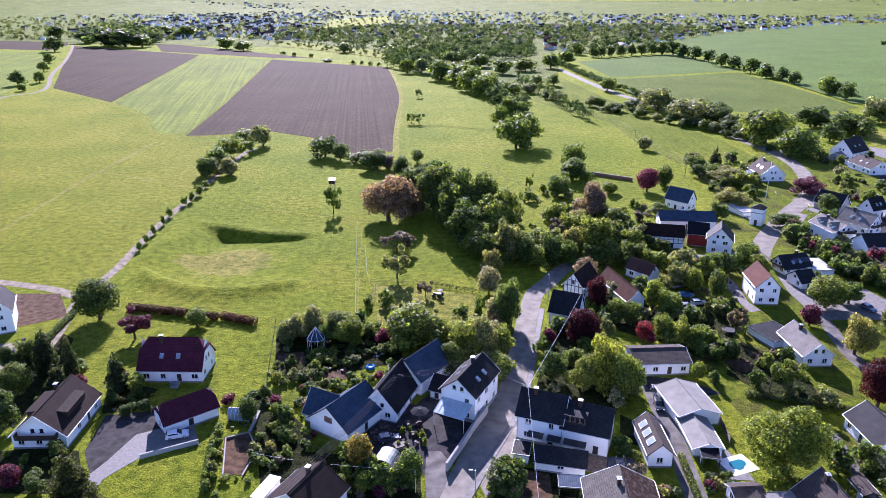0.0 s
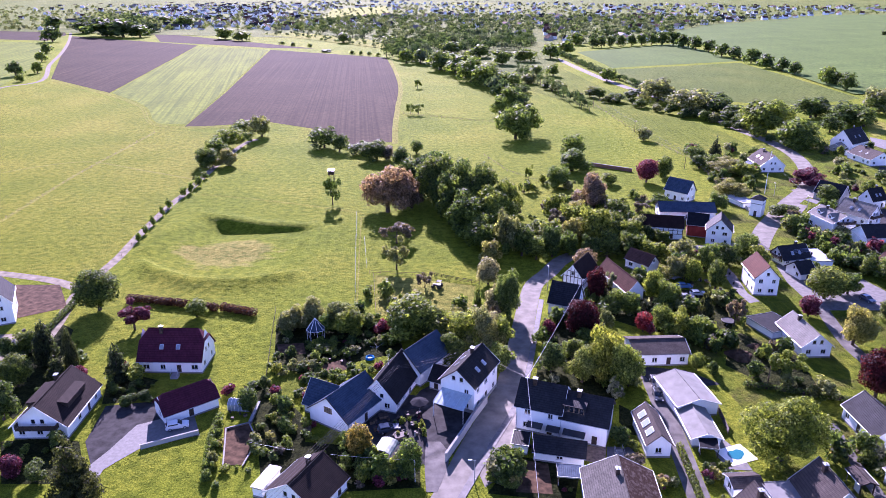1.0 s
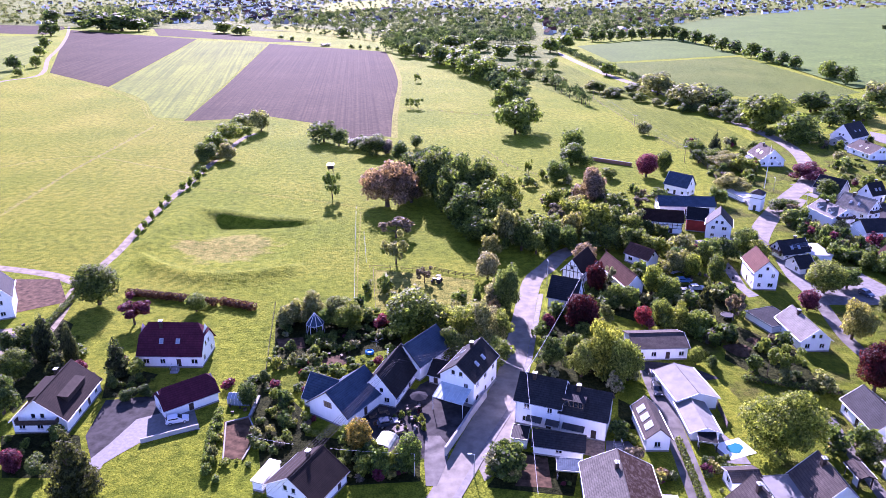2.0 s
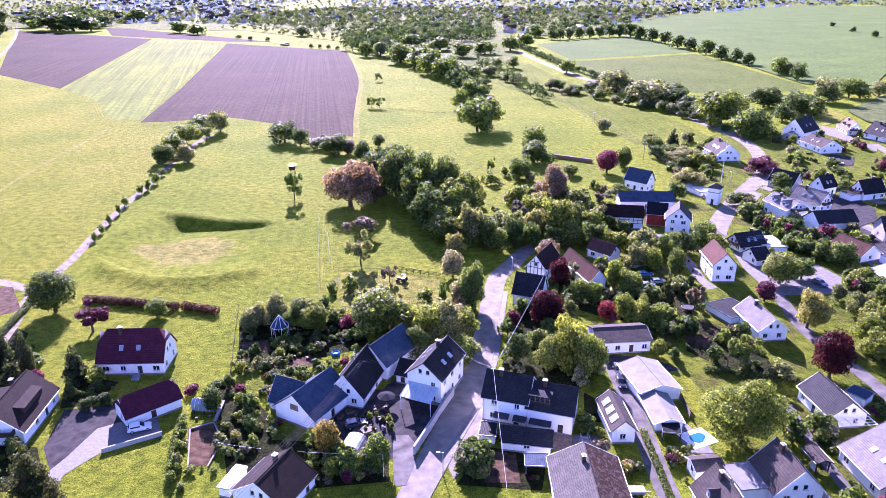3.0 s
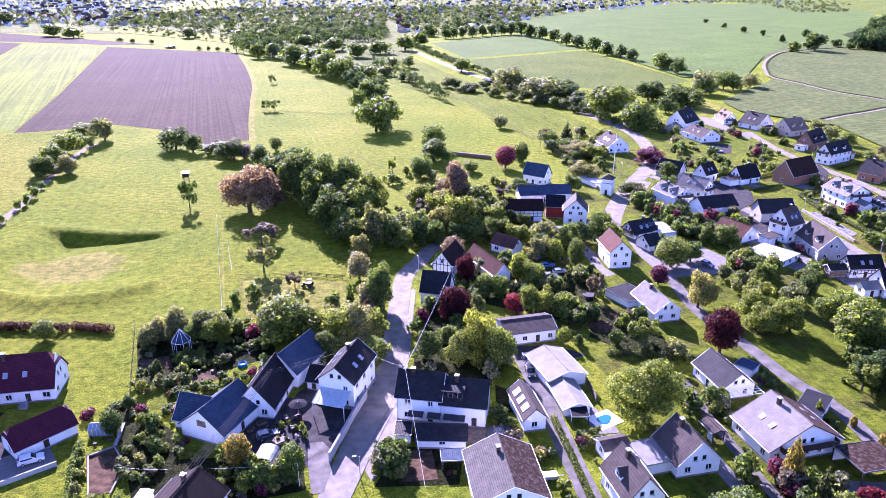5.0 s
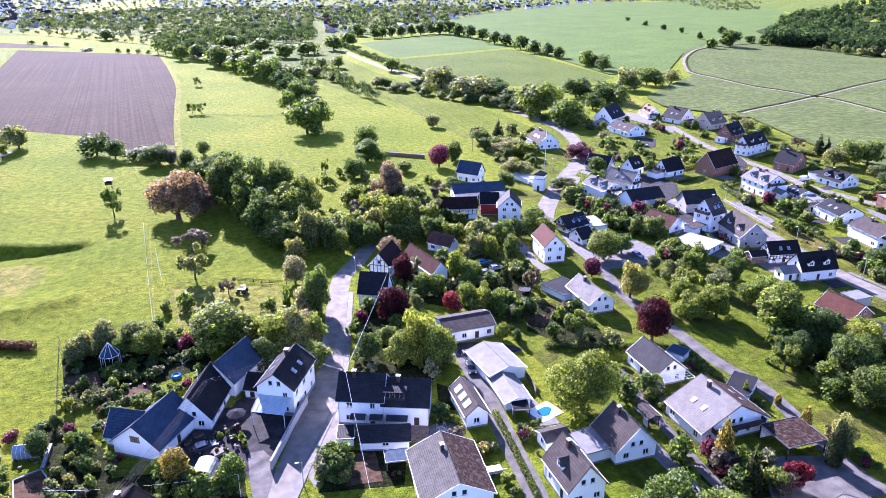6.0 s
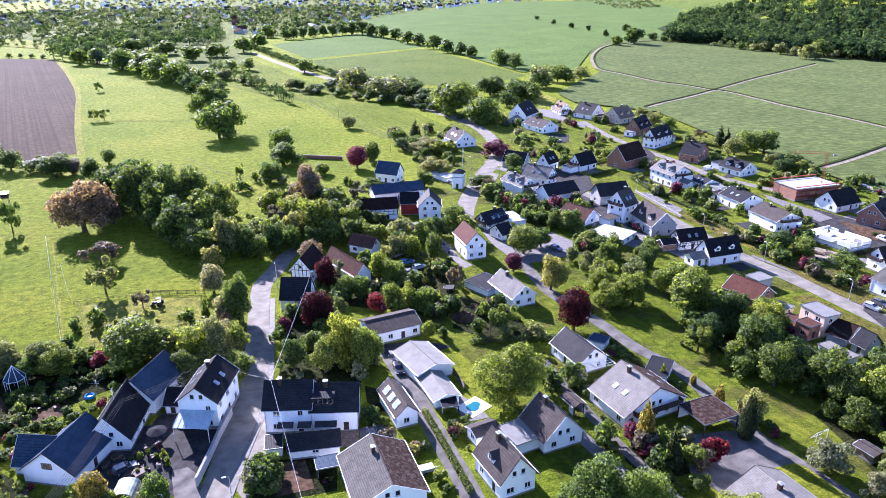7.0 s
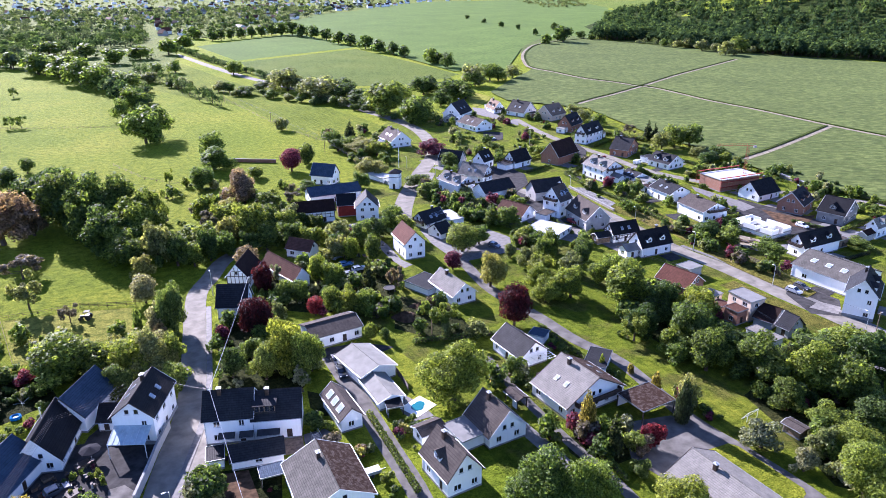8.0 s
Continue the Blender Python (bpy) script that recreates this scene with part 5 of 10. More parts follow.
    if "antenna" in extra:
        bm = bmesh.new()
        add_tube(bm, (-0.1 * a, 0, r), (-0.1 * a, 0, r + 2.6), 0.04, 0.03, 6)
        for z in (1.5, 2.0, 2.4):
            add_tube(bm, (-0.1 * a - 0.6, 0, r + z), (-0.1 * a + 0.6, 0, r + z), 0.025, 0.025, 5)
        part("aerial_mast", bm, M["galv"], h)
    return h


house(-76.9, 119.6, 91, 15.2, 11.1, 2.8, 7.5, roof='brown', label='white gabled house with dark brown roof and timber balcony', extra='dormer chimney balcony')
house(-60.6, 141.0, 179, 14.8, 9.9, 3.0, 8.9, roof='wine', label='white house under a dark red tiled half-hipped roof', extra='skylights chimney hip terrace')
house(-52.1, 122.1, -141, 11.5, 7.0, 2.4, 5.5, roof='wine', label='low white garage with dark red tiled roof', extra='hip')
house(-19.2, 120.7, 57, 12.0, 10.7, 2.8, 7.0, roof='slate', label='barn with blue slate roof and plastered gable', extra='loft ')
house(-23.7, 122.6, -28, 7.2, 7.0, 2.1, 6.3, roof='slate', label='lean-to barn wing with blue slate roof', extra='')
house(-11.0, 127.8, 71, 13.4, 8.5, 2.4, 7.4, roof='black', label='white farmhouse wing with black slate roof', extra='antenna')
house(-4.8, 137.8, 55, 12.2, 9.0, 3.6, 7.6, roof='slate', label='long farm barn with blue-grey slate roof', extra='loft ')
house(5.7, 127.4, 63, 12.5, 8.4, 6.1, 9.5, roof='black', label='tall white three-storey house with dark slate roof', extra='highplinth chimney skylights')
house(19.8, 117.8, 159, 9.4, 9.0, 5.4, 9.2, roof='anthracite', label='white two-storey half of a pair of houses, anthracite roof', extra='chimney awning2')
house(27.9, 114.7, 159, 9.5, 9.0, 4.6, 8.4, roof='anthracite', label='lower white half of a pair of houses with a wide dormer', extra='chimney boxdormer awning')
house(14.7, 109.7, 167, 3.2, 4.4, 2.0, 2.0, roof='black', label='low white side annex with a dark flat roof', extra='')
house(21.5, 106.9, 167, 9.7, 5.0, 2.1, 4.1, roof='anthracite', label='low white annex with anthracite tiled roof', extra='')
house(29.3, 91.6, 86, 14.1, 12.4, 3.7, 6.8, roof='weathered', label='white house with weathered grey roof, mossy brown on one slope', extra='chimney twotone')
house(39.7, 111.7, 90, 10.8, 5.2, 2.9, 5.2, roof='greybrown', label='small white house with grey-brown roof and skylights', extra='bigsky')
house(49.6, 114.7, 89, 10.7, 6.1, 2.0, 3.2, roof='pale', label='long white garage with light grey sheet roof', extra='')
house(50.6, 125.2, 97, 11.9, 9.2, 2.8, 4.3, roof='pale', label='white workshop with pale grey low-pitched roof', extra='')
house(49.6, 143.6, -177, 13.0, 9.0, 3.2, 4.8, roof='greybrown', label='white bungalow with brown low roof', extra='')
house(32.7, 168.0, 155, 8.1, 8.0, 3.3, 8.1, roof='anthracite', label='white cottage with dark slate roof by the road', extra='')
house(39.5, 185.6, 58, 12.0, 6.6, 4.1, 8.0, roof='darkbrown', label='half-timbered house with dark brown roof', extra='fachwerk')
house(50.7, 182.9, 104, 18.2, 5.6, 2.6, 5.9, roof='rust', label='long old farm building with rust brown tiled roof', extra='')
house(60.6, 197.2, 128, 9.0, 6.0, 2.8, 5.6, roof='rust', label='small old house with rust brown tiled roof', extra='')
house(90.3, 183.0, 85, 11.6, 7.3, 5.2, 8.9, roof='orange', label='white house with orange-red tiled roof', extra='')
house(86.6, 149.3, 92, 12.8, 7.8, 2.9, 6.1, roof='lightgrey', label='white bungalow with pale grey tiled roof', extra='chimney')
house(95.2, 270.2, 133, 10.4, 7.5, 3.8, 8.3, roof='slate', label='white farmhouse with blue-grey slate roof', extra='')
house(90.0, 247.6, 176, 20.5, 9.0, 3.2, 5.8, roof='slate', label='long white farm building with blue-grey roof', extra='loft ')
house(92.7, 221.1, 69, 9.0, 8.7, 5.0, 9.2, roof='black', label='white gabled farmhouse with dark roof', extra='')
house(88.3, 229.6, 161, 7.2, 10.0, 4.3, 7.2, roof='black', label='red-walled barn with black roof', extra='redwall')
house(74.7, 226.7, 168, 14.8, 7.0, 4.2, 7.5, roof='darkbrown', label='half-timbered barn with dark brown roof', extra='fachwerk')
house(151.0, 319.4, 89, 15.8, 11.6, 3.1, 8.0, roof='greybrown', label='white house with grey-brown roof and skylights at the junction', extra='skylights chimney')
house(143.5, 318.0, 89, 6.5, 4.6, 2.4, 3.4, roof='slate', label='small blue-roofed annex of the junction house', extra='')
house(203.5, 355.4, 34, 6.0, 6.4, 2.5, 4.3, roof='flat', wall='grey', label='low garage built on to a village house', extra='')
house(212.8, 361.8, 34, 17.1, 12.1, 4.0, 10.4, roof='anthracite', label='white house with dark grey roof', extra=' chimney skylights')
house(205.8, 343.5, 95, 5.6, 7.0, 2.4, 2.4, roof='lightgrey', wall='white', label='low garage built on to a village house', extra='')
house(206.7, 332.0, 95, 17.8, 11.9, 3.1, 6.5, roof='greybrown', label='white house with grey-brown roof', extra=' chimney skylights')
house(246.5, 378.5, 79, 5.3, 5.4, 2.7, 2.7, roof='flat', wall='grey', label='low garage built on to a village house', extra='')
house(244.7, 369.2, 79, 13.9, 8.2, 2.4, 7.3, roof='tan', label='pale house with sandy tan roof', extra=' chimney gablets balcony solar')
house(255.4, 343.9, 107, 4.1, 7.5, 2.4, 2.4, roof='greybrown', wall='wood', label='low garage built on to a village house', extra='')
house(252.8, 352.4, 107, 13.9, 13.5, 2.7, 8.6, roof='anthracite', label='beige house with anthracite roof', extra=' chimney skylights solar')
house(261.2, 333.9, 16, 14.6, 12.2, 3.3, 8.8, roof='tan', label='peach house with sandy roof', wall='peach', extra=' chimney gablets')
house(242.3, 299.3, 25, 4.8, 4.9, 2.6, 2.6, roof='flat', wall='white', label='low garage built on to a village house', extra='')
house(250.9, 303.2, 25, 14.5, 9.0, 3.7, 9.1, roof='anthracite', label='dark brick house with black roof', wall='brick', extra=' chimney gablets')
house(251.7, 279.8, 20, 5.9, 4.7, 2.6, 2.6, roof='anthracite', wall='white', label='low garage built on to a village house', extra='')
house(241.0, 275.8, 20, 17.3, 7.5, 5.2, 9.7, roof='anthracite', label='white gabled house with dark roof', extra=' chimney gablets balcony')
house(202.9, 251.1, 18, 17.0, 10.2, 3.9, 10.0, roof='darkbrown', label='brown brick barn with dark roof', wall='brick', extra='')
house(238.5, 246.8, 116, 9.4, 15.1, 3.5, 8.0, roof='anthracite', label='brick house with dark hipped roof', wall='brick', extra=' chimney')
house(201.5, 210.5, 90, 5.1, 4.0, 2.7, 3.9, roof='flat', wall='white', label='low garage built on to a village house', extra='')
house(201.6, 220.0, 90, 14.2, 11.7, 5.1, 8.6, roof='lightgrey', label='large white house with pale grey roof', extra='balcony chimney gablets')
house(237.5, 228.7, 95, 6.4, 6.1, 2.7, 2.7, roof='anthracite', wall='white', label='low garage built on to a village house', extra='')
house(238.3, 219.7, 95, 12.1, 11.0, 2.8, 6.1, roof='anthracite', label='white house with steep dark roof and dormer', extra=' chimney gablets solar')
house(209.2, 202.2, 83, 6.2, 5.3, 2.4, 2.4, roof='flat', wall='grey', label='low garage built on to a village house', extra='')
house(210.1, 209.8, 83, 9.7, 8.1, 2.4, 4.1, roof='anthracite', label='white cottage with dark grey roof', extra=' chimney skylights')
house(204.5, 193.1, 85, 6.3, 8.1, 2.6, 2.6, roof='darkbrown', wall='white', label='low garage built on to a village house', extra='')
house(203.8, 184.2, 85, 12.0, 11.0, 3.8, 6.4, roof='anthracite', label='white house with anthracite roof', extra=' chimney skylights')
house(199.1, 171.7, 83, 4.2, 4.8, 2.6, 2.6, roof='anthracite', wall='white', label='low garage built on to a village house', extra='')
house(198.0, 163.0, 83, 13.8, 11.5, 4.1, 6.7, roof='greybrown', label='white house with broad grey roof', extra='balcony chimney solar')
house(238.1, 184.7, -6, 20.5, 12.0, 4.8, 4.8, roof='flatwhite', label='unfinished brick building with flat roof', wall='brick', extra='scaffold')
house(235.2, 168.1, 2, 13.2, 9.9, 2.7, 7.2, roof='black', label='white new house with black roof', extra=' chimney')
house(233.4, 151.2, 19, 12.6, 9.6, 3.6, 8.0, roof='anthracite', label='brown brick house with dark roof', wall='brick', extra=' chimney gablets')
house(236.5, 136.8, 103, 9.6, 13.4, 3.7, 8.2, roof='black', label='dark grey house with anthracite roof', wall='plinth', extra='gablets')
house(203.2, 142.1, 3, 10.7, 15.3, 1.5, 1.5, roof='flat', label='unfinished white house shell without a roof', extra='shell')
house(212.3, 121.0, -2, 5.5, 4.6, 2.7, 2.7, roof='greybrown', wall='wood', label='low garage built on to a village house', extra='')
house(201.0, 121.4, -2, 17.4, 6.6, 3.7, 7.6, roof='black', label='white chalet house with black roof', extra='balcony gablets')
house(186.3, 104.6, 92, 17.4, 16.4, 4.0, 6.8, roof='weathered', label='long barn with grey roof, skylights and solar panels', extra='solar bigsky')
house(180.9, 92.9, 26, 4.1, 5.8, 2.7, 2.7, roof='darkbrown', wall='wood', label='low garage built on to a village house', extra='')
house(173.9, 89.5, 26, 12.0, 7.9, 6.5, 10.7, roof='anthracite', label='tall white gabled house with dark roof', extra='highplinth chimney gablets')
house(225.4, 119.6, 4, 5.6, 3.7, 2.5, 3.6, roof='darkbrown', wall='grey', label='low garage built on to a village house', extra='')
house(235.0, 120.2, 4, 14.0, 4.5, 3.9, 6.6, roof='lightgrey', label='white house with grey roof', extra=' chimney gablets')
house(136.6, 233.0, 99, 13.8, 9.4, 4.6, 7.4, roof='lightgrey', label='white house with pale roof and terrace', extra='balcony chimney gablets')
house(145.0, 218.4, -176, 14.7, 9.0, 3.9, 7.1, roof='anthracite', label='white barn with dark roof', extra='')
house(162.5, 209.0, -5, 13.3, 8.3, 3.6, 7.6, roof='anthracite', label='grey plastered barn with dark roof', wall='grey', extra='')
house(147.0, 187.8, 17, 6.4, 4.6, 2.6, 2.6, roof='greybrown', wall='white', label='low garage built on to a village house', extra='')
house(153.5, 189.9, 17, 7.8, 8.1, 6.3, 11.0, roof='greybrown', label='tall white house with balcony', extra='balcony chimney skylights solar')
house(157.2, 177.3, 79, 15.0, 9.8, 3.6, 8.3, roof='greybrown', label='brown-grey house with grey-brown roof', wall='grey', extra=' gablets')
house(148.9, 160.6, -8, 5.4, 4.2, 2.4, 3.6, roof='anthracite', wall='wood', label='low garage built on to a village house', extra='')
house(156.4, 159.4, -8, 10.3, 6.2, 3.1, 6.3, roof='black', label='half-timbered white house with black roof', extra='fachwerk skylights')
house(148.1, 147.2, -4, 5.1, 4.9, 2.7, 4.1, roof='flat', wall='white', label='low garage built on to a village house', extra='')
house(156.4, 146.6, -4, 12.1, 7.3, 3.3, 7.7, roof='black', label='white house with steep black roof', extra=' chimney gablets')
house(138.5, 175.1, 26, 11.4, 12.0, 2.3, 2.3, roof='flatwhite', label='low building with bright flat roof', extra='')
house(139.4, 195.4, 108, 12.0, 9.4, 2.0, 5.4, roof='rust', label='rusty low shed row', extra='')
house(108.4, 203.3, 15, 10.3, 7.6, 2.0, 5.5, roof='anthracite', label='white cottage with dark grey roof by the lane', extra=' chimney skylights balcony solar')
house(172.8, 251.6, 14, 5.0, 5.7, 2.6, 2.6, roof='anthracite', wall='white', label='low garage built on to a village house', extra='')
house(180.6, 253.5, 14, 11.3, 7.8, 2.8, 7.5, roof='black', label='white house with black roof', extra=' chimney balcony')
house(166.4, 259.9, 23, 8.2, 7.1, 3.3, 7.6, roof='black', label='white house with black gabled roof', extra=' chimney skylights')
house(155.0, 268.1, 124, 11.0, 8.0, 2.8, 7.3, roof='anthracite', label='stone barn with dark roof', wall='grey', extra='')
house(151.6, 242.6, 118, 12.5, 8.6, 3.1, 7.4, roof='lightgrey', label='white house with pale roof', extra=' chimney skylights balcony')
house(84.0, 114.1, 92, 11.1, 8.4, 2.9, 6.1, roof='anthracite', label='white house with anthracite roof and glazed porch', extra='')
house(84.9, 94.6, 92, 11.6, 16.1, 2.9, 7.5, roof='lightgrey', label='white chalet house with pale grey tiled roof', extra='chimney skylights balcony twotone')
house(93.8, 84.3, 0, 8.6, 7.4, 2.8, 2.8, roof='mossbrown', label='open carport with a flat weathered brown roof', extra='open')
house(63.5, 93.0, 91, 9.1, 9.1, 2.5, 7.2, roof='greybrown', label='white house with grey-brown tiled roof', extra='chimney')
house(56.9, 93.5, 94, 6.6, 5.4, 2.5, 2.5, roof='flat', label='white garage with grey flat roof', extra='')
house(49.6, 85.7, 92, 9.6, 7.6, 3.5, 8.0, roof='greybrown', label='white house with weathered grey-brown roof', extra='chimney gablets')
house(86.2, 57.3, 90, 17.4, 12.2, 2.6, 5.6, roof='lightgrey', label='house with weathered grey slate roof', extra='chimney')
house(142.3, 121.2, 99, 10.4, 8.6, 3.6, 6.6, roof='orange', label='brick house with orange-red tiled roof', wall='brick', extra='')
house(138.2, 121.9, 97, 4.8, 3.0, 2.3, 2.5, roof='flatwhite', label='pale glazed terrace roof beside a brick house', extra='open')
house(153.8, 128.3, 2, 5.8, 4.8, 2.6, 2.6, roof='flat', label='flat-roofed grey garage beside the main road', wall='grey', extra='')
house(-114.1, 165.0, 117, 12.0, 5.7, 5.7, 9.1, roof='anthracite', label='white house at the edge of the village', extra='')
house(-23.0, 96.5, 63, 9.7, 11.0, 2.4, 5.9, roof='brown', label='house with dark brown tiled roof', extra='chimney')
house(115.8, 203.4, -1, 7.6, 10.6, 2.0, 2.0, roof='flatwhite', label='shed with a bright sheet metal roof', extra='')
house(106.2, 191.4, 13, 5.7, 7.3, 2.2, 4.9, roof='anthracite', label='small white gabled house with dark roof', extra='')
house(82.9, 157.4, 19, 8.4, 9.3, 2.0, 2.0, roof='anthracite', label='low garage with a flat dark grey roof', extra='')
house(117.1, 263.7, 14, 6.0, 11.8, 2.0, 2.0, roof='flatwhite', label='low pale shed row beside the tower', extra='')
house(-30.4, 98.7, 71, 6.0, 2.2, 2.0, 2.0, roof='flatwhite', label='shed with pale corrugated flat roof', extra='')
house(49.4, 108.7, 77, 4.5, 3.4, 2.0, 2.0, roof='black', label='dark garden awning on timber posts', extra='open')
house(22.2, 100.3, 83, 3.5, 4.3, 2.0, 2.0, roof='slate', label='small dark lean-to on timber posts', extra='open')
house(72.2, 98.5, 92, 4.6, 3.2, 2.3, 2.9, roof='greybrown', label='open timber shelter with brown roof', extra='open')
house(112.6, 64.2, 92, 4.2, 3.2, 2.0, 2.4, roof='greybrown', wall='wood', label='small garden shed with brown felt roof', extra='')
house(51.4, 97.4, 4, 5.6, 4.2, 2.4, 3.2, roof='greybrown', label='low annex with grey-brown roof', extra='')
house(96.5, 101.8, 38, 8.4, 5.0, 2.1, 2.1, roof='anthracite', label='garage with a flat dark grey roof', extra='')
house(92.2, 117.8, 33, 4.0, 4.1, 2.0, 2.0, roof='slate', label='garden shed with dark flat roof', extra='')
house(-0.1, 131.6, 154, 4.1, 6.0, 2.2, 4.7, roof='black', label='dark-roofed link building of the farm', extra='')
house(145.9, 102.6, -3, 5.2, 7.4, 5.6, 5.6, roof='flat', label='beige block with flat grey roof and window row', wall='peach', extra='')
house(140.9, 101.4, 1, 4.1, 4.1, 3.7, 3.7, roof='rust', label='red brick terrace block below the road', wall='brick', extra='')
house(143.6, 112.1, 9, 7.1, 4.0, 2.4, 2.4, roof='flat', label='low beige house with grey flat roof', wall='peach', extra='')
house(142.5, 107.5, 13, 4.0, 3.3, 2.0, 2.0, roof='rust', label='small peach extension with rusty red roof', wall='peach', extra='')
house(148.3, 96.9, 105, 5.1, 10.0, 2.2, 4.5, roof='darkbrown', label='brown shed with dark tiled roof', wall='grey', extra='')
house(138.7, 91.2, 1, 3.8, 7.8, 2.0, 2.0, roof='lightgrey', label='low shed with pale grey flat roof', extra='')
house(147.0, 90.5, 91, 4.0, 6.3, 2.4, 5.4, roof='anthracite', label='small stone cottage with dark slate roof', wall='grey', extra='')


# ---- trees and shrubs ----
def leaf_points(blobs, count, size, seed, up=0.35, shell=0.55, loose=0.6):
    """Corners of many small bent leaf clumps scattered through uneven blobs (x, y, z, rx, rz)."""
    rng = np.random.default_rng(seed)
    B = np.array(blobs, float)
    wgt = B[:, 3] ** 2 * B[:, 4]
    pick = rng.choice(len(B), count, p=wgt / wgt.sum())
    d = rng.normal(size=(count, 3))
    d /= np.linalg.norm(d, axis=1)[:, None]
    rad = shell + (1 - shell) * rng.random(count) ** 0.6
    rad *= 1 + 0.16 * np.sin(d[:, 0] * 5 + B[pick, 0] * 40) * np.cos(d[:, 2] * 6 + seed)
    c = B[pick, :3] + d * rad[:, None] * np.stack([B[pick, 3], B[pick, 3], B[pick, 4]], 1)
    n = d + rng.normal(size=(count, 3)) * loose + np.array([0, 0, up])
    n /= np.linalg.norm(n, axis=1)[:, None]
    t = np.cross(n, rng.normal(size=(count, 3)))
    t /= np.linalg.norm(t, axis=1)[:, None]
    b = np.cross(n, t)
    s = size * rng.uniform(0.6, 1.35, count)[:, None]
    k = rng.uniform(0.55, 1.0, count)[:, None]
    v = np.stack([c - t * s, c + t * s * 0.7 - b * s * k, c + t * s * 0.5 + b * s * k + n * s * 0.3], 1).reshape(-1, 3)
    return v


def cards(name, v, materials, index=None):
    """A mesh of loose three-cornered clumps from their corners."""
    n = len(v) // 3
    me = bpy.data.meshes.new(name)
    me.vertices.add(3 * n)
    me.vertices.foreach_set("co", np.ascontiguousarray(v).ravel())
    me.loops.add(3 * n)
    me.loops.foreach_set("vertex_index", np.arange(3 * n))
    me.polygons.add(n)
    me.polygons.foreach_set("loop_start", np.arange(n) * 3)
    for m in materials:
        me.materials.append(m)
    if index is not None:
        me.polygons.foreach_set("material_index", index.astype(np.int32))
    me.update(calc_edges=True)
    return me


def leaf_cloud(name, blobs, count, size, material, seed, up=0.35, shell=0.55):
    return cards(name, leaf_points(blobs, count, size, seed, up, shell), [material])


JOINED = {}


def join_plant(heap, m, shape, size, var, leaf):
    """Adds a far or small plant to a joined mesh: its leaf clumps and two crossed stem blades."""
    blobs, n, s, base, thick, seed = tree_meshes(shape, size, var)
    key = (shape, size, var, "points")
    if key not in PROTO:
        PROTO[key] = leaf_points(blobs, n, s, seed, 0.35, 0.5, 0.4 if size in ("far", "remote") else 0.6)
    mm = np.array(m)
    JOINED.setdefault(heap, []).append((PROTO[key] @ mm[:3, :3].T + mm[:3, 3], leaf))
    t = thick * 1.2
    st = np.array([(-t, 0, -0.02), (t, 0, -0.02), (0, 0, 0.75), (0, -t, -0.02), (0, t, -0.02), (0, 0, 0.75)])
    JOINED[heap].append((st @ mm[:3, :3].T + mm[:3, 3], "bark"))


def finish_joined(heap, label, category):
    items = JOINED.get(heap, [])
    keys = sorted({k for _, k in items})
    mats = [M["bark"] if k == "bark" else M["leaf_" + k] for k in keys]
    idx = np.concatenate([np.full(len(v) // 3, keys.index(k)) for v, k in items])
    tagged(new(heap, cards(heap, np.concatenate([v for v, _ in items]), mats, idx)), label, category, kind="stuff")


def trunk_mesh(seed, spread, top, thick, limbs=7):
    rnd = random.Random(seed)
    bm = bmesh.new()
    p = Vector((0, 0, -0.02))
    q = Vector((rnd.uniform(-0.02, 0.02), rnd.uniform(-0.02, 0.02), top * 0.45))
    add_tube(bm, p, q, thick * 1.3, thick * 0.85, 8)
    z = Vector((q.x + rnd.uniform(-0.03, 0.03), q.y, top * 0.9))
    add_tube(bm, q, z, thick * 0.8, thick * 0.2, 6)
    for i in range(limbs):
        a = i * 2.4 + rnd.random()
        h0 = top * rnd.uniform(0.3, 0.7)
        s = spread * rnd.uniform(0.5, 0.85)
        e = Vector((math.cos(a) * s, math.sin(a) * s, h0 + top * rnd.uniform(0.12, 0.3)))
        add_tube(bm, (0, 0, h0), e, thick * 0.42, thick * 0.1, 5)
    me = bpy.data.meshes.new("trunk")
    bm.to_mesh(me)
    bm.free()
    me.materials.append(M["bark"])
    return me


SHAPES = {}
COUNT = {"huge": (18800, 0.0175), "big": (9700, 0.0249), "mid": (3850, 0.0371), "small": (640, 0.074), "shrub": (330, 0.1), "far": (1900, 0.044), "remote": (560, 0.08),
         "small_far": (280, 0.108), "shrub_far": (150, 0.15)}


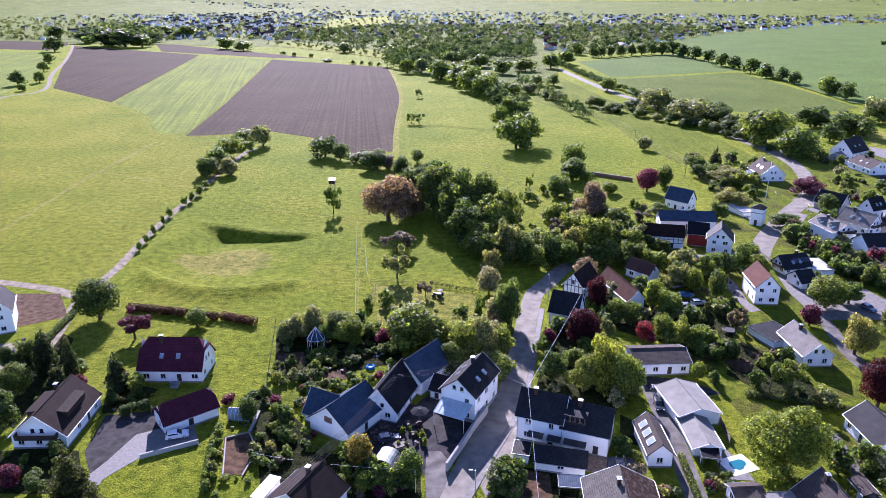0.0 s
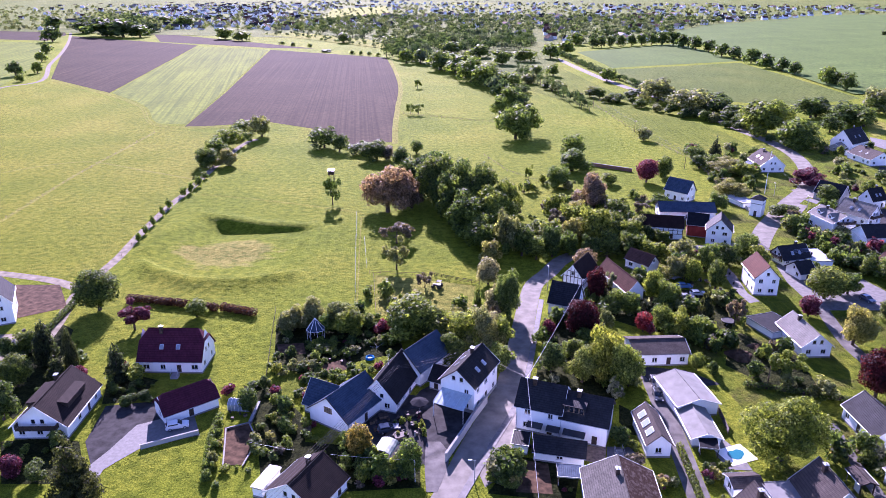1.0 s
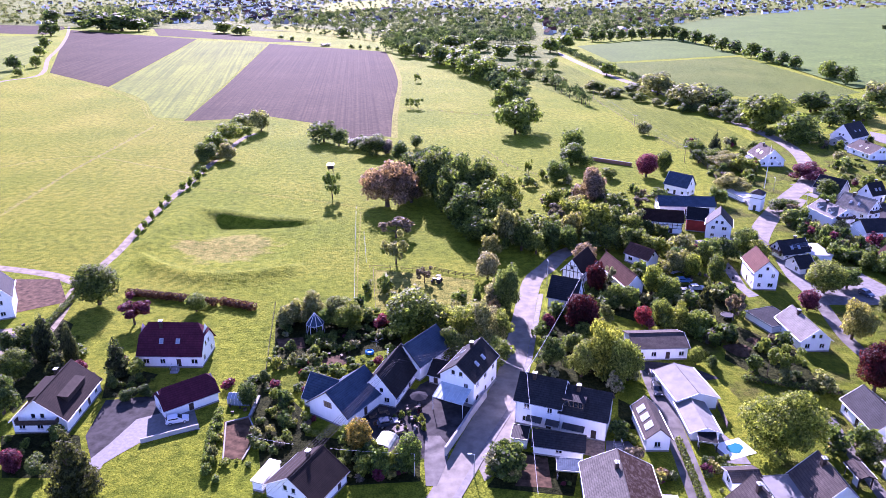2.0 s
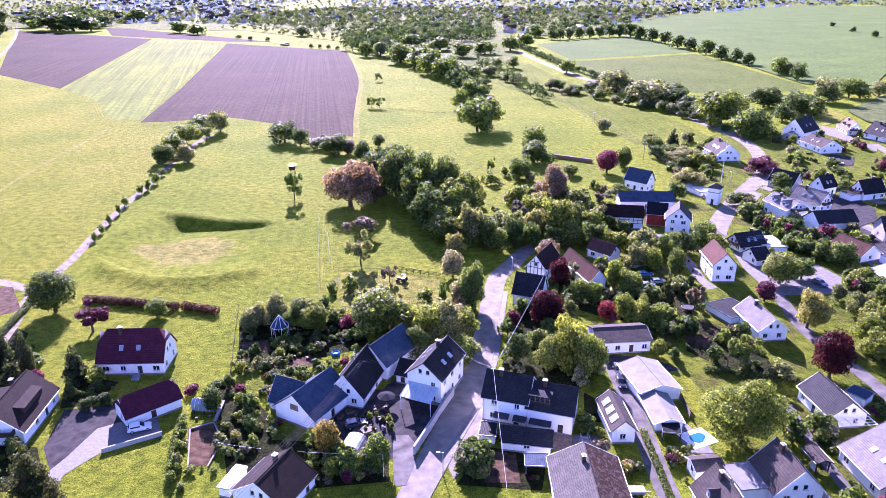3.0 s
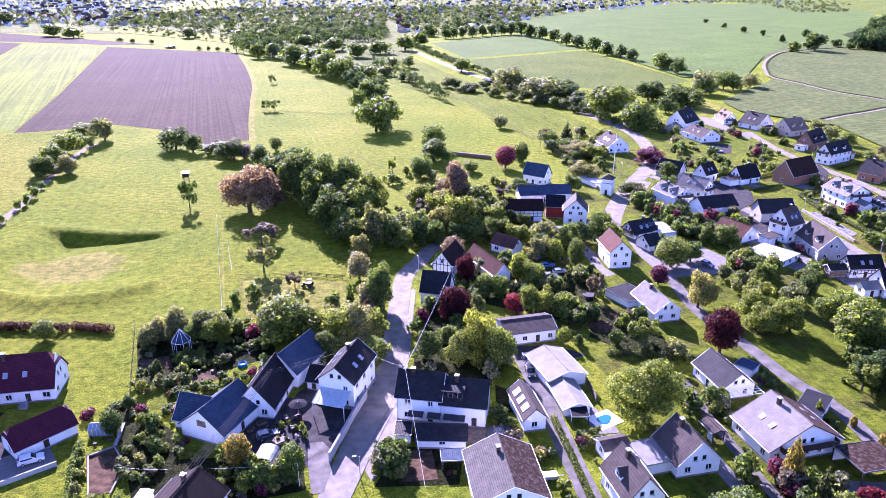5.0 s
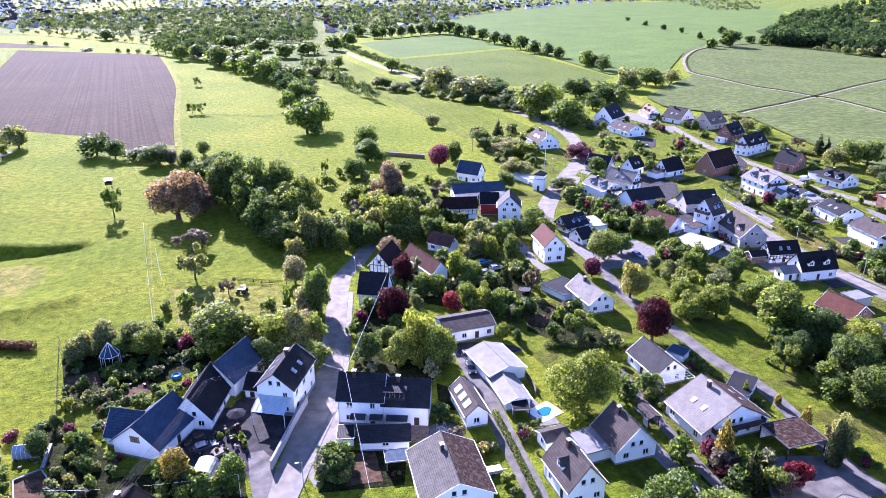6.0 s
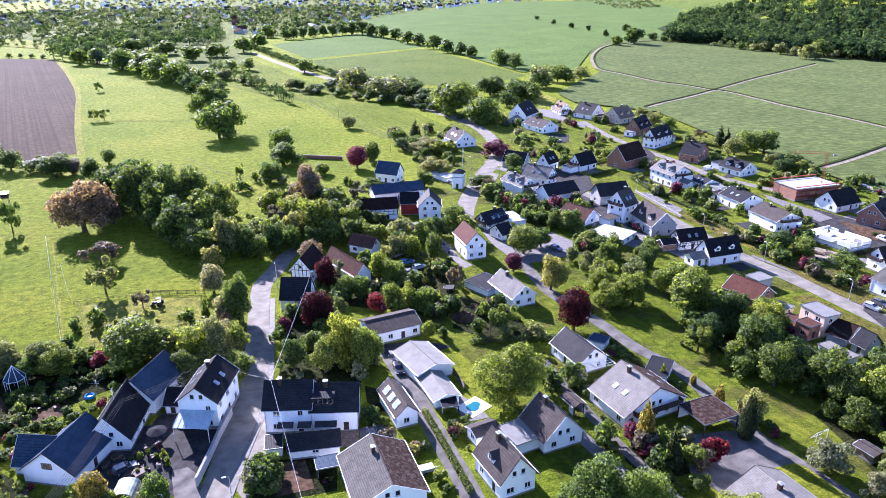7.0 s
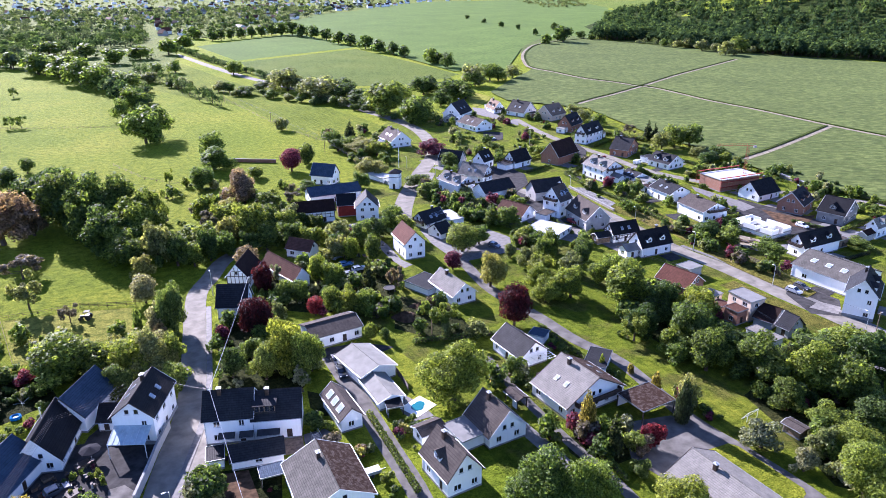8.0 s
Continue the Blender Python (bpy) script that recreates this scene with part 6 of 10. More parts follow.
def tree_meshes(shape, size, var):
    """Unit meshes, one metre tall and one across: broad, round, column, cone, bush or hedge."""
    key = (shape, size, var)
    if key not in SHAPES:
        rnd = random.Random(repr(key))
        n, s = COUNT[size]
        blobs = []
        if shape == "broad":
            base, thick = 0.22, 0.035
            for i in range(15):
                a, r = rnd.uniform(0, 6.28), 0.36 * math.sqrt(rnd.random())
                z = 0.21 + 0.65 * (i + rnd.random()) / 15
                k = rnd.uniform(0.13, 0.21) * (1.15 - 0.4 * abs(z - 0.5))
                r *= 1.15 - 1.2 * max(0, z - 0.45)
                blobs.append((math.cos(a) * r, math.sin(a) * r, z, k, k * rnd.uniform(0.75, 1.1)))
            blobs.append((0, 0, 0.5, 0.3, 0.36))
        elif shape == "round":
            base, thick = 0.2, 0.03
            for i in range(10):
                a, r = rnd.uniform(0, 6.28), 0.24 * math.sqrt(rnd.random())
                blobs.append((math.cos(a) * r, math.sin(a) * r, rnd.uniform(0.3, 0.74), rnd.uniform(0.16, 0.24), rnd.uniform(0.16, 0.24)))
            blobs.append((0, 0, 0.53, 0.4, 0.42))
        elif shape == "airy":
            base, thick = 0.2, 0.025
            n = int(n * 0.6)
            for i in range(18):
                a, r = rnd.uniform(0, 6.28), 0.4 * math.sqrt(rnd.random())
                k = rnd.uniform(0.08, 0.15)
                blobs.append((math.cos(a) * r, math.sin(a) * r, rnd.uniform(0.35, 0.9), k, k))
        elif shape == "column":
            base, thick = 0.06, 0.03
            for i in range(9):
                z = 0.12 + 0.8 * i / 8
                k = 0.42 * math.sin(math.pi * min(0.97, 0.3 + 0.68 * (z))) ** 0.8
                blobs.append((rnd.uniform(-0.05, 0.05), rnd.uniform(-0.05, 0.05), z, max(0.1, k), 0.13))
        elif shape == "cone":
            base, thick = 0.05, 0.025
            for i in range(11):
                z = 0.1 + 0.86 * i / 10
                k = 0.46 * (1 - z) ** 0.85 + 0.025
                for j in range(4 if z < 0.7 else 2):
                    a = rnd.uniform(0, 6.28)
                    blobs.append((math.cos(a) * k * 0.45, math.sin(a) * k * 0.45, z + rnd.uniform(-0.02, 0.02), k * 0.62, 0.055))
        elif shape == "bush":
            base, thick = 0.0, 0.02
            for i in range(9):
                a, r = rnd.uniform(0, 6.28), 0.3 * math.sqrt(rnd.random())
                z = rnd.uniform(0.22, 0.68)
                blobs.append((math.cos(a) * r, math.sin(a) * r, z, rnd.uniform(0.14, 0.24), rnd.uniform(0.16, 0.28)))
        SHAPES[key] = (blobs, n, s, base, thick, rnd.randint(0, 9999))
    return SHAPES[key]


PROTO = {}
DESCR = {"green": "leafy green", "bright": "bright spring-green", "dark": "dense dark green", "willow": "grey-green", "maple": "dark red-leaved",
         "plum": "purple-leaved", "rust": "bronze-leaved", "copper": "pale copper-leaved", "white": "white-blossoming", "yellow": "yellow-green", "conifer": "dark green conifer",
         "thuja": "slender golden-green", "red": "red flowering", "pink": "pink flowering", "beech": "reddish-brown"}
NAMES = {"broad": "broadleaf tree", "round": "round-crowned tree", "airy": "airy young tree", "column": "columnar tree", "cone": "conical tree", "bush": "garden shrub"}
tree_count = 0
MADE = {"shrub": 0, "tree": 0}


def tree(x, y, h, w, leaf="green", shape="broad", size=None, group="", z=None):
    """A tree or shrub of height h and crown width w, standing at x, y."""
    global tree_count
    tree_count += 1
    dist = math.hypot(x, y)
    if size is None:
        size = "remote" if dist > 680 else "far" if dist > 345 else "huge" if w > 8.5 and dist < 135 else ("big" if (w > 7 and dist < 185) or w > 11.5 else "mid" if w > 3.2 else "small")
    if dist > 160 and size in ("small", "shrub"):
        size += "_far"
    var = tree_count % 3
    key = (shape, size, var, leaf)
    if shape == "broad":
        w *= 1.1
    g = float(height(x, y)) if z is None else z
    shrub = shape == "bush"
    m = pose(x, y, g, 0, 0, (tree_count * 67) % 360) @ Matrix.Diagonal((w, w * (0.88 + 0.24 * ((tree_count * 37 % 100) / 100)), h, 1))
    small_one = size in ("small", "shrub", "small_far", "shrub_far") and h < 6
    if dist > 345 or (shrub and (dist > 132 or MADE["shrub"] >= 270)) or (small_one and not shrub and dist > 170) or (not shrub and MADE["tree"] >= 300):
        join_plant("tree_belt" if dist > 345 else "garden_shrubbery", m, shape, size, var, leaf)
        return None
    MADE["shrub" if shrub else "tree"] += 1
    if key in PROTO:
        ob = copy_thing(PROTO[key], Matrix.Identity(4))
        ob.matrix_basis = m
    else:
        blobs, n, s, base, thick, seed = tree_meshes(shape, size, var)
        kind = "shrub" if shape == "bush" else "tree"
        ob = thing(kind, m, f"{DESCR[leaf]} {NAMES[shape]} standing among grass and gardens", kind, "village " + kind + "s")
        if shape != "bush":
            part("trunk", trunk_mesh(seed, 0.4 if shape in ("broad", "round", "airy") else 0.12, 0.85 if shape in ("broad", "round", "airy") else 0.9, thick, 7 if size != "far" else 3), None, ob)
        else:
            part("stem", trunk_mesh(seed, 0.25, 0.5, thick, 5), None, ob)
        part("crown", leaf_cloud("crown", blobs, n, s, M["leaf_" + leaf], seed, 0.35, 0.5), None, ob)
        PROTO[key] = ob
    if group:
        ob["group"] = group
    return ob


def hedge(pts, w, h, leaf="green", label="clipped green garden hedge"):
    """A clipped hedge along a line, one mesh of leaf clumps over a twiggy core."""
    hob = thing("hedge", pose(pts[0][0], pts[0][1], float(height(*pts[0]))), label, "hedge")
    blobs, o = [], Vector(pts[0])
    bm = bmesh.new()
    for a, b in zip(pts, pts[1:]):
        a, b = Vector(a) - o, Vector(b) - o
        n = max(2, int((b - a).length / (w * 0.7)))
        for i in range(n + 1):
            q = a.lerp(b, i / n)
            blobs.append((q.x, q.y, h * 0.52, w * 0.55, h * 0.5))
        add_tube(bm, (a.x, a.y, h * 0.4), (b.x, b.y, h * 0.4), min(w, h) * 0.3, min(w, h) * 0.3, 6)
    length = sum((Vector(b) - Vector(a)).length for a, b in zip(pts, pts[1:]))
    part("core", bm, M["bark"], hob)
    part("foliage", leaf_cloud("foliage", blobs, int(110 * length * (w + h) / 2), 0.19, M["leaf_" + leaf], int(length * 10), 0.3, 0.7), None, hob)
    return hob


tree(-91.3, 168.7, 12.2, 14.5, "dark", "round")
tree(-77.3, 157.3, 8.0, 9.3, "plum", "airy")
tree(-64.1, 164.5, 5.4, 6.6, "green", "round")
tree(-90.2, 140.5, 10.8, 6.2, "conifer", "column")
tree(-83.4, 138.2, 10.2, 3.6, "conifer", "column")
tree(-70.9, 133.4, 9.6, 6.9, "conifer", "cone")
tree(-62.0, 95.3, 13.0, 10.5, "conifer", "cone")
tree(-39.3, 156.4, 6.7, 7.3, "willow", "bush")
tree(-37.2, 156.7, 6.8, 6.4, "willow", "broad")
tree(-32.4, 157.9, 8.3, 7.6, "willow", "broad")
tree(-26.7, 157.9, 7.7, 7.5, "willow", "broad")
tree(-29.1, 154.3, 5.9, 4.8, "green", "broad")
tree(-8.2, 153.1, 11.8, 16.1, "green", "broad")
tree(-22.8, 156.1, 6.9, 8.6, "green", "broad")
tree(4.9, 149.1, 9.5, 11.0, "green", "broad")
tree(10.1, 145.9, 11.2, 8.4, "willow", "broad")
tree(10.8, 145.0, 8.6, 7.5, "willow", "broad")
tree(13.2, 137.5, 7.0, 6.2, "green", "broad")
tree(3.6, 155.7, 7.0, 6.6, "willow", "broad")
tree(-5.0, 183.0, 5.2, 5.0, "rust", "airy")
tree(-20.6, 253.5, 18.0, 18.2, "copper", "broad", "big")
tree(-11.8, 258.3, 13.6, 10.8, "copper", "broad", "big")
tree(-2.0, 259.3, 21.3, 19.3, "dark", "broad")
tree(9.6, 228.0, 15.5, 15.0, "dark", "broad")
tree(20.5, 236.0, 17.0, 14.0, "bright", "broad")
tree(-11.3, 274.5, 15.9, 15.9, "dark", "broad")
tree(4.5, 251.3, 21.0, 15.1, "dark", "broad")
tree(44.2, 228.6, 11.1, 10.8, "green", "broad")
tree(42.0, 246.4, 9.7, 9.4, "green", "broad")
tree(12.5, 221.1, 11.2, 13.1, "green", "broad")
tree(35.4, 214.8, 7.9, 9.3, "willow", "broad")
tree(63.2, 243.2, 7.9, 9.5, "dark", "broad")
tree(49.3, 246.4, 6.9, 9.5, "willow", "broad")
tree(40.2, 228.5, 8.7, 8.9, "rust", "airy")
tree(-32.1, 336.1, 9.9, 14.4, "dark", "broad")
tree(-41.2, 348.7, 6.8, 12.2, "dark", "broad")
tree(-62.0, 362.9, 11.4, 14.6, "dark", "broad")
tree(-52.8, 353.8, 9.4, 9.4, "dark", "broad")
tree(-19.3, 324.0, 9.7, 10.1, "dark", "broad")
tree(-13.2, 348.7, 7.2, 5.8, "dark", "broad")
tree(-27.5, 337.1, 6.8, 9.7, "rust", "broad")
tree(-111.3, 321.3, 9.5, 12.5, "dark", "broad")
tree(-100.7, 324.3, 8.1, 11.7, "willow", "broad")
tree(-114.8, 399.3, 8.0, 13.6, "green", "broad")
tree(-101.2, 390.0, 13.2, 11.9, "willow", "broad")
tree(-112.5, 362.9, 10.3, 12.5, "bright", "broad")
tree(-112.7, 343.8, 9.8, 11.9, "green", "broad")
tree(-103.8, 369.7, 6.8, 7.9, "green", "airy")
tree(-113.8, 384.0, 6.3, 9.9, "green", "broad")
tree(-121.6, 384.0, 4.8, 9.9, "bright", "broad")
tree(-42.9, 262.5, 11.0, 7.2, "green", "airy")
tree(-102.3, 221.2, 3.3, 2.1, "green", "broad")
tree(-102.9, 228.5, 3.4, 2.1, "green", "broad")
tree(-103.7, 237.5, 3.7, 2.4, "green", "broad")
tree(-105.3, 258.1, 4.1, 2.8, "green", "broad")
tree(-105.0, 274.0, 4.1, 2.7, "green", "broad")
tree(-104.1, 279.7, 4.7, 3.0, "green", "broad")
tree(-103.9, 288.3, 4.8, 3.1, "green", "broad")
tree(-105.5, 301.0, 3.4, 3.2, "green", "broad")
tree(-104.3, 248.4, 3.8, 2.3, "green", "broad")
tree(59.8, 315.3, 10.4, 16.3, "green", "broad")
tree(64.7, 339.1, 12.2, 11.4, "green", "broad")
tree(48.1, 286.5, 9.8, 12.5, "green", "broad")
tree(58.6, 259.0, 13.2, 13.7, "copper", "broad", "big")
tree(72.0, 291.8, 5.0, 9.9, "green", "broad")
tree(88.7, 294.9, 11.0, 11.7, "plum", "round")
tree(99.3, 303.5, 9.7, 9.5, "dark", "broad")
tree(37.6, 295.4, 8.1, 4.0, "green", "airy")
tree(44.1, 390.0, 18.7, 20.0, "green", "broad")
tree(45.6, 514.6, 12.3, 16.8, "green", "broad")
tree(36.9, 453.1, 13.7, 11.9, "green", "broad")
tree(-20.3, 580.7, 6.8, 7.6, "green", "airy")
tree(-20.8, 461.4, 7.7, 6.8, "green", "airy")
tree(-15.6, 461.4, 6.9, 7.5, "green", "airy")
tree(110.5, 381.0, 8.7, 9.8, "willow", "bush")
tree(51.9, 656.8, 7.1, 12.3, "willow", "bush")
tree(66.6, 633.2, 4.9, 8.3, "willow", "bush")
tree(73.7, 607.6, 10.4, 17.4, "willow", "bush")
tree(84.4, 574.3, 6.7, 11.3, "dark", "bush")
tree(92.5, 565.0, 9.3, 15.8, "willow", "bush")
tree(102.5, 533.1, 4.6, 7.5, "dark", "bush")
tree(110.6, 533.1, 8.8, 14.6, "willow", "bush")
tree(117.3, 509.5, 6.0, 9.8, "willow", "bush")
tree(124.3, 504.5, 6.0, 10.6, "dark", "bush")
tree(135.8, 502.0, 4.8, 8.0, "dark", "bush")
tree(138.0, 487.7, 7.4, 12.8, "green", "bush")
tree(143.7, 472.0, 6.4, 10.9, "willow", "bush")
tree(149.5, 461.4, 6.6, 11.5, "dark", "bush")
tree(154.1, 449.1, 6.5, 11.2, "dark", "bush")
tree(160.7, 449.1, 5.8, 10.1, "dark", "bush")
tree(165.2, 439.4, 7.1, 12.3, "green", "bush")
tree(169.2, 433.8, 7.0, 12.2, "willow", "bush")
tree(169.7, 415.9, 5.1, 8.8, "dark", "bush")
tree(174.4, 409.1, 5.0, 8.7, "dark", "bush")
tree(177.0, 396.2, 3.2, 6.0, "green", "bush")
tree(178.8, 378.1, 4.4, 7.2, "dark", "bush")
tree(184.2, 371.1, 3.4, 5.8, "dark", "bush")
tree(182.9, 356.3, 3.8, 7.2, "green", "bush")
tree(186.8, 357.6, 6.2, 10.9, "green", "bush")
tree(-75.0, 1026.8, 10.8, 24.9, "green", "broad")
tree(-38.4, 765.4, 15.2, 18.6, "green", "broad")
tree(-23.4, 765.4, 16.2, 19.8, "green", "broad")
tree(-2.2, 704.8, 19.8, 28.5, "green", "broad")
tree(16.4, 669.2, 20.2, 29.8, "green", "broad")
tree(25.1, 622.0, 22.4, 25.3, "green", "broad")
tree(38.2, 593.8, 19.5, 26.6, "green", "broad")
tree(52.7, 571.1, 15.0, 23.3, "green", "broad")
tree(47.5, 490.1, 14.5, 16.1, "green", "broad")
tree(11.0, 877.6, 14.8, 28.4, "green", "broad")
tree(42.6, 824.0, 14.4, 30.0, "green", "broad")
tree(62.8, 754.6, 15.5, 27.6, "green", "broad")
tree(89.5, 782.1, 14.5, 25.5, "green", "broad")
tree(143.3, 622.0, 12.1, 14.5, "green", "broad")
tree(117.1, 527.7, 8.6, 9.7, "dark", "broad")
tree(125.2, 512.0, 6.6, 12.0, "dark", "broad")
tree(156.7, 514.6, 16.8, 22.8, "willow", "broad")
tree(141.5, 527.7, 7.3, 16.0, "dark", "broad")
tree(165.0, 465.6, 16.1, 26.6, "willow", "broad")
tree(178.8, 457.2, 12.5, 22.0, "dark", "broad")
tree(180.7, 433.8, 8.4, 17.3, "dark", "broad")
tree(185.2, 399.3, 19.3, 25.9, "bright", "broad")
tree(187.6, 365.6, 14.5, 22.2, "green", "broad")
tree(241.2, 453.1, 12.6, 19.2, "dark", "broad")
tree(253.1, 441.3, 11.4, 21.6, "dark", "broad")
tree(163.4, 490.1, 8.8, 14.7, "green", "broad")
tree(253.2, 419.4, 12.4, 18.0, "green", "broad")
tree(181.9, 419.4, 7.7, 13.5, "dark", "broad")
tree(287.9, 467.7, 17.3, 20.1, "willow", "broad")
tree(224.1, 402.6, 10.6, 13.6, "dark", "broad")
tree(197.8, 954.9, 13.5, 14.2, "dark", "broad")
tree(208.9, 954.9, 14.9, 14.2, "dark", "broad")
tree(223.5, 963.3, 15.0, 14.4, "dark", "broad")
tree(239.0, 971.9, 15.1, 14.5, "dark", "broad")
tree(254.9, 980.7, 15.3, 14.7, "dark", "broad")
tree(271.0, 989.6, 15.4, 14.9, "dark", "broad")
tree(287.3, 998.6, 15.5, 15.1, "dark", "broad")
tree(301.3, 998.6, 17.4, 20.2, "dark", "broad")
tree(314.1, 989.6, 19.4, 21.8, "dark", "broad")
tree(316.8, 954.9, 17.4, 19.5, "dark", "broad")
tree(322.2, 922.5, 16.9, 18.9, "dark", "broad")
tree(327.9, 892.1, 15.0, 18.4, "dark", "broad")
tree(323.3, 836.8, 15.3, 18.8, "dark", "broad")
tree(327.9, 811.6, 13.6, 19.8, "dark", "broad")
tree(327.9, 765.4, 16.2, 20.2, "dark", "broad")
tree(326.7, 723.9, 14.4, 18.0, "dark", "broad")
tree(329.2, 695.5, 13.4, 16.2, "dark", "broad")
tree(329.5, 669.2, 12.5, 14.5, "dark", "broad")
tree(335.2, 622.0, 13.4, 17.2, "green", "broad")
tree(325.0, 571.1, 14.7, 14.9, "dark", "broad")
tree(333.2, 604.1, 11.0, 11.2, "dark", "broad")
tree(-532.2, 1156.9, 28.8, 61.6, "dark", "broad")
tree(-495.2, 1133.0, 27.4, 59.8, "dark", "broad")
tree(-468.9, 1133.0, 20.3, 39.5, "dark", "broad")
tree(-703.3, 1463.0, 18.3, 52.3, "dark", "broad")
tree(-393.3, 660.9, 13.3, 16.2, "dark", "broad")
tree(-385.0, 682.1, 11.4, 11.4, "green", "broad")
tree(-367.2, 622.0, 6.7, 9.4, "green", "broad")
tree(-560.0, 1046.5, 21.6, 28.7, "dark", "broad")
tree(-682.9, 1292.5, 26.4, 35.3, "dark", "broad")
tree(-479.0, 877.6, 12.3, 16.1, "green", "broad")
tree(-434.7, 782.1, 11.1, 13.0, "green", "broad")
tree(-598.8, 1221.0, 19.9, 43.8, "dark", "broad")
tree(-556.8, 1463.0, 18.4, 50.4, "green", "broad")
tree(-480.7, 1372.6, 22.4, 46.9, "green", "broad")
tree(-327.3, 1099.0, 16.8, 33.3, "green", "broad")
tree(-293.2, 1066.9, 14.3, 26.8, "green", "broad")
tree(-138.8, 1026.8, 13.9, 23.4, "dark", "broad")
tree(-142.0, 892.1, 4.0, 17.5, "dark", "bush")
tree(-220.6, 998.6, 4.7, 8.3, "green", "broad")
tree(-199.7, 971.9, 5.4, 8.0, "green", "broad")
tree(-174.0, 954.9, 5.3, 7.1, "green", "broad")
tree(-107.3, 863.6, 4.9, 6.3, "green", "broad")
tree(-96.4, 856.8, 4.8, 6.3, "green", "broad")
tree(-85.7, 850.0, 4.8, 6.2, "green", "broad")
tree(-75.2, 843.4, 4.1, 6.2, "green", "broad")
tree(121.4, 811.6, 17.0, 23.9, "green", "broad")
tree(145.7, 863.6, 16.7, 25.5, "green", "broad")
tree(183.3, 998.6, 17.2, 24.6, "green", "broad")
tree(86.6, 660.9, 10.2, 16.2, "green", "broad")
tree(102.2, 660.9, 11.4, 14.1, "green", "broad")
tree(-91.8, 131.1, 7.8, 8.1, "dark", "round")
tree(-87.7, 118.7, 8.6, 6.8, "dark", "broad")
tree(-76.1, 101.7, 5.4, 6.1, "plum", "bush")
tree(-71.3, 100.2, 4.2, 5.5, "dark", "bush")
tree(-64.9, 123.6, 3.1, 3.9, "dark", "bush")
tree(-62.0, 125.1, 2.7, 3.9, "dark", "bush")
tree(-69.7, 127.8, 3.4, 3.5, "dark", "bush")
tree(-79.6, 133.4, 4.9, 4.0, "plum", "bush")
tree(-51.7, 125.7, 1.8, 2.3, "dark", "bush")
tree(-97.8, 145.9, 5.6, 6.2, "dark", "broad")
tree(-84.5, 133.4, 6.7, 5.7, "conifer", "cone")
tree(-100.7, 143.2, 5.9, 5.6, "dark", "bush")
tree(-9.3, 116.4, 1.8, 1.1, "dark", "bush")
tree(-8.0, 117.2, 2.1, 1.4, "green", "bush")
tree(-6.6, 117.9, 1.6, 1.2, "dark", "bush")
tree(-5.4, 115.9, 1.7, 1.4, "dark", "bush")
tree(-4.0, 115.3, 2.6, 1.6, "bright", "bush")
tree(-3.5, 113.1, 2.3, 1.3, "green", "bush")
tree(-10.3, 114.9, 1.6, 1.1, "dark", "bush")
tree(-4.7, 118.7, 1.3, 1.0, "plum", "bush")
tree(-7.1, 113.1, 1.3, 1.1, "dark", "bush")
tree(-8.6, 113.1, 1.5, 1.0, "willow", "bush")
tree(-5.8, 102.0, 7.5, 6.1, "green", "round")
tree(-15.2, 106.7, 7.4, 5.9, "thuja", "round")
tree(-13.2, 105.1, 3.9, 3.9, "willow", "bush")
tree(-17.4, 104.0, 3.6, 3.2, "dark", "bush")
tree(-18.1, 100.2, 3.6, 3.6, "green", "bush")
tree(-9.3, 100.5, 3.6, 2.3, "yellow", "bush")
tree(-10.9, 98.8, 2.6, 2.7, "plum", "bush")
tree(-14.1, 99.9, 2.6, 2.1, "willow", "bush")
tree(-19.6, 100.5, 2.4, 2.1, "rust", "bush")
tree(-43.9, 115.9, 2.3, 1.8, "green", "bush")
tree(-43.0, 112.3, 2.9, 2.1, "dark", "bush")
tree(-42.4, 108.8, 3.1, 2.3, "green", "bush")
tree(-41.6, 105.1, 3.2, 2.2, "willow", "bush")
tree(-41.6, 103.2, 2.4, 2.2, "green", "bush")
tree(-41.4, 100.5, 2.6, 2.4, "green", "bush")
tree(-39.4, 121.6, 5.7, 4.9, "dark", "round")
tree(-38.0, 130.0, 3.5, 3.3, "dark", "bush")
tree(128.1, 161.6, 8.2, 6.8, "bright", "broad")
tree(133.9, 151.8, 7.6, 6.2, "dark", "round")
tree(115.0, 147.1, 7.6, 8.0, "bright", "broad")
tree(124.2, 144.1, 7.2, 7.4, "willow", "broad")
tree(106.5, 134.0, 7.6, 7.6, "green", "broad")
tree(127.4, 133.0, 9.6, 9.0, "green", "broad")
tree(126.8, 111.2, 10.4, 9.6, "dark", "broad")
tree(129.8, 103.8, 10.6, 9.4, "bright", "broad")
tree(111.6, 106.2, 7.4, 8.0, "bright", "airy")
tree(131.5, 115.0, 8.0, 7.0, "dark", "broad")
tree(134.5, 109.0, 8.6, 7.4, "green", "broad")
tree(59.5, 205.5, 9, 9, "dark", "broad")
tree(64.5, 200.5, 8, 8.5, "green", "broad")
tree(74.0, 201.0, 8.5, 9, "willow", "broad")
tree(81.0, 198.0, 8, 8, "green", "broad")
tree(88.0, 200.5, 7.5, 8, "dark", "broad")
tree(95.0, 195.5, 8, 7.5, "bright", "broad")
tree(70.5, 194.0, 7, 7, "dark", "broad")
tree(62.0, 217.5, 9, 9, "green", "broad")
tree(66.0, 226.0, 8, 8, "willow", "broad")
tree(57.0, 222.0, 10, 10, "dark", "broad")
tree(85.6, 74.6, 6.2, 5.4, "red", "bush")
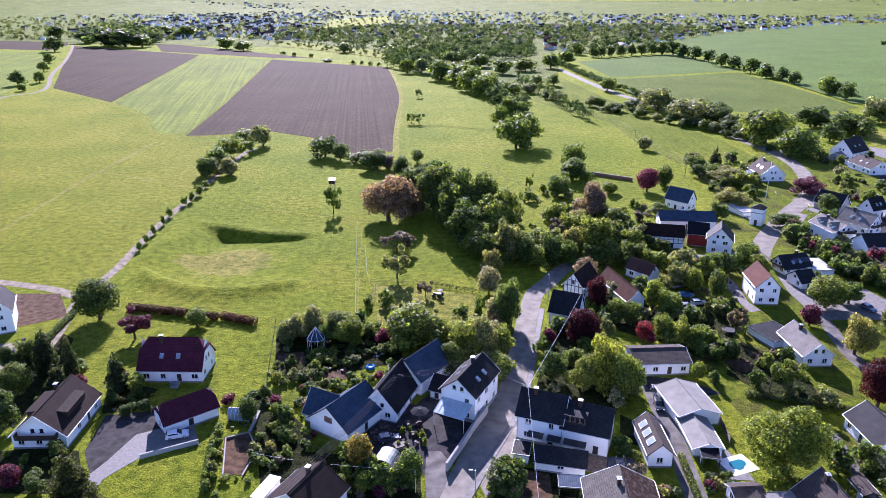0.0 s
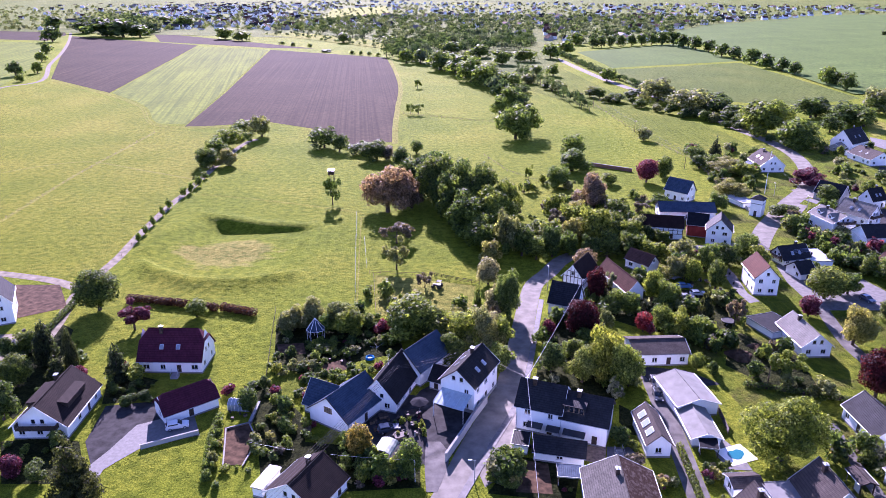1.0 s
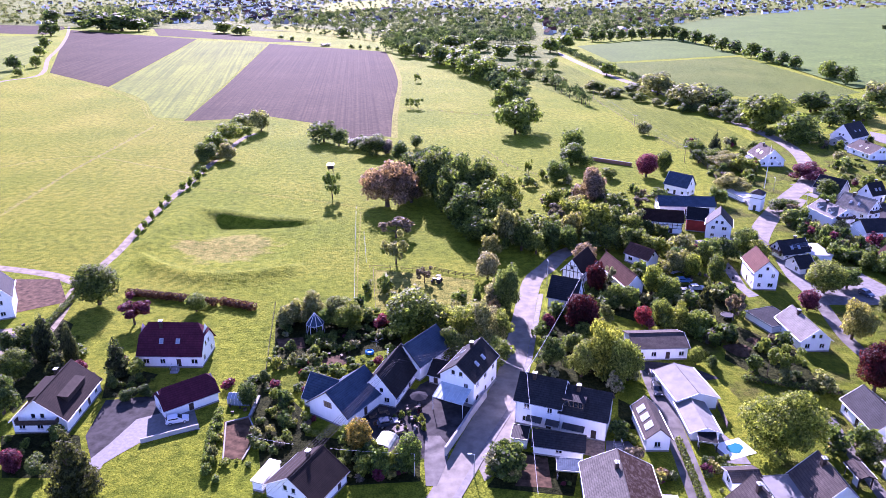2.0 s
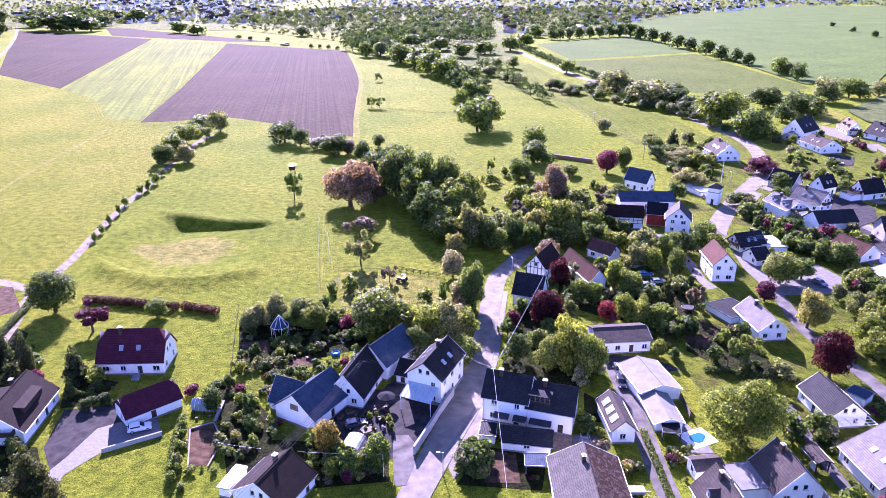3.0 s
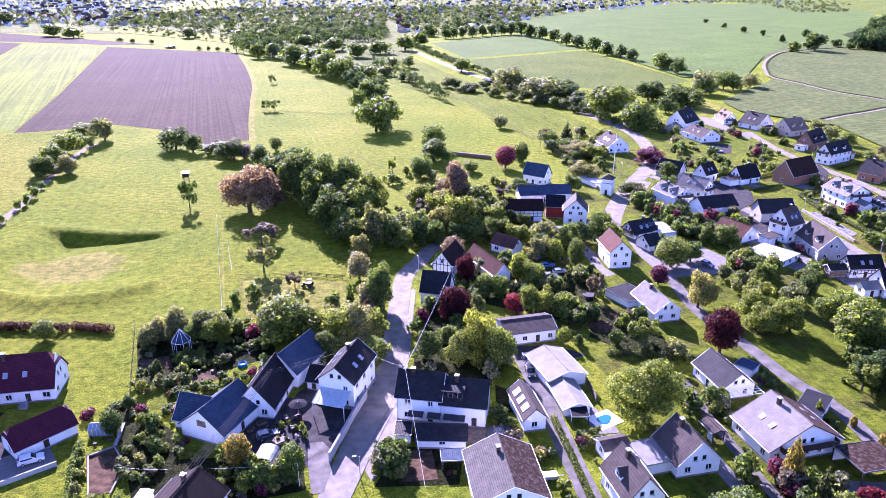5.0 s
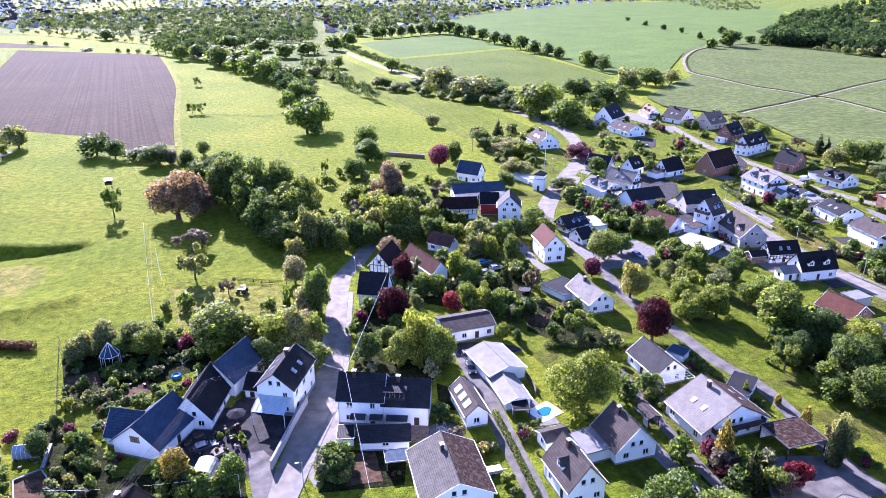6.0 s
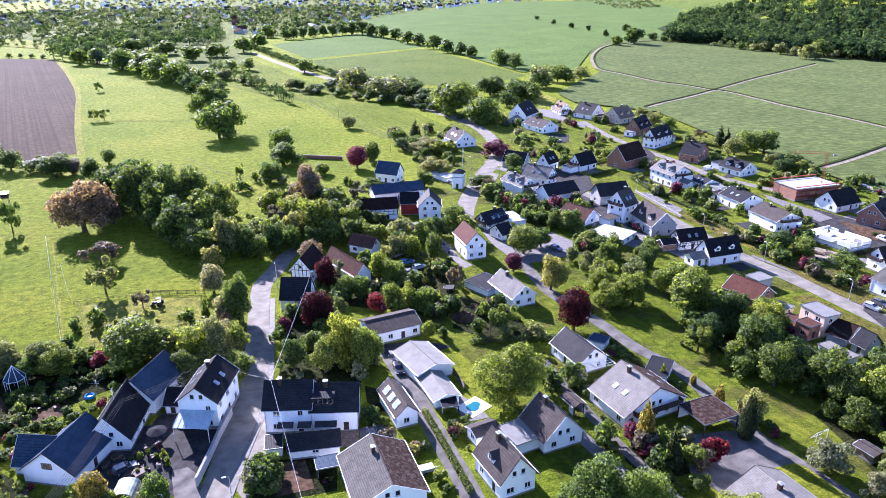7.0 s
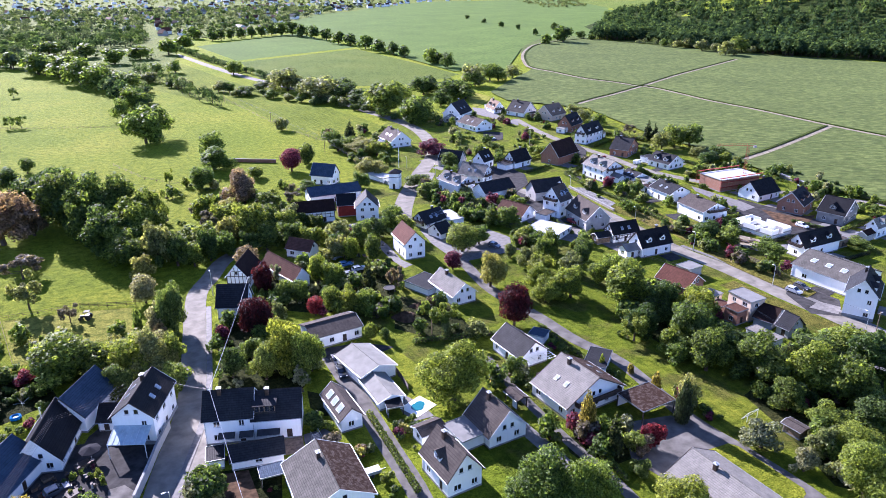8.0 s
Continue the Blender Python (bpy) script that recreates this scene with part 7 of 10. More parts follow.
tree(82.2, 75.4, 5.7, 4.5, "yellow", "bush")
tree(83.6, 74.3, 4.7, 4.5, "rust", "bush")
tree(72.1, 71.9, 4.5, 3.8, "dark", "bush")
tree(69.5, 72.6, 3.5, 2.1, "rust", "bush")
tree(78.4, 71.0, 2.8, 2.6, "green", "bush")
tree(78.5, 69.7, 3.3, 4.3, "dark", "bush")
tree(-3.5, 270.5, 20.1, 18.8, "dark", "broad")
tree(6.5, 247.2, 18.7, 17.0, "green", "broad")
tree(12.6, 245.2, 20.6, 17.4, "dark", "broad")
tree(16.9, 231.0, 16.4, 13.6, "green", "broad")
tree(20.6, 212.0, 13.9, 9.2, "willow", "broad")
tree(25.3, 207.9, 10.6, 8.4, "dark", "broad")
tree(29.6, 204.7, 7.9, 6.4, "green", "broad")
tree(8.2, 226.4, 14.1, 10.4, "dark", "broad")
tree(13.5, 212.8, 10.2, 9.9, "dark", "broad")
tree(25.7, 242.8, 14.1, 8.2, "yellow", "airy")
tree(2.6, 239.7, 15.1, 11.0, "dark", "broad")
tree(49.3, 216.4, 14.2, 11.3, "bright", "broad")
tree(43.2, 217.7, 10.0, 8.5, "willow", "broad")
tree(35.6, 218.1, 8.9, 8.5, "green", "broad")
tree(-15.3, 219.4, 7.6, 10.8, "rust", "airy")
tree(-13.9, 196.5, 10.1, 9.2, "willow", "airy")
tree(13.2, 185.6, 8.8, 8.0, "white", "round")
tree(14.8, 201.6, 7.8, 7.0, "willow", "broad")
tree(17.5, 165.3, 13.1, 7.3, "yellow", "broad")
tree(13.4, 166.6, 8.2, 6.0, "white", "broad")
tree(9.2, 167.8, 7.5, 3.0, "dark", "column")
tree(9.8, 148.5, 9.9, 7.9, "white", "broad")
tree(14.0, 147.2, 9.2, 6.1, "bright", "broad")
tree(42.8, 195.1, 7.8, 8.5, "rust", "round")
tree(42.3, 175.8, 9.5, 6.4, "maple", "round")
tree(46.9, 179.9, 5.9, 4.0, "white", "airy")
tree(45.8, 167.8, 6.9, 5.9, "green", "round")
tree(49.0, 166.0, 6.9, 6.0, "green", "round")
tree(54.1, 168.6, 4.2, 2.8, "white", "bush")
tree(50.1, 156.1, 5.8, 5.3, "red", "round")
tree(34.2, 152.9, 11.0, 8.9, "maple", "round")
tree(26.2, 152.6, 6.2, 5.0, "plum", "bush")
tree(40.8, 158.2, 5.4, 3.9, "willow", "broad")
tree(30.6, 142.1, 5.8, 4.5, "yellow", "broad")
tree(35.7, 134.6, 12.4, 8.7, "bright", "broad")
tree(30.5, 132.7, 8.5, 7.1, "yellow", "broad")
tree(24.3, 136.9, 7.1, 6.4, "dark", "broad")
tree(40.4, 131.9, 8.9, 3.4, "conifer", "cone")
tree(38.7, 133.6, 8.4, 3.5, "dark", "broad")
tree(57.5, 174.8, 9.7, 6.5, "green", "round")
tree(60.1, 170.3, 8.0, 7.1, "green", "broad")
tree(68.6, 189.3, 7.9, 7.0, "willow", "broad")
tree(72.3, 186.1, 8.2, 6.2, "green", "round")
tree(77.7, 182.3, 9.4, 6.1, "dark", "round")
tree(67.1, 161.2, 10.8, 6.2, "conifer", "cone")
tree(54.8, 156.9, 7.4, 5.3, "bright", "round")
tree(58.4, 154.3, 7.6, 5.6, "bright", "broad")
tree(61.0, 152.0, 6.4, 5.2, "green", "broad")
tree(70.4, 197.7, 6.8, 6.5, "bright", "broad")
tree(80.1, 194.8, 7.0, 4.9, "green", "broad")
tree(64.4, 145.0, 4.9, 3.8, "dark", "bush")
tree(57.3, 137.7, 4.7, 3.7, "green", "round")
tree(60.4, 135.5, 4.0, 3.3, "dark", "bush")
tree(74.0, 159.1, 7.5, 5.5, "rust", "airy")
tree(94.1, 202.6, 10.2, 8.5, "green", "round")
tree(34.8, 206.8, 10.9, 7.5, "dark", "broad")
tree(40.8, 208.7, 8.3, 7.2, "green", "broad")
tree(52.2, 207.1, 8.2, 7.6, "dark", "broad")
tree(46.6, 207.8, 7.3, 6.6, "dark", "broad")
tree(58.7, 208.5, 7.9, 7.3, "green", "broad")
tree(269.1, 244.0, 12.0, 12.2, "bright", "broad")
tree(277.6, 242.0, 12.4, 13.2, "green", "broad")
tree(261.5, 244.8, 9.0, 9.5, "willow", "broad")
tree(269.5, 262.7, 10.8, 6.8, "conifer", "cone")
tree(270.9, 259.1, 9.8, 5.8, "conifer", "cone")
tree(270.2, 218.3, 6.1, 8.3, "dark", "broad")
tree(265.9, 225.8, 4.8, 7.5, "willow", "broad")
tree(270.3, 276.6, 5.6, 7.9, "rust", "airy")
tree(274.5, 318.9, 7.6, 9.0, "willow", "broad")
tree(272.8, 304.7, 6.9, 8.3, "green", "broad")
tree(283.9, 341.7, 6.2, 6.3, "green", "broad")
tree(675.1, 513.9, 10.6, 16.9, "willow", "broad")
tree(633.5, 508.8, 7.9, 14.3, "willow", "round")
tree(625.0, 512.7, 15.8, 16.2, "willow", "broad")
tree(639.2, 538.4, 10.7, 14.7, "willow", "round")
tree(654.8, 523.1, 17.8, 24.6, "bright", "broad")
tree(648.5, 587.3, 11.8, 15.4, "willow", "round")
tree(638.3, 591.9, 9.6, 13.3, "willow", "round")
tree(638.2, 555.8, 12.6, 16.9, "willow", "broad")
tree(637.3, 611.6, 9.8, 12.4, "green", "round")
tree(40.5, 384.6, 18.4, 19.7, "green", "broad")
tree(105.4, 175.8, 9.7, 11.9, "yellow", "round")
tree(95.6, 164.8, 6.3, 6.3, "plum", "round")
tree(91.2, 126.6, 11.8, 10.2, "maple", "round")
tree(98.8, 149.3, 10.6, 7.6, "willow", "broad")
tree(123.1, 156.9, 7.8, 6.9, "bright", "broad")
tree(108.3, 139.7, 8.7, 8.8, "green", "broad")
tree(113.8, 132.6, 9.4, 8.1, "green", "broad")
tree(130.0, 148.0, 7.8, 5.8, "dark", "round")
tree(116.4, 155.7, 6.9, 5.8, "willow", "broad")
tree(75.1, 132.3, 8.2, 8.6, "green", "airy")
tree(62.0, 106.1, 13.4, 13.2, "green", "broad")
tree(123.7, 123.1, 12.9, 14.3, "green", "broad")
tree(115.6, 107.4, 8.1, 8.9, "dark", "broad")
tree(120.7, 98.8, 11.8, 10.8, "dark", "broad")
tree(115.3, 98.9, 6.6, 6.9, "green", "broad")
tree(116.1, 88.5, 10.6, 9.4, "dark", "broad")
tree(123.8, 80.3, 10.4, 10.3, "dark", "broad")
tree(127.8, 73.0, 11.4, 11.7, "green", "broad")
tree(131.3, 80.0, 7.4, 6.4, "conifer", "cone")
tree(129.7, 66.7, 10.1, 11.3, "dark", "broad")
tree(144.0, 69.0, 10.3, 12.1, "dark", "broad")
tree(147.0, 75.4, 8.7, 10.4, "green", "broad")
tree(125.2, 90.4, 7.4, 9.8, "dark", "broad")
tree(96.7, 77.2, 10.0, 4.1, "conifer", "column")
tree(99.6, 87.3, 5.4, 2.8, "thuja", "column")
tree(77.6, 83.0, 9.8, 4.1, "thuja", "column")
tree(78.1, 76.4, 9.5, 4.6, "conifer", "cone")
tree(100.7, 95.8, 2.7, 1.8, "thuja", "column")
tree(95.9, 99.8, 4.3, 1.8, "dark", "column")
tree(103.6, 64.6, 6.3, 6.6, "white", "broad")
tree(104.4, 56.5, 4.5, 4.6, "white", "broad")
tree(111.3, 57.4, 6.5, 5.3, "willow", "broad")
tree(106.6, 47.1, 10.4, 10.3, "green", "broad")
tree(57.1, 69.6, 11.9, 11.3, "green", "broad")
tree(63.0, 66.3, 12.7, 9.4, "green", "broad")
tree(75.5, 57.9, 8.7, 9.6, "bright", "broad")
tree(38.3, 130.6, 10.7, 7.7, "green", "broad")
tree(279.7, 334.4, 7.0, 8.6, "willow", "broad")
tree(260.2, 213.6, 5.5, 11.1, "dark", "broad")
tree(267.6, 212.0, 4.8, 8.5, "green", "broad")
tree(243.4, 237.6, 4.1, 8.4, "green", "broad")
tree(182.0, 397.3, 19.6, 22.2, "bright", "broad")
tree(185.4, 363.4, 15.3, 20.8, "green", "broad")
tree(235.3, 448.2, 13.5, 17.3, "dark", "broad")
tree(243.9, 424.3, 13.1, 18.0, "dark", "broad")
tree(287.0, 464.7, 12.4, 17.8, "green", "broad")
tree(181.9, 478.0, 12.5, 20.8, "dark", "broad")
tree(160.6, 535.3, 13.5, 20.4, "willow", "broad")
tree(167.8, 485.9, 12.2, 26.0, "willow", "broad")
tree(184.1, 442.3, 10.3, 15.6, "dark", "broad")
tree(314.5, 483.5, 14.3, 18.7, "green", "broad")
tree(339.5, 487.9, 11.4, 14.5, "willow", "broad")
tree(320.5, 480.1, 11.5, 14.1, "green", "broad")
tree(325.6, 604.5, 14.7, 14.5, "green", "broad")
tree(337.3, 597.9, 10.6, 13.3, "dark", "broad")
tree(571.9, 715.0, 20.9, 29.6, "dark", "broad")
tree(540.4, 707.7, 12.2, 14.4, "green", "broad")
tree(599.9, 811.9, 10.6, 8.1, "dark", "broad")
tree(636.8, 905.0, 9.2, 8.9, "dark", "broad")
tree(646.4, 965.0, 9.6, 9.4, "dark", "broad")
tree(671.6, 1054.4, 8.5, 10.1, "dark", "broad")
tree(709.5, 1172.6, 7.3, 11.0, "dark", "broad")
tree(684.9, 878.1, 11.5, 10.8, "dark", "broad")
tree(622.7, 721.7, 8.2, 13.9, "dark", "broad")
tree(625.8, 747.8, 9.8, 14.2, "dark", "broad")
tree(180.1, 144.4, 6.7, 10.1, "dark", "broad")
tree(183.5, 139.4, 5.9, 9.4, "green", "broad")
tree(184.6, 125.4, 6.3, 9.8, "green", "broad")
tree(216.8, 117.8, 3.0, 9.1, "green", "broad")
tree(151.6, 263.4, 7.8, 11.3, "dark", "broad")
tree(157.4, 289.9, 7.3, 13.5, "plum", "broad")
tree(132.2, 333.4, 12.5, 8.9, "conifer", "cone")
tree(130.3, 312.3, 7.0, 16.6, "willow", "broad")
tree(133.4, 302.4, 7.7, 10.9, "green", "broad")
tree(124.1, 337.9, 6.8, 8.9, "green", "broad")
tree(119.9, 319.3, 6.5, 8.5, "dark", "broad")
tree(117.2, 272.4, 7.3, 12.2, "willow", "broad")
tree(127.0, 322.1, 6.5, 9.7, "green", "broad")
tree(83.3, 259.2, 5.3, 8.2, "green", "broad")
tree(105.0, 256.0, 6.7, 7.4, "green", "broad")
tree(109.9, 192.6, 4.7, 4.9, "green", "broad")
tree(127.5, 247.1, 5.1, 11.5, "dark", "broad")
tree(124.6, 231.9, 6.3, 8.9, "green", "broad")
tree(139.1, 241.6, 9.1, 7.0, "green", "broad")
tree(132.3, 216.9, 5.5, 5.2, "conifer", "cone")
tree(113.4, 178.6, 6.3, 7.3, "green", "broad")
tree(130.5, 187.5, 7.7, 7.8, "green", "broad")
tree(127.6, 173.6, 5.5, 6.7, "green", "broad")
tree(126.9, 192.8, 5.8, 5.9, "dark", "broad")
tree(129.3, 169.7, 4.5, 6.6, "green", "broad")
tree(115.4, 163.8, 4.7, 5.2, "willow", "broad")
tree(101.8, 80.5, 7.6, 4.9, "willow", "broad")
tree(113.7, 94.0, 5.4, 6.8, "green", "broad")
tree(127.6, 86.2, 6.6, 9.3, "dark", "broad")
tree(140.9, 78.8, 6.6, 10.2, "dark", "broad")
tree(119.7, 70.5, 6.2, 7.8, "dark", "broad")
tree(127.3, 57.7, 7.0, 10.4, "dark", "broad")
tree(119.7, 61.9, 5.3, 7.6, "green", "broad")
tree(117.0, 55.7, 5.7, 8.6, "green", "broad")
tree(113.9, 48.6, 6.5, 9.6, "green", "broad")
tree(-3.8, 154.1, 7.9, 9.1, "dark", "broad")
tree(2.7, 140.4, 7.6, 7.8, "dark", "broad")
tree(43.7, 227.5, 8.2, 13.6, "green", "broad")
tree(34.9, 220.2, 8.2, 11.3, "green", "broad")
tree(59.9, 230.0, 7.3, 10.0, "willow", "broad")
tree(76.1, 254.7, 4.1, 6.7, "rust", "airy")
tree(72.8, 219.7, 4.8, 5.9, "dark", "broad")
tree(67.7, 222.6, 5.7, 7.1, "dark", "broad")
hedge([(-85.2, 174.1), (-73.8, 171.6), (-60.8, 168.2)], 2.6, 2.1, "beech", "low clipped reddish beech hedge on the lawn")
hedge([(-58.0, 168.4), (-49.8, 165.2)], 2.6, 2.1, "beech", "low clipped reddish beech hedge on the lawn")
hedge([(-98.9, 157.3), (-99.7, 170.2), (-101.0, 177.4)], 1.6, 1.4, "dark", "clipped dark green garden hedge")
hedge([(-97.0, 135.8), (-98.5, 150.0), (-98.9, 157.3)], 2.0, 1.6, "dark", "clipped dark green garden hedge")
hedge([(-41.6, 100.2), (-44.0, 111.4), (-44.5, 118.7)], 1.6, 1.5, "green", "clipped dark green garden hedge")
hedge([(44.4, 109.2), (43.7, 98.4), (42.7, 85.1)], 1.2, 1.4, "dark", "clipped dark green garden hedge")
hedge([(84.9, 124.6), (74.5, 128.0), (65.8, 130.8)], 1.4, 1.4, "dark", "clipped dark green garden hedge")
hedge([(77.9, 88.4), (76.4, 78.3), (75.5, 70.0)], 1.2, 1.2, "dark", "clipped dark green garden hedge")
hedge([(96.2, 122.2), (95.6, 108.4), (96.6, 98.0)], 1.4, 1.3, "dark", "clipped dark green garden hedge")
hedge([(266.9, 163.8), (268.2, 153.8), (268.5, 137.9)], 2.4, 1.8, "dark", "rough hedge between gardens and the barley")
hedge([(145.0, 205.0), (136.0, 196.0), (131.0, 178.0)], 3.0, 2.6, "green", "overgrown hedge along a village lane")
hedge([(186.0, 208.0), (184.5, 186.0), (181.5, 166.0)], 1.6, 1.6, "dark", "clipped dark hedge above the road bank")
hedge([(206.0, 236.0), (190.0, 230.0), (186.0, 214.0)], 1.8, 1.8, "dark", "dark garden hedge round a village lawn")
hedge([(258.0, 300.0), (262.0, 280.0), (266.0, 262.0)], 2.6, 2.4, "green", "rough hedge between gardens and the barley")
hedge([(235.1, 263.9), (255.3, 271.3)], 0.9, 1.5, "dark", "clipped green hedge bounding a village garden")
hedge([(190.5, 258.5), (210.3, 264.9)], 0.9, 1.6, "green", "clipped green hedge bounding a village garden")
hedge([(253.9, 248.0), (249.2, 257.5)], 1.2, 1.1, "green", "clipped green hedge bounding a village garden")
hedge([(251.7, 213.7), (250.6, 227.6)], 1.2, 1.6, "dark", "clipped green hedge bounding a village garden")
hedge([(220.1, 202.8), (221.7, 216.5)], 1.1, 1.5, "dark", "clipped green hedge bounding a village garden")
hedge([(208.0, 153.8), (209.9, 169.9)], 1.1, 1.4, "conifer", "clipped green hedge bounding a village garden")
hedge([(252.2, 136.3), (249.7, 147.1)], 1.2, 1.1, "dark", "clipped green hedge bounding a village garden")
hedge([(222.9, 129.7), (220.0, 142.2)], 1.0, 1.4, "dark", "clipped green hedge bounding a village garden")
hedge([(196.1, 154.8), (208.3, 155.6)], 0.9, 1.7, "green", "clipped green hedge bounding a village garden")
hedge([(191.0, 112.2), (214.0, 111.4)], 1.1, 1.2, "conifer", "clipped green hedge bounding a village garden")
hedge([(191.7, 132.6), (214.2, 131.9)], 1.3, 1.3, "conifer", "clipped green hedge bounding a village garden")
hedge([(227.5, 112.4), (246.6, 113.6)], 1.0, 1.3, "green", "clipped green hedge bounding a village garden")
hedge([(226.5, 128.0), (244.3, 129.2)], 1.4, 1.7, "green", "clipped green hedge bounding a village garden")
hedge([(154.2, 208.1), (136.5, 206.7)], 1.0, 1.9, "conifer", "clipped green hedge bounding a village garden")
hedge([(145.5, 171.0), (148.7, 187.9)], 1.1, 1.4, "dark", "clipped green hedge bounding a village garden")
hedge([(137.4, 161.7), (152.9, 169.1)], 1.1, 1.7, "dark", "clipped green hedge bounding a village garden")
hedge([(130.9, 185.3), (125.5, 201.9)], 1.1, 1.3, "green", "clipped green hedge bounding a village garden")
hedge([(176.9, 240.9), (192.4, 244.7)], 1.0, 1.5, "dark", "clipped green hedge bounding a village garden")
hedge([(171.3, 263.4), (187.0, 267.3)], 1.1, 1.3, "green", "clipped green hedge bounding a village garden")
hedge([(110.7, 190.4), (123.5, 190.2)], 1.1, 1.6, "dark", "clipped green hedge bounding a village garden")
hedge([(111.2, 214.1), (121.7, 213.9)], 1.3, 1.3, "green", "clipped green hedge bounding a village garden")


# ---- gardens: shrubs and small trees between the houses ----
def inside(p, poly):
    c = False
    for (x0, y0), (x1, y1) in zip(poly, poly[1:] + poly[:1]):
        if (y0 > p[1]) != (y1 > p[1]) and p[0] < (x1 - x0) * (p[1] - y0) / (y1 - y0) + x0:
            c = not c
    return c


# open spots kept for the things that stand in the gardens
KEEP = []
KEEP.append((-41.7, 123.6, 4.5))
KEEP.append((-33.5, 131.5, 3.6))
KEEP.append((-31.1, 153.7, 5))
KEEP.append((-16.8, 142.7, 2.2))
KEEP.append((-15.7, 144.5, 3))
KEEP.append((73.1, 160.7, 2.6))
KEEP.append((54.1, 107.3, 4))
KEEP.append((-31.4, 155.8, 4))
KEEP.append((69.5, 144.0, 3.5))
KEEP.append((75.5, 148.1, 2.5))
KEEP.append((109.5, 71.3, 3))
KEEP.append((-1.4, 182.8, 3.5))
KEEP.append((-48.2, 295.4, 3))
KEEP.append((-52.0, 115.9, 3.2))
KEEP.append((45.3, 126.5, 3.2))
KEEP.append((46.2, 131.6, 3.2))
KEEP.append((169.1, 105.0, 3.2))
KEEP.append((230.2, 228.8, 3.2))
KEEP.append((199.6, 304.0, 3.2))
KEEP.append((-10.5, 114.8, 3.2))
KEEP.append((69.1, 183.0, 3.2))
KEEP.append((71.2, 177.9, 3.2))
KEEP.append((68.8, 189.8, 3.2))
KEEP.append((67.4, 175.4, 3.2))
KEEP.append((173.1, 105.5, 3.2))
KEEP.append((218.8, 137.6, 3.2))
KEEP.append((152.7, 179.8, 3.2))
KEEP.append((116.4, 174.1, 3.2))
KEEP.append((214.1, 235.5, 3.2))
KEEP.append((37.6, 93.0, 3.2))
KEEP.append((2.0, 120.3, 3.2))
KEEP.append((84.3, 107.6, 3.2))
KEEP += [(116.2, 126.1, 6.0), (110.3, 124.0, 5.0), (104.6, 121.6, 5.0), (98.0, 116.0, 4.0), (141.2, 150.9, 6.0)]


def free(x, y, gap):
    for hx, hy, r, a, b in PLOTS:
        dx, dy = x - hx, y - hy
        if abs(dx * math.cos(r) + dy * math.sin(r)) < a + gap and abs(-dx * math.sin(r) + dy * math.cos(r)) < b + gap:
            return False
    if any(inside((x, y), q) for q in PAVED):
        return False
    if any(math.hypot(x - a, y - b) < r for a, b, r in KEEP):
        return False
    return all(np.min(np.hypot(q[:, 0] - x, q[:, 1] - y)) > w + gap for q, w in LINES)


SHRUB_LEAF = ["green", "green", "green", "dark", "dark", "dark", "dark", "bright", "willow", "green", "rust", "willow", "white", "yellow", "conifer", "dark", "plum", "green", "dark", "bright"]


def garden(poly, n, seed, tall=0.25):
    """Scatters shrubs, clipped balls and small trees over the free ground of a plot."""
    rnd = random.Random(seed)
    xs, ys = [p[0] for p in poly], [p[1] for p in poly]
    made, tries, last = 0, 0, None
    while made < n and tries < n * 12:
        tries += 1
        x, y = rnd.uniform(min(xs), max(xs)), rnd.uniform(min(ys), max(ys))
        if last and rnd.random() < (0.6 if poly[0][0] > 60 else 0.3):
            x, y = last[0] + rnd.gauss(0, 1.5), last[1] + rnd.gauss(0, 1.5)
        if not inside((x, y), poly) or not free(x, y, 0.9):
            continue
        leaf, last = rnd.choice(SHRUB_LEAF), (x, y)
        if rnd.random() < tall:
            h = rnd.uniform(2.6, 5.2)
            tree(x, y, h, h * rnd.uniform(0.7, 1.1), leaf if leaf not in ("red", "conifer") else "green", rnd.choice(["broad", "round", "broad"]), "small")
        else:
            w = rnd.uniform(0.9, 3.0)
            tree(x, y, w * rnd.uniform(0.6, 1.1), w, leaf if leaf != "conifer" else "dark", "bush", "shrub")
        made += 1


garden([(-101.1, 140.7), (-92.6, 157.3), (-73.0, 145.9), (-66.2, 126.8), (-68.6, 113.1), (-76.2, 98.5)], 25, 3, 0.15)
garden([(-67.2, 133.4), (-62.6, 131.1), (-69.0, 123.6), (-70.2, 140.7)], 14, 4, 0.05)
garden([(-43.0, 160.3), (-21.2, 165.2), (2.3, 157.3), (2.1, 145.9), (-10.8, 140.7), (-28.9, 126.8), (-37.2, 126.8)], 250, 5, 0.07)
garden([(-46.8, 131.1), (-30.1, 133.4), (-19.7, 111.4), (-22.3, 101.7), (-34.4, 98.5), (-40.2, 98.5), (-44.3, 118.7)], 80, 6, 0.06)
garden([(-17.8, 113.1), (-4.7, 111.4), (-6.2, 98.5), (-17.9, 98.5)], 60, 7, 0.3)
garden([(0.8, 157.3), (17.6, 170.2), (15.8, 143.2), (2.1, 140.7)], 70, 8, 0.4)
garden([(-20.4, 157.3), (-21.4, 181.2), (7.1, 175.6), (5.1, 157.3)], 18, 9, 0.4)
garden([(27.1, 167.7), (34.6, 163.5), (47.6, 149.3), (38.4, 125.4), (26.8, 129.4), (21.1, 132.5)], 61, 10, 0.45)
garden([(43.3, 196.4), (62.4, 190.8), (85.4, 183.2), (75.7, 155.9), (61.0, 135.3), (49.7, 155.1), (36.3, 169.9)], 126, 11, 0.35)
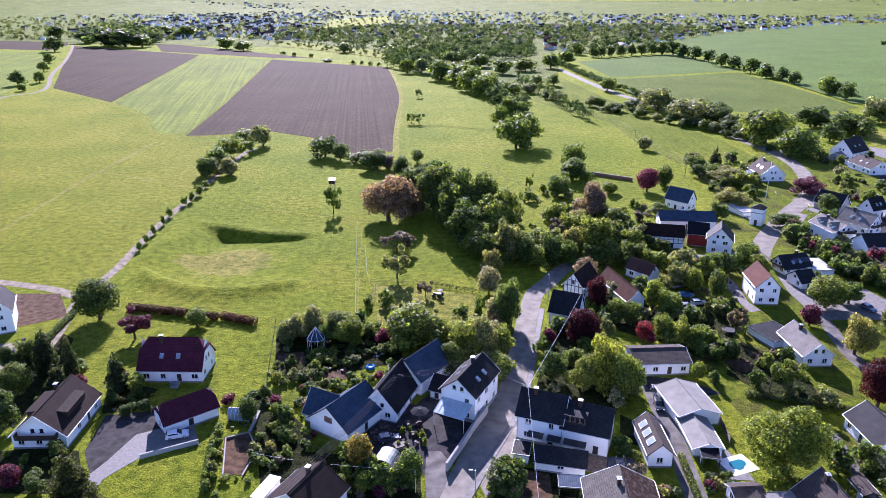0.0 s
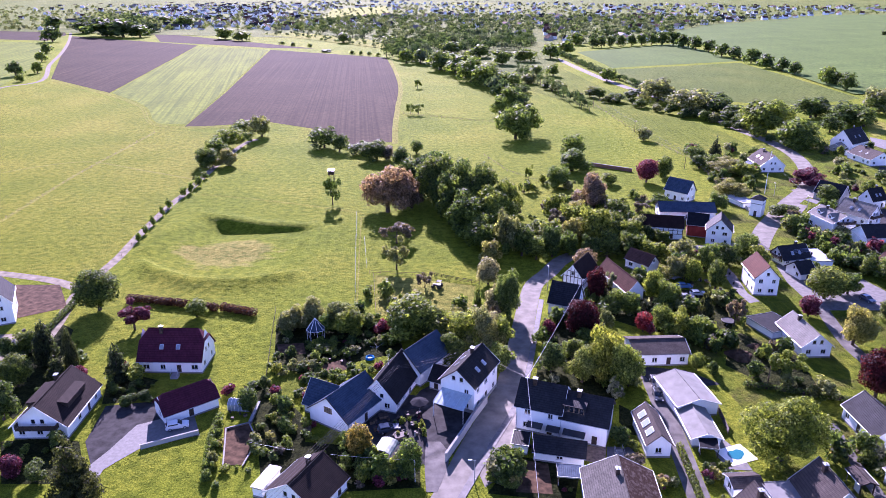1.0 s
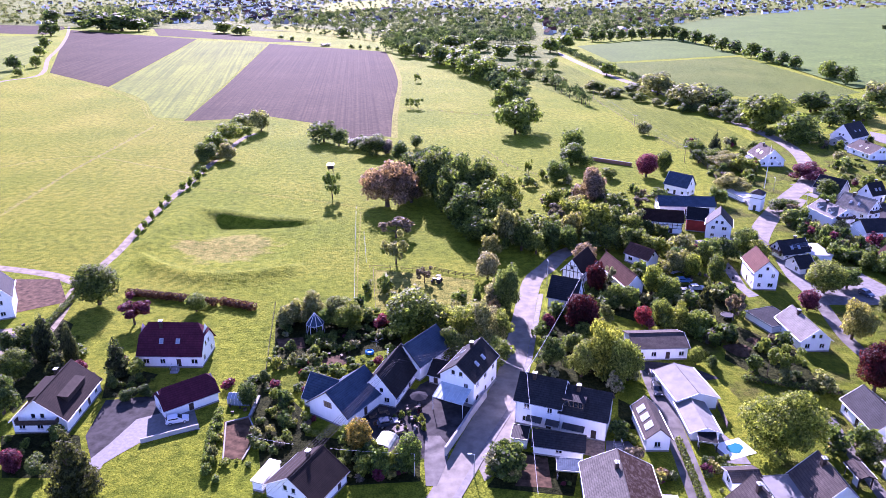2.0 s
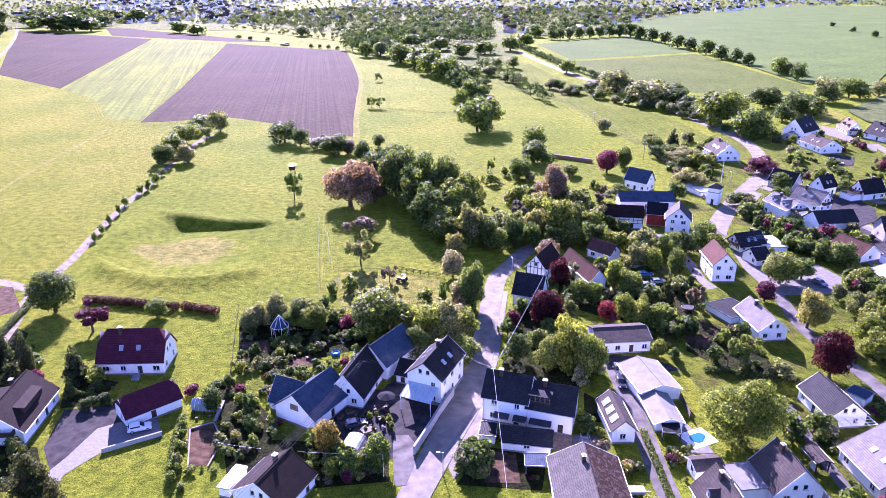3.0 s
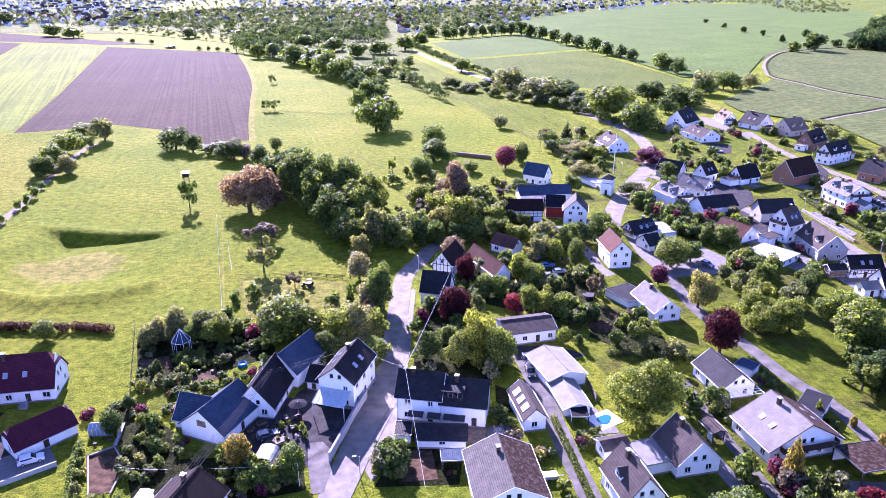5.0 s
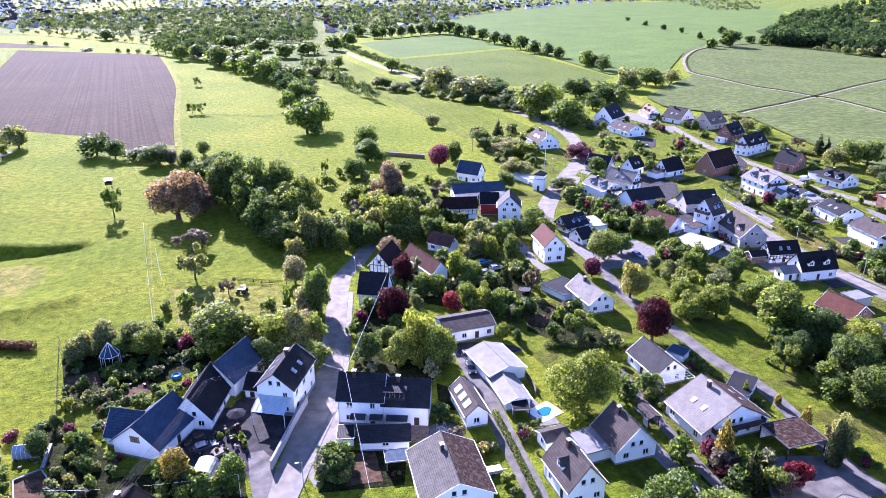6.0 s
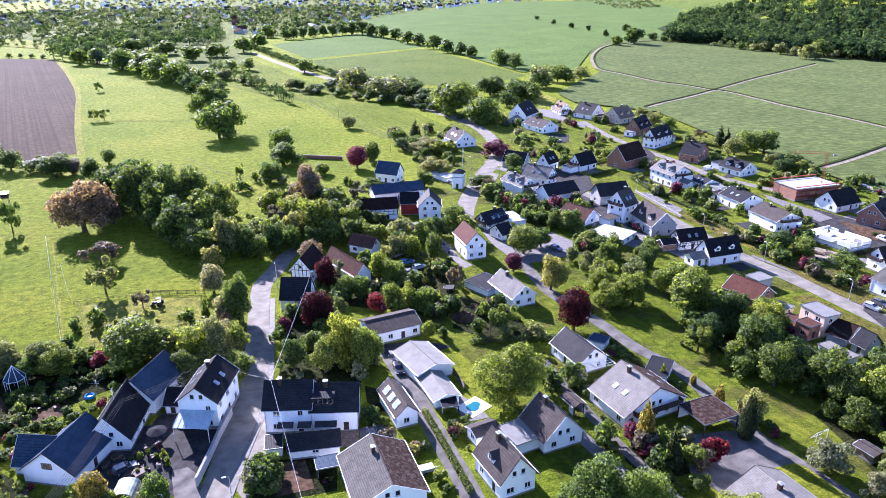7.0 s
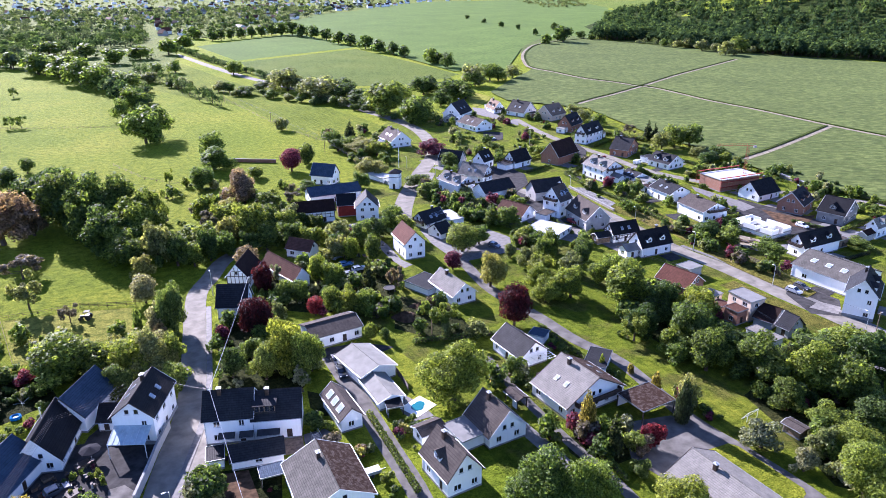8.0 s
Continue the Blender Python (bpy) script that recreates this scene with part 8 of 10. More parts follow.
garden([(15.8, 114.0), (20.0, 104.4), (23.5, 99.0), (22.2, 94.7), (7.7, 100.0)], 60, 12, 0.25)
garden([(36.1, 124.2), (36.1, 104.6), (40.3, 98.5), (39.2, 82.4), (32.4, 106.6)], 21, 13, 0.1)
garden([(73.0, 157.4), (83.0, 143.9), (81.0, 124.1), (71.6, 129.4), (63.4, 137.2)], 28, 14, 0.2)
garden([(82.2, 123.5), (80.4, 107.1), (76.9, 88.9), (73.7, 69.4), (70.9, 81.3), (72.9, 111.3)], 46, 15, 0.1)
garden([(99.2, 123.9), (100.9, 101.1), (92.7, 90.2), (90.0, 94.1), (90.7, 112.6)], 20, 16, 0.1)
garden([(49.2, 107.6), (55.3, 97.8), (47.5, 94.4), (45.9, 103.1)], 18, 17, 0.1)
garden([(75.2, 86.7), (88.2, 83.7), (78.5, 71.8), (73.4, 76.4)], 25, 18, 0.3)
garden([(102.4, 87.2), (105.5, 69.8), (100.7, 68.5), (96.9, 78.8)], 18, 19, 0.2)
garden([(125.8, 99.1), (161.7, 76.0), (110.1, 45.6), (105.7, 51.5), (115.2, 77.7)], 144, 20, 0.6)
garden([(119.3, 140.0), (151.8, 131.0), (146.3, 101.2), (117.6, 91.8), (109.3, 108.3)], 90, 21, 0.5)
garden([(69.7, 235.1), (96.5, 206.5), (85.9, 188.3), (59.3, 203.1)], 64, 22, 0.4)
garden([(128.3, 375.3), (163.8, 347.1), (126.1, 274.0), (105.0, 256.0), (112.3, 292.8)], 99, 23, 0.4)
garden([(123.0, 245.9), (169.2, 220.2), (146.7, 154.4), (123.3, 167.4), (119.0, 215.0)], 283, 24, 0.35)
garden([(201.9, 371.7), (275.3, 362.8), (259.5, 248.2), (228.4, 217.0), (171.8, 248.5), (160.6, 290.1)], 331, 25, 0.3)
garden([(193.5, 236.4), (253.4, 214.1), (226.0, 148.0), (185.1, 138.6), (173.8, 157.0), (177.2, 198.3)], 283, 26, 0.2)
garden([(279.1, 237.3), (275.9, 143.2), (232.9, 117.9), (237.4, 182.1)], 189, 27, 0.2)
garden([(173.0, 151.2), (184.4, 117.7), (173.6, 109.8), (165.4, 144.0)], 55, 28, 0.3)
garden([(10.5, 241.9), (49.4, 269.6), (76.1, 254.7), (66.0, 223.5), (43.7, 211.8), (29.8, 194.5), (13.3, 208.3)], 72, 29, 0.7)
garden([(39.6, 311.8), (91.7, 272.8), (77.6, 245.8), (44.1, 264.5), (21.8, 261.9)], 46, 30, 0.3)
finish_joined("garden_shrubbery", "mixed green shrubs and small trees filling village gardens", "shrubs")
finish_joined("tree_belt", "belts of distant trees along brooks, hedges and roads", "trees")


def woods(name, spots, leafs, label, seed, clumps=46, size=0.13):
    """Far woodland that nobody could count: one mesh of domed, uneven crowns with trunks."""
    rng = np.random.default_rng(seed)
    vs, mats = [], []
    for x, y, h, w in spots:
        g = float(height(x, y))
        n = clumps
        k = int(rng.integers(5, 9))
        a, r = rng.uniform(0, 6.28, k), 0.27 * np.sqrt(rng.random(k))
        cen = np.stack([np.cos(a) * r, np.sin(a) * r, 0.66 - 0.9 * r + rng.uniform(-0.16, 0.08, k)], 1)
        cen[0] = (0, 0, 0.5)
        rad = np.stack([rng.uniform(0.16, 0.25, k)] * 2 + [rng.uniform(0.15, 0.24, k)], 1)
        rad[0] = (0.36, 0.36, 0.4)
        p = rng.integers(0, k, n)
        d = rng.normal(size=(n, 3))
        d[:, 2] = np.where(d[:, 2] < -0.5, -d[:, 2], d[:, 2])
        d /= np.linalg.norm(d, axis=1)[:, None]
        c = (cen[p] + d * rad[p] * rng.uniform(0.85, 1.08, n)[:, None]) * np.array([w, w, h])
        nn = d + rng.normal(size=(n, 3)) * 0.4 + np.array([0, 0, 0.25])
        nn /= np.linalg.norm(nn, axis=1)[:, None]
        t = np.cross(nn, rng.normal(size=(n, 3)))
        t /= np.linalg.norm(t, axis=1)[:, None]
        b = np.cross(nn, t)
        s = (size * w * rng.uniform(0.6, 1.35, n))[:, None]
        v = np.stack([c - t * s, c + t * s * 0.7 - b * s, c + t * s * 0.5 + b * s + nn * s * 0.3], 1).reshape(-1, 3) + np.array([x, y, g])
        vs.append(v)
        mats.append(np.full(n, rng.integers(0, len(leafs))))
        tv = np.array([(-0.03 * w, 0, -0.3), (0.03 * w, 0, -0.3), (0, 0, 0.7 * h)]) + np.array([x, y, g])
        tw = np.array([(0, -0.03 * w, -0.3), (0, 0.03 * w, -0.3), (0, 0, 0.7 * h)]) + np.array([x, y, g])
        vs += [tv, tw]
        mats += [np.full(2, len(leafs))]
    v = np.concatenate(vs)
    me = cards(name, v, [M["leaf_" + k] for k in leafs] + [M["bark"]], np.concatenate(mats))
    return tagged(new(name, me), label, "woodland", kind="stuff")


def fill(poly, step, hs, ws, keep_off=()):
    """Jittered standing places all over a plot, as (x, y, tree height, crown width)."""
    xs, ys, out = [p[0] for p in poly], [p[1] for p in poly], []
    for x in np.arange(min(xs), max(xs), step):
        for y in np.arange(min(ys), max(ys), step):
            q = (x + rng.uniform(-0.45, 0.45) * step, y + rng.uniform(-0.45, 0.45) * step)
            if inside(q, poly) and not any(inside(q, o) for o in keep_off) and np.min(np.hypot(COUNTRY_ROAD[:, 0] - q[0], COUNTRY_ROAD[:, 1] - q[1])) > 7:
                out.append((*q, rng.uniform(*hs), rng.uniform(*ws)))
    return out


def along(line, gap, spread, hs, ws):
    """Standing places along a line, as (x, y, tree height, crown width)."""
    return [(q.x + rng.uniform(-spread, spread), q.y + rng.uniform(-spread, spread), rng.uniform(*hs), rng.uniform(*ws)) for q in spline(line, gap)]


rng = np.random.default_rng(5)
COUNTRY_ROAD = np.array([(q.x, q.y) for q in spline([(174.3, 419.1), (169.5, 490.6), (145.9, 623.4), (132.2, 777.3), (126.2, 899.8), (149.2, 1152.6), (167.8, 1304.4)], 4.0)])
# the wooded hill
spots = []
while len(spots) < 2600:
    y = rng.uniform(120, 1300)
    x = 778 + 12 * math.sin(y * 0.021) + 9 * math.sin(y * 0.05) + (rng.exponential(70) if rng.random() < 0.6 else rng.uniform(0, 520)) - 0.2 * y
    if x - 0.95 * y > -60:
        spots.append((x, y, rng.uniform(14, 22), rng.uniform(12, 18)))
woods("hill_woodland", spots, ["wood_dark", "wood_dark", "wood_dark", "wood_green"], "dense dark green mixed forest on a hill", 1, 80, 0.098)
# pale bushes along the forest's edge
spots = along([(646, 655), (655, 600), (668, 540), (672, 512)], 7.0, 5.0, (5, 10), (8, 13))
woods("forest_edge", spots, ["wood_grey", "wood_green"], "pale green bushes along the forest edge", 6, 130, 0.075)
# the brook's woodland, and the slim young trees and thick hedge that lead down from it
brook = [(-64, 819), (-36, 779), (-1, 716), (31, 637), (42, 566), (49, 529), (68, 559), (76, 675), (100, 785), (116, 924), (139, 1159), (44, 1160), (-31, 1068), (-69, 954)]
spots = along([(-64, 830), (-30, 776), (2, 710), (28, 640), (40, 566), (47, 500)], 8.5, 6.0, (11, 19), (12, 19))
spots += fill([q for q in brook if q[1] > 800], 19.0, (10, 17), (13, 20))
spots += along([(70, 680), (83, 588), (92, 520), (100, 467)], 6.5, 3.5, (9, 16), (4.5, 7.5))
spots += along([(139, 905), (143, 777), (156, 628), (166, 560)], 5.0, 1.8, (4, 7.5), (6, 9))
spots += along([(62, 560), (54, 500), (49, 440), (46, 405)], 8.0, 4.0, (6, 12), (8, 12))
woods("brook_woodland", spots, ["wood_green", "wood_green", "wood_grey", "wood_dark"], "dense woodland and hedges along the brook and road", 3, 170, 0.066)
# trees among the gardens of the near and the far town
orchard = [(-262, 1560), (-136, 1890), (-190, 2560), (-337, 2268)]
narrow = [(-189, 1075), (-300, 1200), (-250, 1240), (-110, 1085), (-64, 960), (-70, 930)]
spots = fill([(-195, 1090), (-69, 960), (-69, 850), (44, 1160), (150, 1160), (179, 1010), (330, 1110), (440, 1320), (620, 1560), (560, 1760), (-240, 1740), (-330, 1330)], 23.0, (8, 15), (10, 18), (orchard, narrow, FAR_WHEAT))
spots += fill(orchard, 42.0, (5, 8), (7, 10)) + fill(narrow, 17.0, (3, 6), (4, 8))
spots += fill([(-640, 1329), (-467, 1165), (-470, 1250), (-595, 1469), (-767, 1640)], 20.0, (18, 27), (24, 36))
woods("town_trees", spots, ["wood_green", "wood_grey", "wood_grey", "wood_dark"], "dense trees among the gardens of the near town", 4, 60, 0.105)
spots = []
while len(spots) < 4200:
    y = 1130 + 3300 * rng.random() ** 1.8
    x = rng.uniform(-0.75, 0.85) * y
    if y < (1290 if x < -190 else 1740 if x < 600 else 1040) or inside((x, y), orchard) or inside((x, y), FAR_WHEAT):
        continue
    if 520 * smooth(560, 900, np.array(x)) > y - 900 or (-350 < x < 900 and y > 2650 and rng.random() < 0.8):
        continue
    spots.append((x, y, rng.uniform(6, 10), rng.uniform(8, 14)))
# mostly the pale leaf colour, which puts haze on these far trees
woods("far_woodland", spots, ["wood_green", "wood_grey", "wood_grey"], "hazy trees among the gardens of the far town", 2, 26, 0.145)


def far_house(x, y, rot, L, W, e, r, roof, wall):
    h = thing("house", pose(x, y, float(height(x, y)), 0, 0, rot), "small distant " + wall + " house with " + ROOFWORD[roof] + " roof", "house", "houses of the far town")
    key = (L, W, e, r, roof, wall)
    if key not in FAR:
        a, b = L / 2, W / 2
        vs = [(-a, -b, 0), (a, -b, 0), (a, b, 0), (-a, b, 0), (-a, -b, e), (a, -b, e), (a, b, e), (-a, b, e), (-a, 0, r), (a, 0, r)]
        w = mesh_from("wall", vs, [(0, 1, 5, 4), (1, 2, 6, 9, 5), (2, 3, 7, 6), (3, 0, 4, 8, 7)], M[wall])
        bm = slab([(-a - 0.4, -b - 0.4, e), (a + 0.4, -b - 0.4, e), (a + 0.4, 0, r + 0.2), (-a - 0.4, 0, r + 0.2)], 0.2)
        merge(bm, slab([(a + 0.4, b + 0.4, e), (-a - 0.4, b + 0.4, e), (-a - 0.4, 0, r + 0.2), (a + 0.4, 0, r + 0.2)], 0.2))
        q = bpy.data.meshes.new("roof")
        bm.to_mesh(q)
        bm.free()
        q.materials.append(M["roof_" + roof])
        FAR[key] = (w, q)
    for nme, me in zip(("wall", "roof"), FAR[key]):
        part(nme, me, None, h)


FAR = {}
ROOFWORD = {"greybrown": "grey-brown", "anthracite": "dark grey", "rust": "brown", "orange": "red", "lightgrey": "pale grey"}
KINDS = [(11, 9, 3.6, 8.4), (13, 9, 5.2, 9.6), (10, 8, 3.0, 7.0), (22, 12, 4.5, 7.5)]
far_plots = []
while len(far_plots) < 1150:
    y = 1060 + 2300 * rng.random() ** 1.1
    x = float(rng.choice([rng.normal(-0.3, 0.1), rng.normal(-0.3, 0.1), rng.normal(0.44, 0.1), rng.normal(0.06, 0.16)])) * y
    if 560 * float(smooth(520, 900, np.array(x))) > y - 900 or (x < -190 and y < 1300) or (y < 1280 and x < 100) or inside((x, y), orchard) or inside((x, y), brook) or inside((x, y), FAR_WHEAT):
        continue
    if np.min(np.hypot(COUNTRY_ROAD[:, 0] - x, COUNTRY_ROAD[:, 1] - y)) < 14 or any(math.hypot(x - q[0], y - q[1]) < 17 for q in far_plots):
        continue
    L, W, e, r = KINDS[int(rng.choice(4, p=[0.4, 0.3, 0.22, 0.08]))]
    far_plots.append((x, y, float(rng.choice([20, 110])) + rng.uniform(-25, 25), L, W, e, r, str(rng.choice(["anthracite", "rust", "orange", "lightgrey", "greybrown"])), str(rng.choice(["white", "white", "white", "grey"]))))
far_plots.sort(key=lambda q: math.hypot(q[0], q[1]))
for q in far_plots[:230]:
    far_house(*q)
# the houses beyond, too small to pick apart
vs, fs, mi = [], [], []
for x, y, rot, L, W, e, r, roof, wall in far_plots[230:]:
    m, n, a, b = pose(x, y, float(height(x, y)), 0, 0, rot), len(vs), L / 2, W / 2
    vs += [m @ Vector(p) for p in ((-a, -b, 0), (a, -b, 0), (a, b, 0), (-a, b, 0), (-a, -b, e), (a, -b, e), (a, b, e), (-a, b, e), (-a, 0, r), (a, 0, r))]
    fs += [tuple(n + i for i in f) for f in ((0, 1, 5, 4), (1, 2, 6, 9, 5), (2, 3, 7, 6), (3, 0, 4, 8, 7), (4, 5, 9, 8), (6, 7, 8, 9))]
    mi += [0, 0, 0, 0, 1 + n // 10 % 4, 1 + n // 10 % 4]
town = new("far_town", mesh_from("far_town", vs, fs, M["white"]))
for k in ("lightgrey", "rust", "orange", "greybrown"):
    town.data.materials.append(M["roof_" + k])
town.data.polygons.foreach_set("material_index", np.array(mi, dtype=np.int32))
tagged(town, "distant white houses of the far town among trees", "houses", kind="stuff")


# ---- street and garden things ----
def tube_mesh(pairs, n=6):
    bm = bmesh.new()
    for a, b, r0, r1 in pairs:
        add_tube(bm, a, b, r0, r1, n)
    return bm


CARS = {}


def car(x, y, rot, paint, label, van=False):
    """A parked car: body, cabin glass, lamps and four wheels with rims."""
    c = thing("car", pose(x, y, 0.06, 0, 0, rot), label, "van" if van else "car", "parked cars")
    if (paint, van) not in CARS:
        k = Nodes("car_paint", 0.25, 0.0, 0.6)
        k.b.inputs["Coat Weight"].default_value = 0.6
        CARS[(paint, van)] = k.done(paint)
    pm = CARS[(paint, van)]
    prof = ([(-2.15, 0.35), (-2.2, 0.75), (-2.0, 0.95), (-1.75, 1.42), (-1.2, 1.52), (0.1, 1.5), (0.95, 0.98), (1.9, 0.85), (2.15, 0.62), (2.15, 0.32)] if not van else
            [(-2.4, 0.35), (-2.45, 0.9), (-2.4, 1.95), (-2.2, 2.05), (1.1, 2.05), (1.6, 1.9), (2.1, 1.15), (2.5, 0.95), (2.55, 0.35)])
    bm = bmesh.new()
    rings = []
    for yy, s in ((-0.9, 0.0), (-0.82, 0.08), (0.82, 0.08), (0.9, 0.0)):
        rings.append([bm.verts.new((px * (1 - 0.01 * (s == 0)), yy * (1 - 0.14 * max(0, pz - 0.9)), pz if s else pz * 0.98 + 0.01)) for px, pz in prof])
    n = len(prof)
    for a, b in zip(rings, rings[1:]):
        for i in range(n):
            bm.faces.new((a[i], a[(i + 1) % n], b[(i + 1) % n], b[i]))
    bm.faces.new(rings[0][::-1])
    bm.faces.new(rings[-1])
    bmesh.ops.recalc_face_normals(bm, faces=bm.faces[:])
    part("body", bm, pm, c)
    if van:
        part("windscreen", slab([(1.18, -0.7, 2.02), (1.18, 0.7, 2.02), (2.08, 0.72, 1.2), (2.08, -0.72, 1.2)][::-1], 0.02), M["glass"], c, m=Matrix.Translation((0.06, 0, 0.05)))
        for s in (-1, 1):
            part("side_window", boxes((0.6, s * 0.84 - 0.02, 1.25, 1.5, s * 0.84 + 0.02, 1.75)), M["glass"], c)
    else:
        part("windscreen", slab([(0.14, -0.66, 1.5), (0.14, 0.66, 1.5), (0.92, 0.74, 1.02), (0.92, -0.74, 1.02)][::-1], 0.02), M["glass"], c, m=Matrix.Translation((0.03, 0, 0.03)))
        part("rear_window", slab([(-1.72, -0.64, 1.42), (-1.72, 0.64, 1.42), (-1.98, 0.7, 1.0), (-1.98, -0.7, 1.0)], 0.02), M["glass"], c, m=Matrix.Translation((-0.03, 0, 0.03)))
        for s in (-1, 1):
            part("side_window", boxes((-1.6, s * 0.855 - 0.015, 1.0, 0.25, s * 0.855 + 0.015, 1.38)), M["glass"], c)
    for s in (-1, 1):
        part("headlight", boxes((2.05 if not van else 2.45, s * 0.66 - 0.16, 0.62, 2.17 if not van else 2.56, s * 0.66 + 0.16, 0.76)), M["pvc"], c)
        part("tail_light", boxes((-2.22 if not van else -2.47, s * 0.7 - 0.12, 0.75, -2.1, s * 0.7 + 0.12, 0.95)), M["red_boards"], c)
        for wx in (-1.35, 1.35):
            w = part("wheel", tube_mesh([((wx, s * 0.72, 0.31), (wx, s * 0.93, 0.31), 0.33, 0.33)], 12), M["darkmetal"], c)
            part("rim", tube_mesh([((wx, s * 0.92, 0.31), (wx, s * 0.945, 0.31), 0.21, 0.19)], 10), M["galv"], w)
    return c


def pole(x, y, h, label="weathered wooden utility pole with a crossarm", r=0.13, arm=0.9, mat="wood"):
    p = thing("utility_pole", pose(x, y, 0), label, "pole")
    part("post", tube_mesh([((0, 0, -0.1), (0, 0, h), r, r * 0.7)], 8), M[mat], p)
    if arm:
        ar = part("crossarm", boxes((-arm, -0.06, h - 0.5, arm, 0.06, h - 0.38)), M[mat], p)
        for q in (-0.8, -0.3, 0.3, 0.8):
            part("insulator", tube_mesh([((q * arm, 0, h - 0.38), (q * arm, 0, h - 0.2), 0.05, 0.04)], 6), M["pvc"], ar)
    return p


def street_lamp(x, y, h, rot=0):
    p = thing("street_lamp", pose(x, y, 0, 0, 0, rot), "slim grey steel street lamp beside the road", "street lamp", "street lamps")
    part("post", tube_mesh([((0, 0, 0), (0, 0, h), 0.09, 0.06), ((0, 0, 0), (0, 0, 0.9), 0.12, 0.11)], 8), M["galv"], p)
    part("arm", tube_mesh([((0, 0, h - 0.05), (0.7, 0, h + 0.1), 0.04, 0.035)], 6), M["galv"], p)
    part("lamp_head", boxes((0.5, -0.14, h + 0.05, 1.15, 0.14, h + 0.17), bevel=0.03), M["pvc"], p)


def cable(a, b, sag, r=0.02, mat="darkmetal", label="thin dark overhead power cable"):
    a, b = Vector(a), Vector(b)
    pts = [a.lerp(b, i / 14) - Vector((0, 0, sag * 4 * (i / 14) * (1 - i / 14))) for i in range(15)]
    d = (b - a).normalized()
    side = d.cross(Vector((0, 0, 1))).normalized()
    up = side.cross(d)
    vs = [tuple(p + side * r * math.cos(k * 1.2566) + up * r * math.sin(k * 1.2566)) for p in pts for k in range(5)]
    fs = [(i * 5 + k, i * 5 + (k + 1) % 5, i * 5 + 5 + (k + 1) % 5, i * 5 + 5 + k) for i in range(14) for k in range(5)]
    me = mesh_from("overhead_cable", vs, fs, M[mat])
    return tagged(new("overhead_cable", me), label, "cable", "overhead cables")


def fence(pts, h, gap, rails, mat="wood", label="weathered wooden post and rail fence", r=0.06, rail=0.04):
    o = Vector(pts[0])
    f = thing("fence", pose(o.x, o.y, float(height(o.x, o.y))), label, "fence")
    for a, b in zip(pts, pts[1:]):
        a, b = Vector(a) - o, Vector(b) - o
        n = max(1, int((b - a).length / gap))
        for i in range(n + 1):
            q = a.lerp(b, i / n)
            part("post", POST_MESH.setdefault((h, r, mat), as_mesh("post", tube_mesh([((0, 0, -0.3), (0, 0, h), r, r * 0.9)], 6), M[mat])), None, f, m=pose(q.x, q.y, 0))
        for k in range(rails):
            z = h * (k + 1) / (rails + 0.3)
            part("rail", tube_mesh([((a.x, a.y, z), (b.x, b.y, z), rail, rail)], 5), M[mat], f)
    return f


POST_MESH = {}


def as_mesh(name, bm, mat):
    me = bpy.data.meshes.new(name)
    bm.to_mesh(me)
    bm.free()
    me.materials.append(mat)
    return me


def garden_wall(pts, h, w=0.3, mat="white", label="low white rendered garden wall"):
    o = Vector(pts[0])
    g = thing("garden_wall", pose(o.x, o.y, 0), label, "wall")
    for a, b in zip(pts, pts[1:]):
        a, b = Vector(a) - o, Vector(b) - o
        d = b - a
        m = pose(a.x, a.y, 0, 0, 0, math.degrees(math.atan2(d.y, d.x)))
        s = part("wall_panel", boxes((0, -w / 2, 0, d.length, w / 2, h)), M[mat], g, m=m)
        part("coping", boxes((-0.05, -w / 2 - 0.05, h, d.length + 0.05, w / 2 + 0.05, h + 0.07)), M["plinth"], s)
    return g


def greenhouse(x, y, rot, L, W):
    g = thing("greenhouse", pose(x, y, 0, 0, 0, rot), "small greenhouse with white frame and milky panes", "greenhouse")
    bars = []
    for i in range(7):
        px = -L / 2 + L * i / 6
        bars += [((px, -W / 2, 0), (px, -W / 2, 1.5), 0.03, 0.03), ((px, W / 2, 0), (px, W / 2, 1.5), 0.03, 0.03),
                 ((px, -W / 2, 1.5), (px, 0, 2.2), 0.03, 0.03), ((px, W / 2, 1.5), (px, 0, 2.2), 0.03, 0.03)]
    part("frame", tube_mesh(bars, 5), M["pvc"], g)
    for i in range(6):
        a, b = -L / 2 + L * i / 6 + 0.04, -L / 2 + L * (i + 1) / 6 - 0.04
        for s in (-1, 1):
            part("pane", slab([(a, s * W / 2, 1.5), (b, s * W / 2, 1.5), (b, s * 0.03, 2.19), (a, s * 0.03, 2.19)][::-s], 0.012), M["skyglass"], g)
            part("pane", boxes((a, s * W / 2 - 0.01, 0.05, b, s * W / 2 + 0.01, 1.47)), M["skyglass"], g)


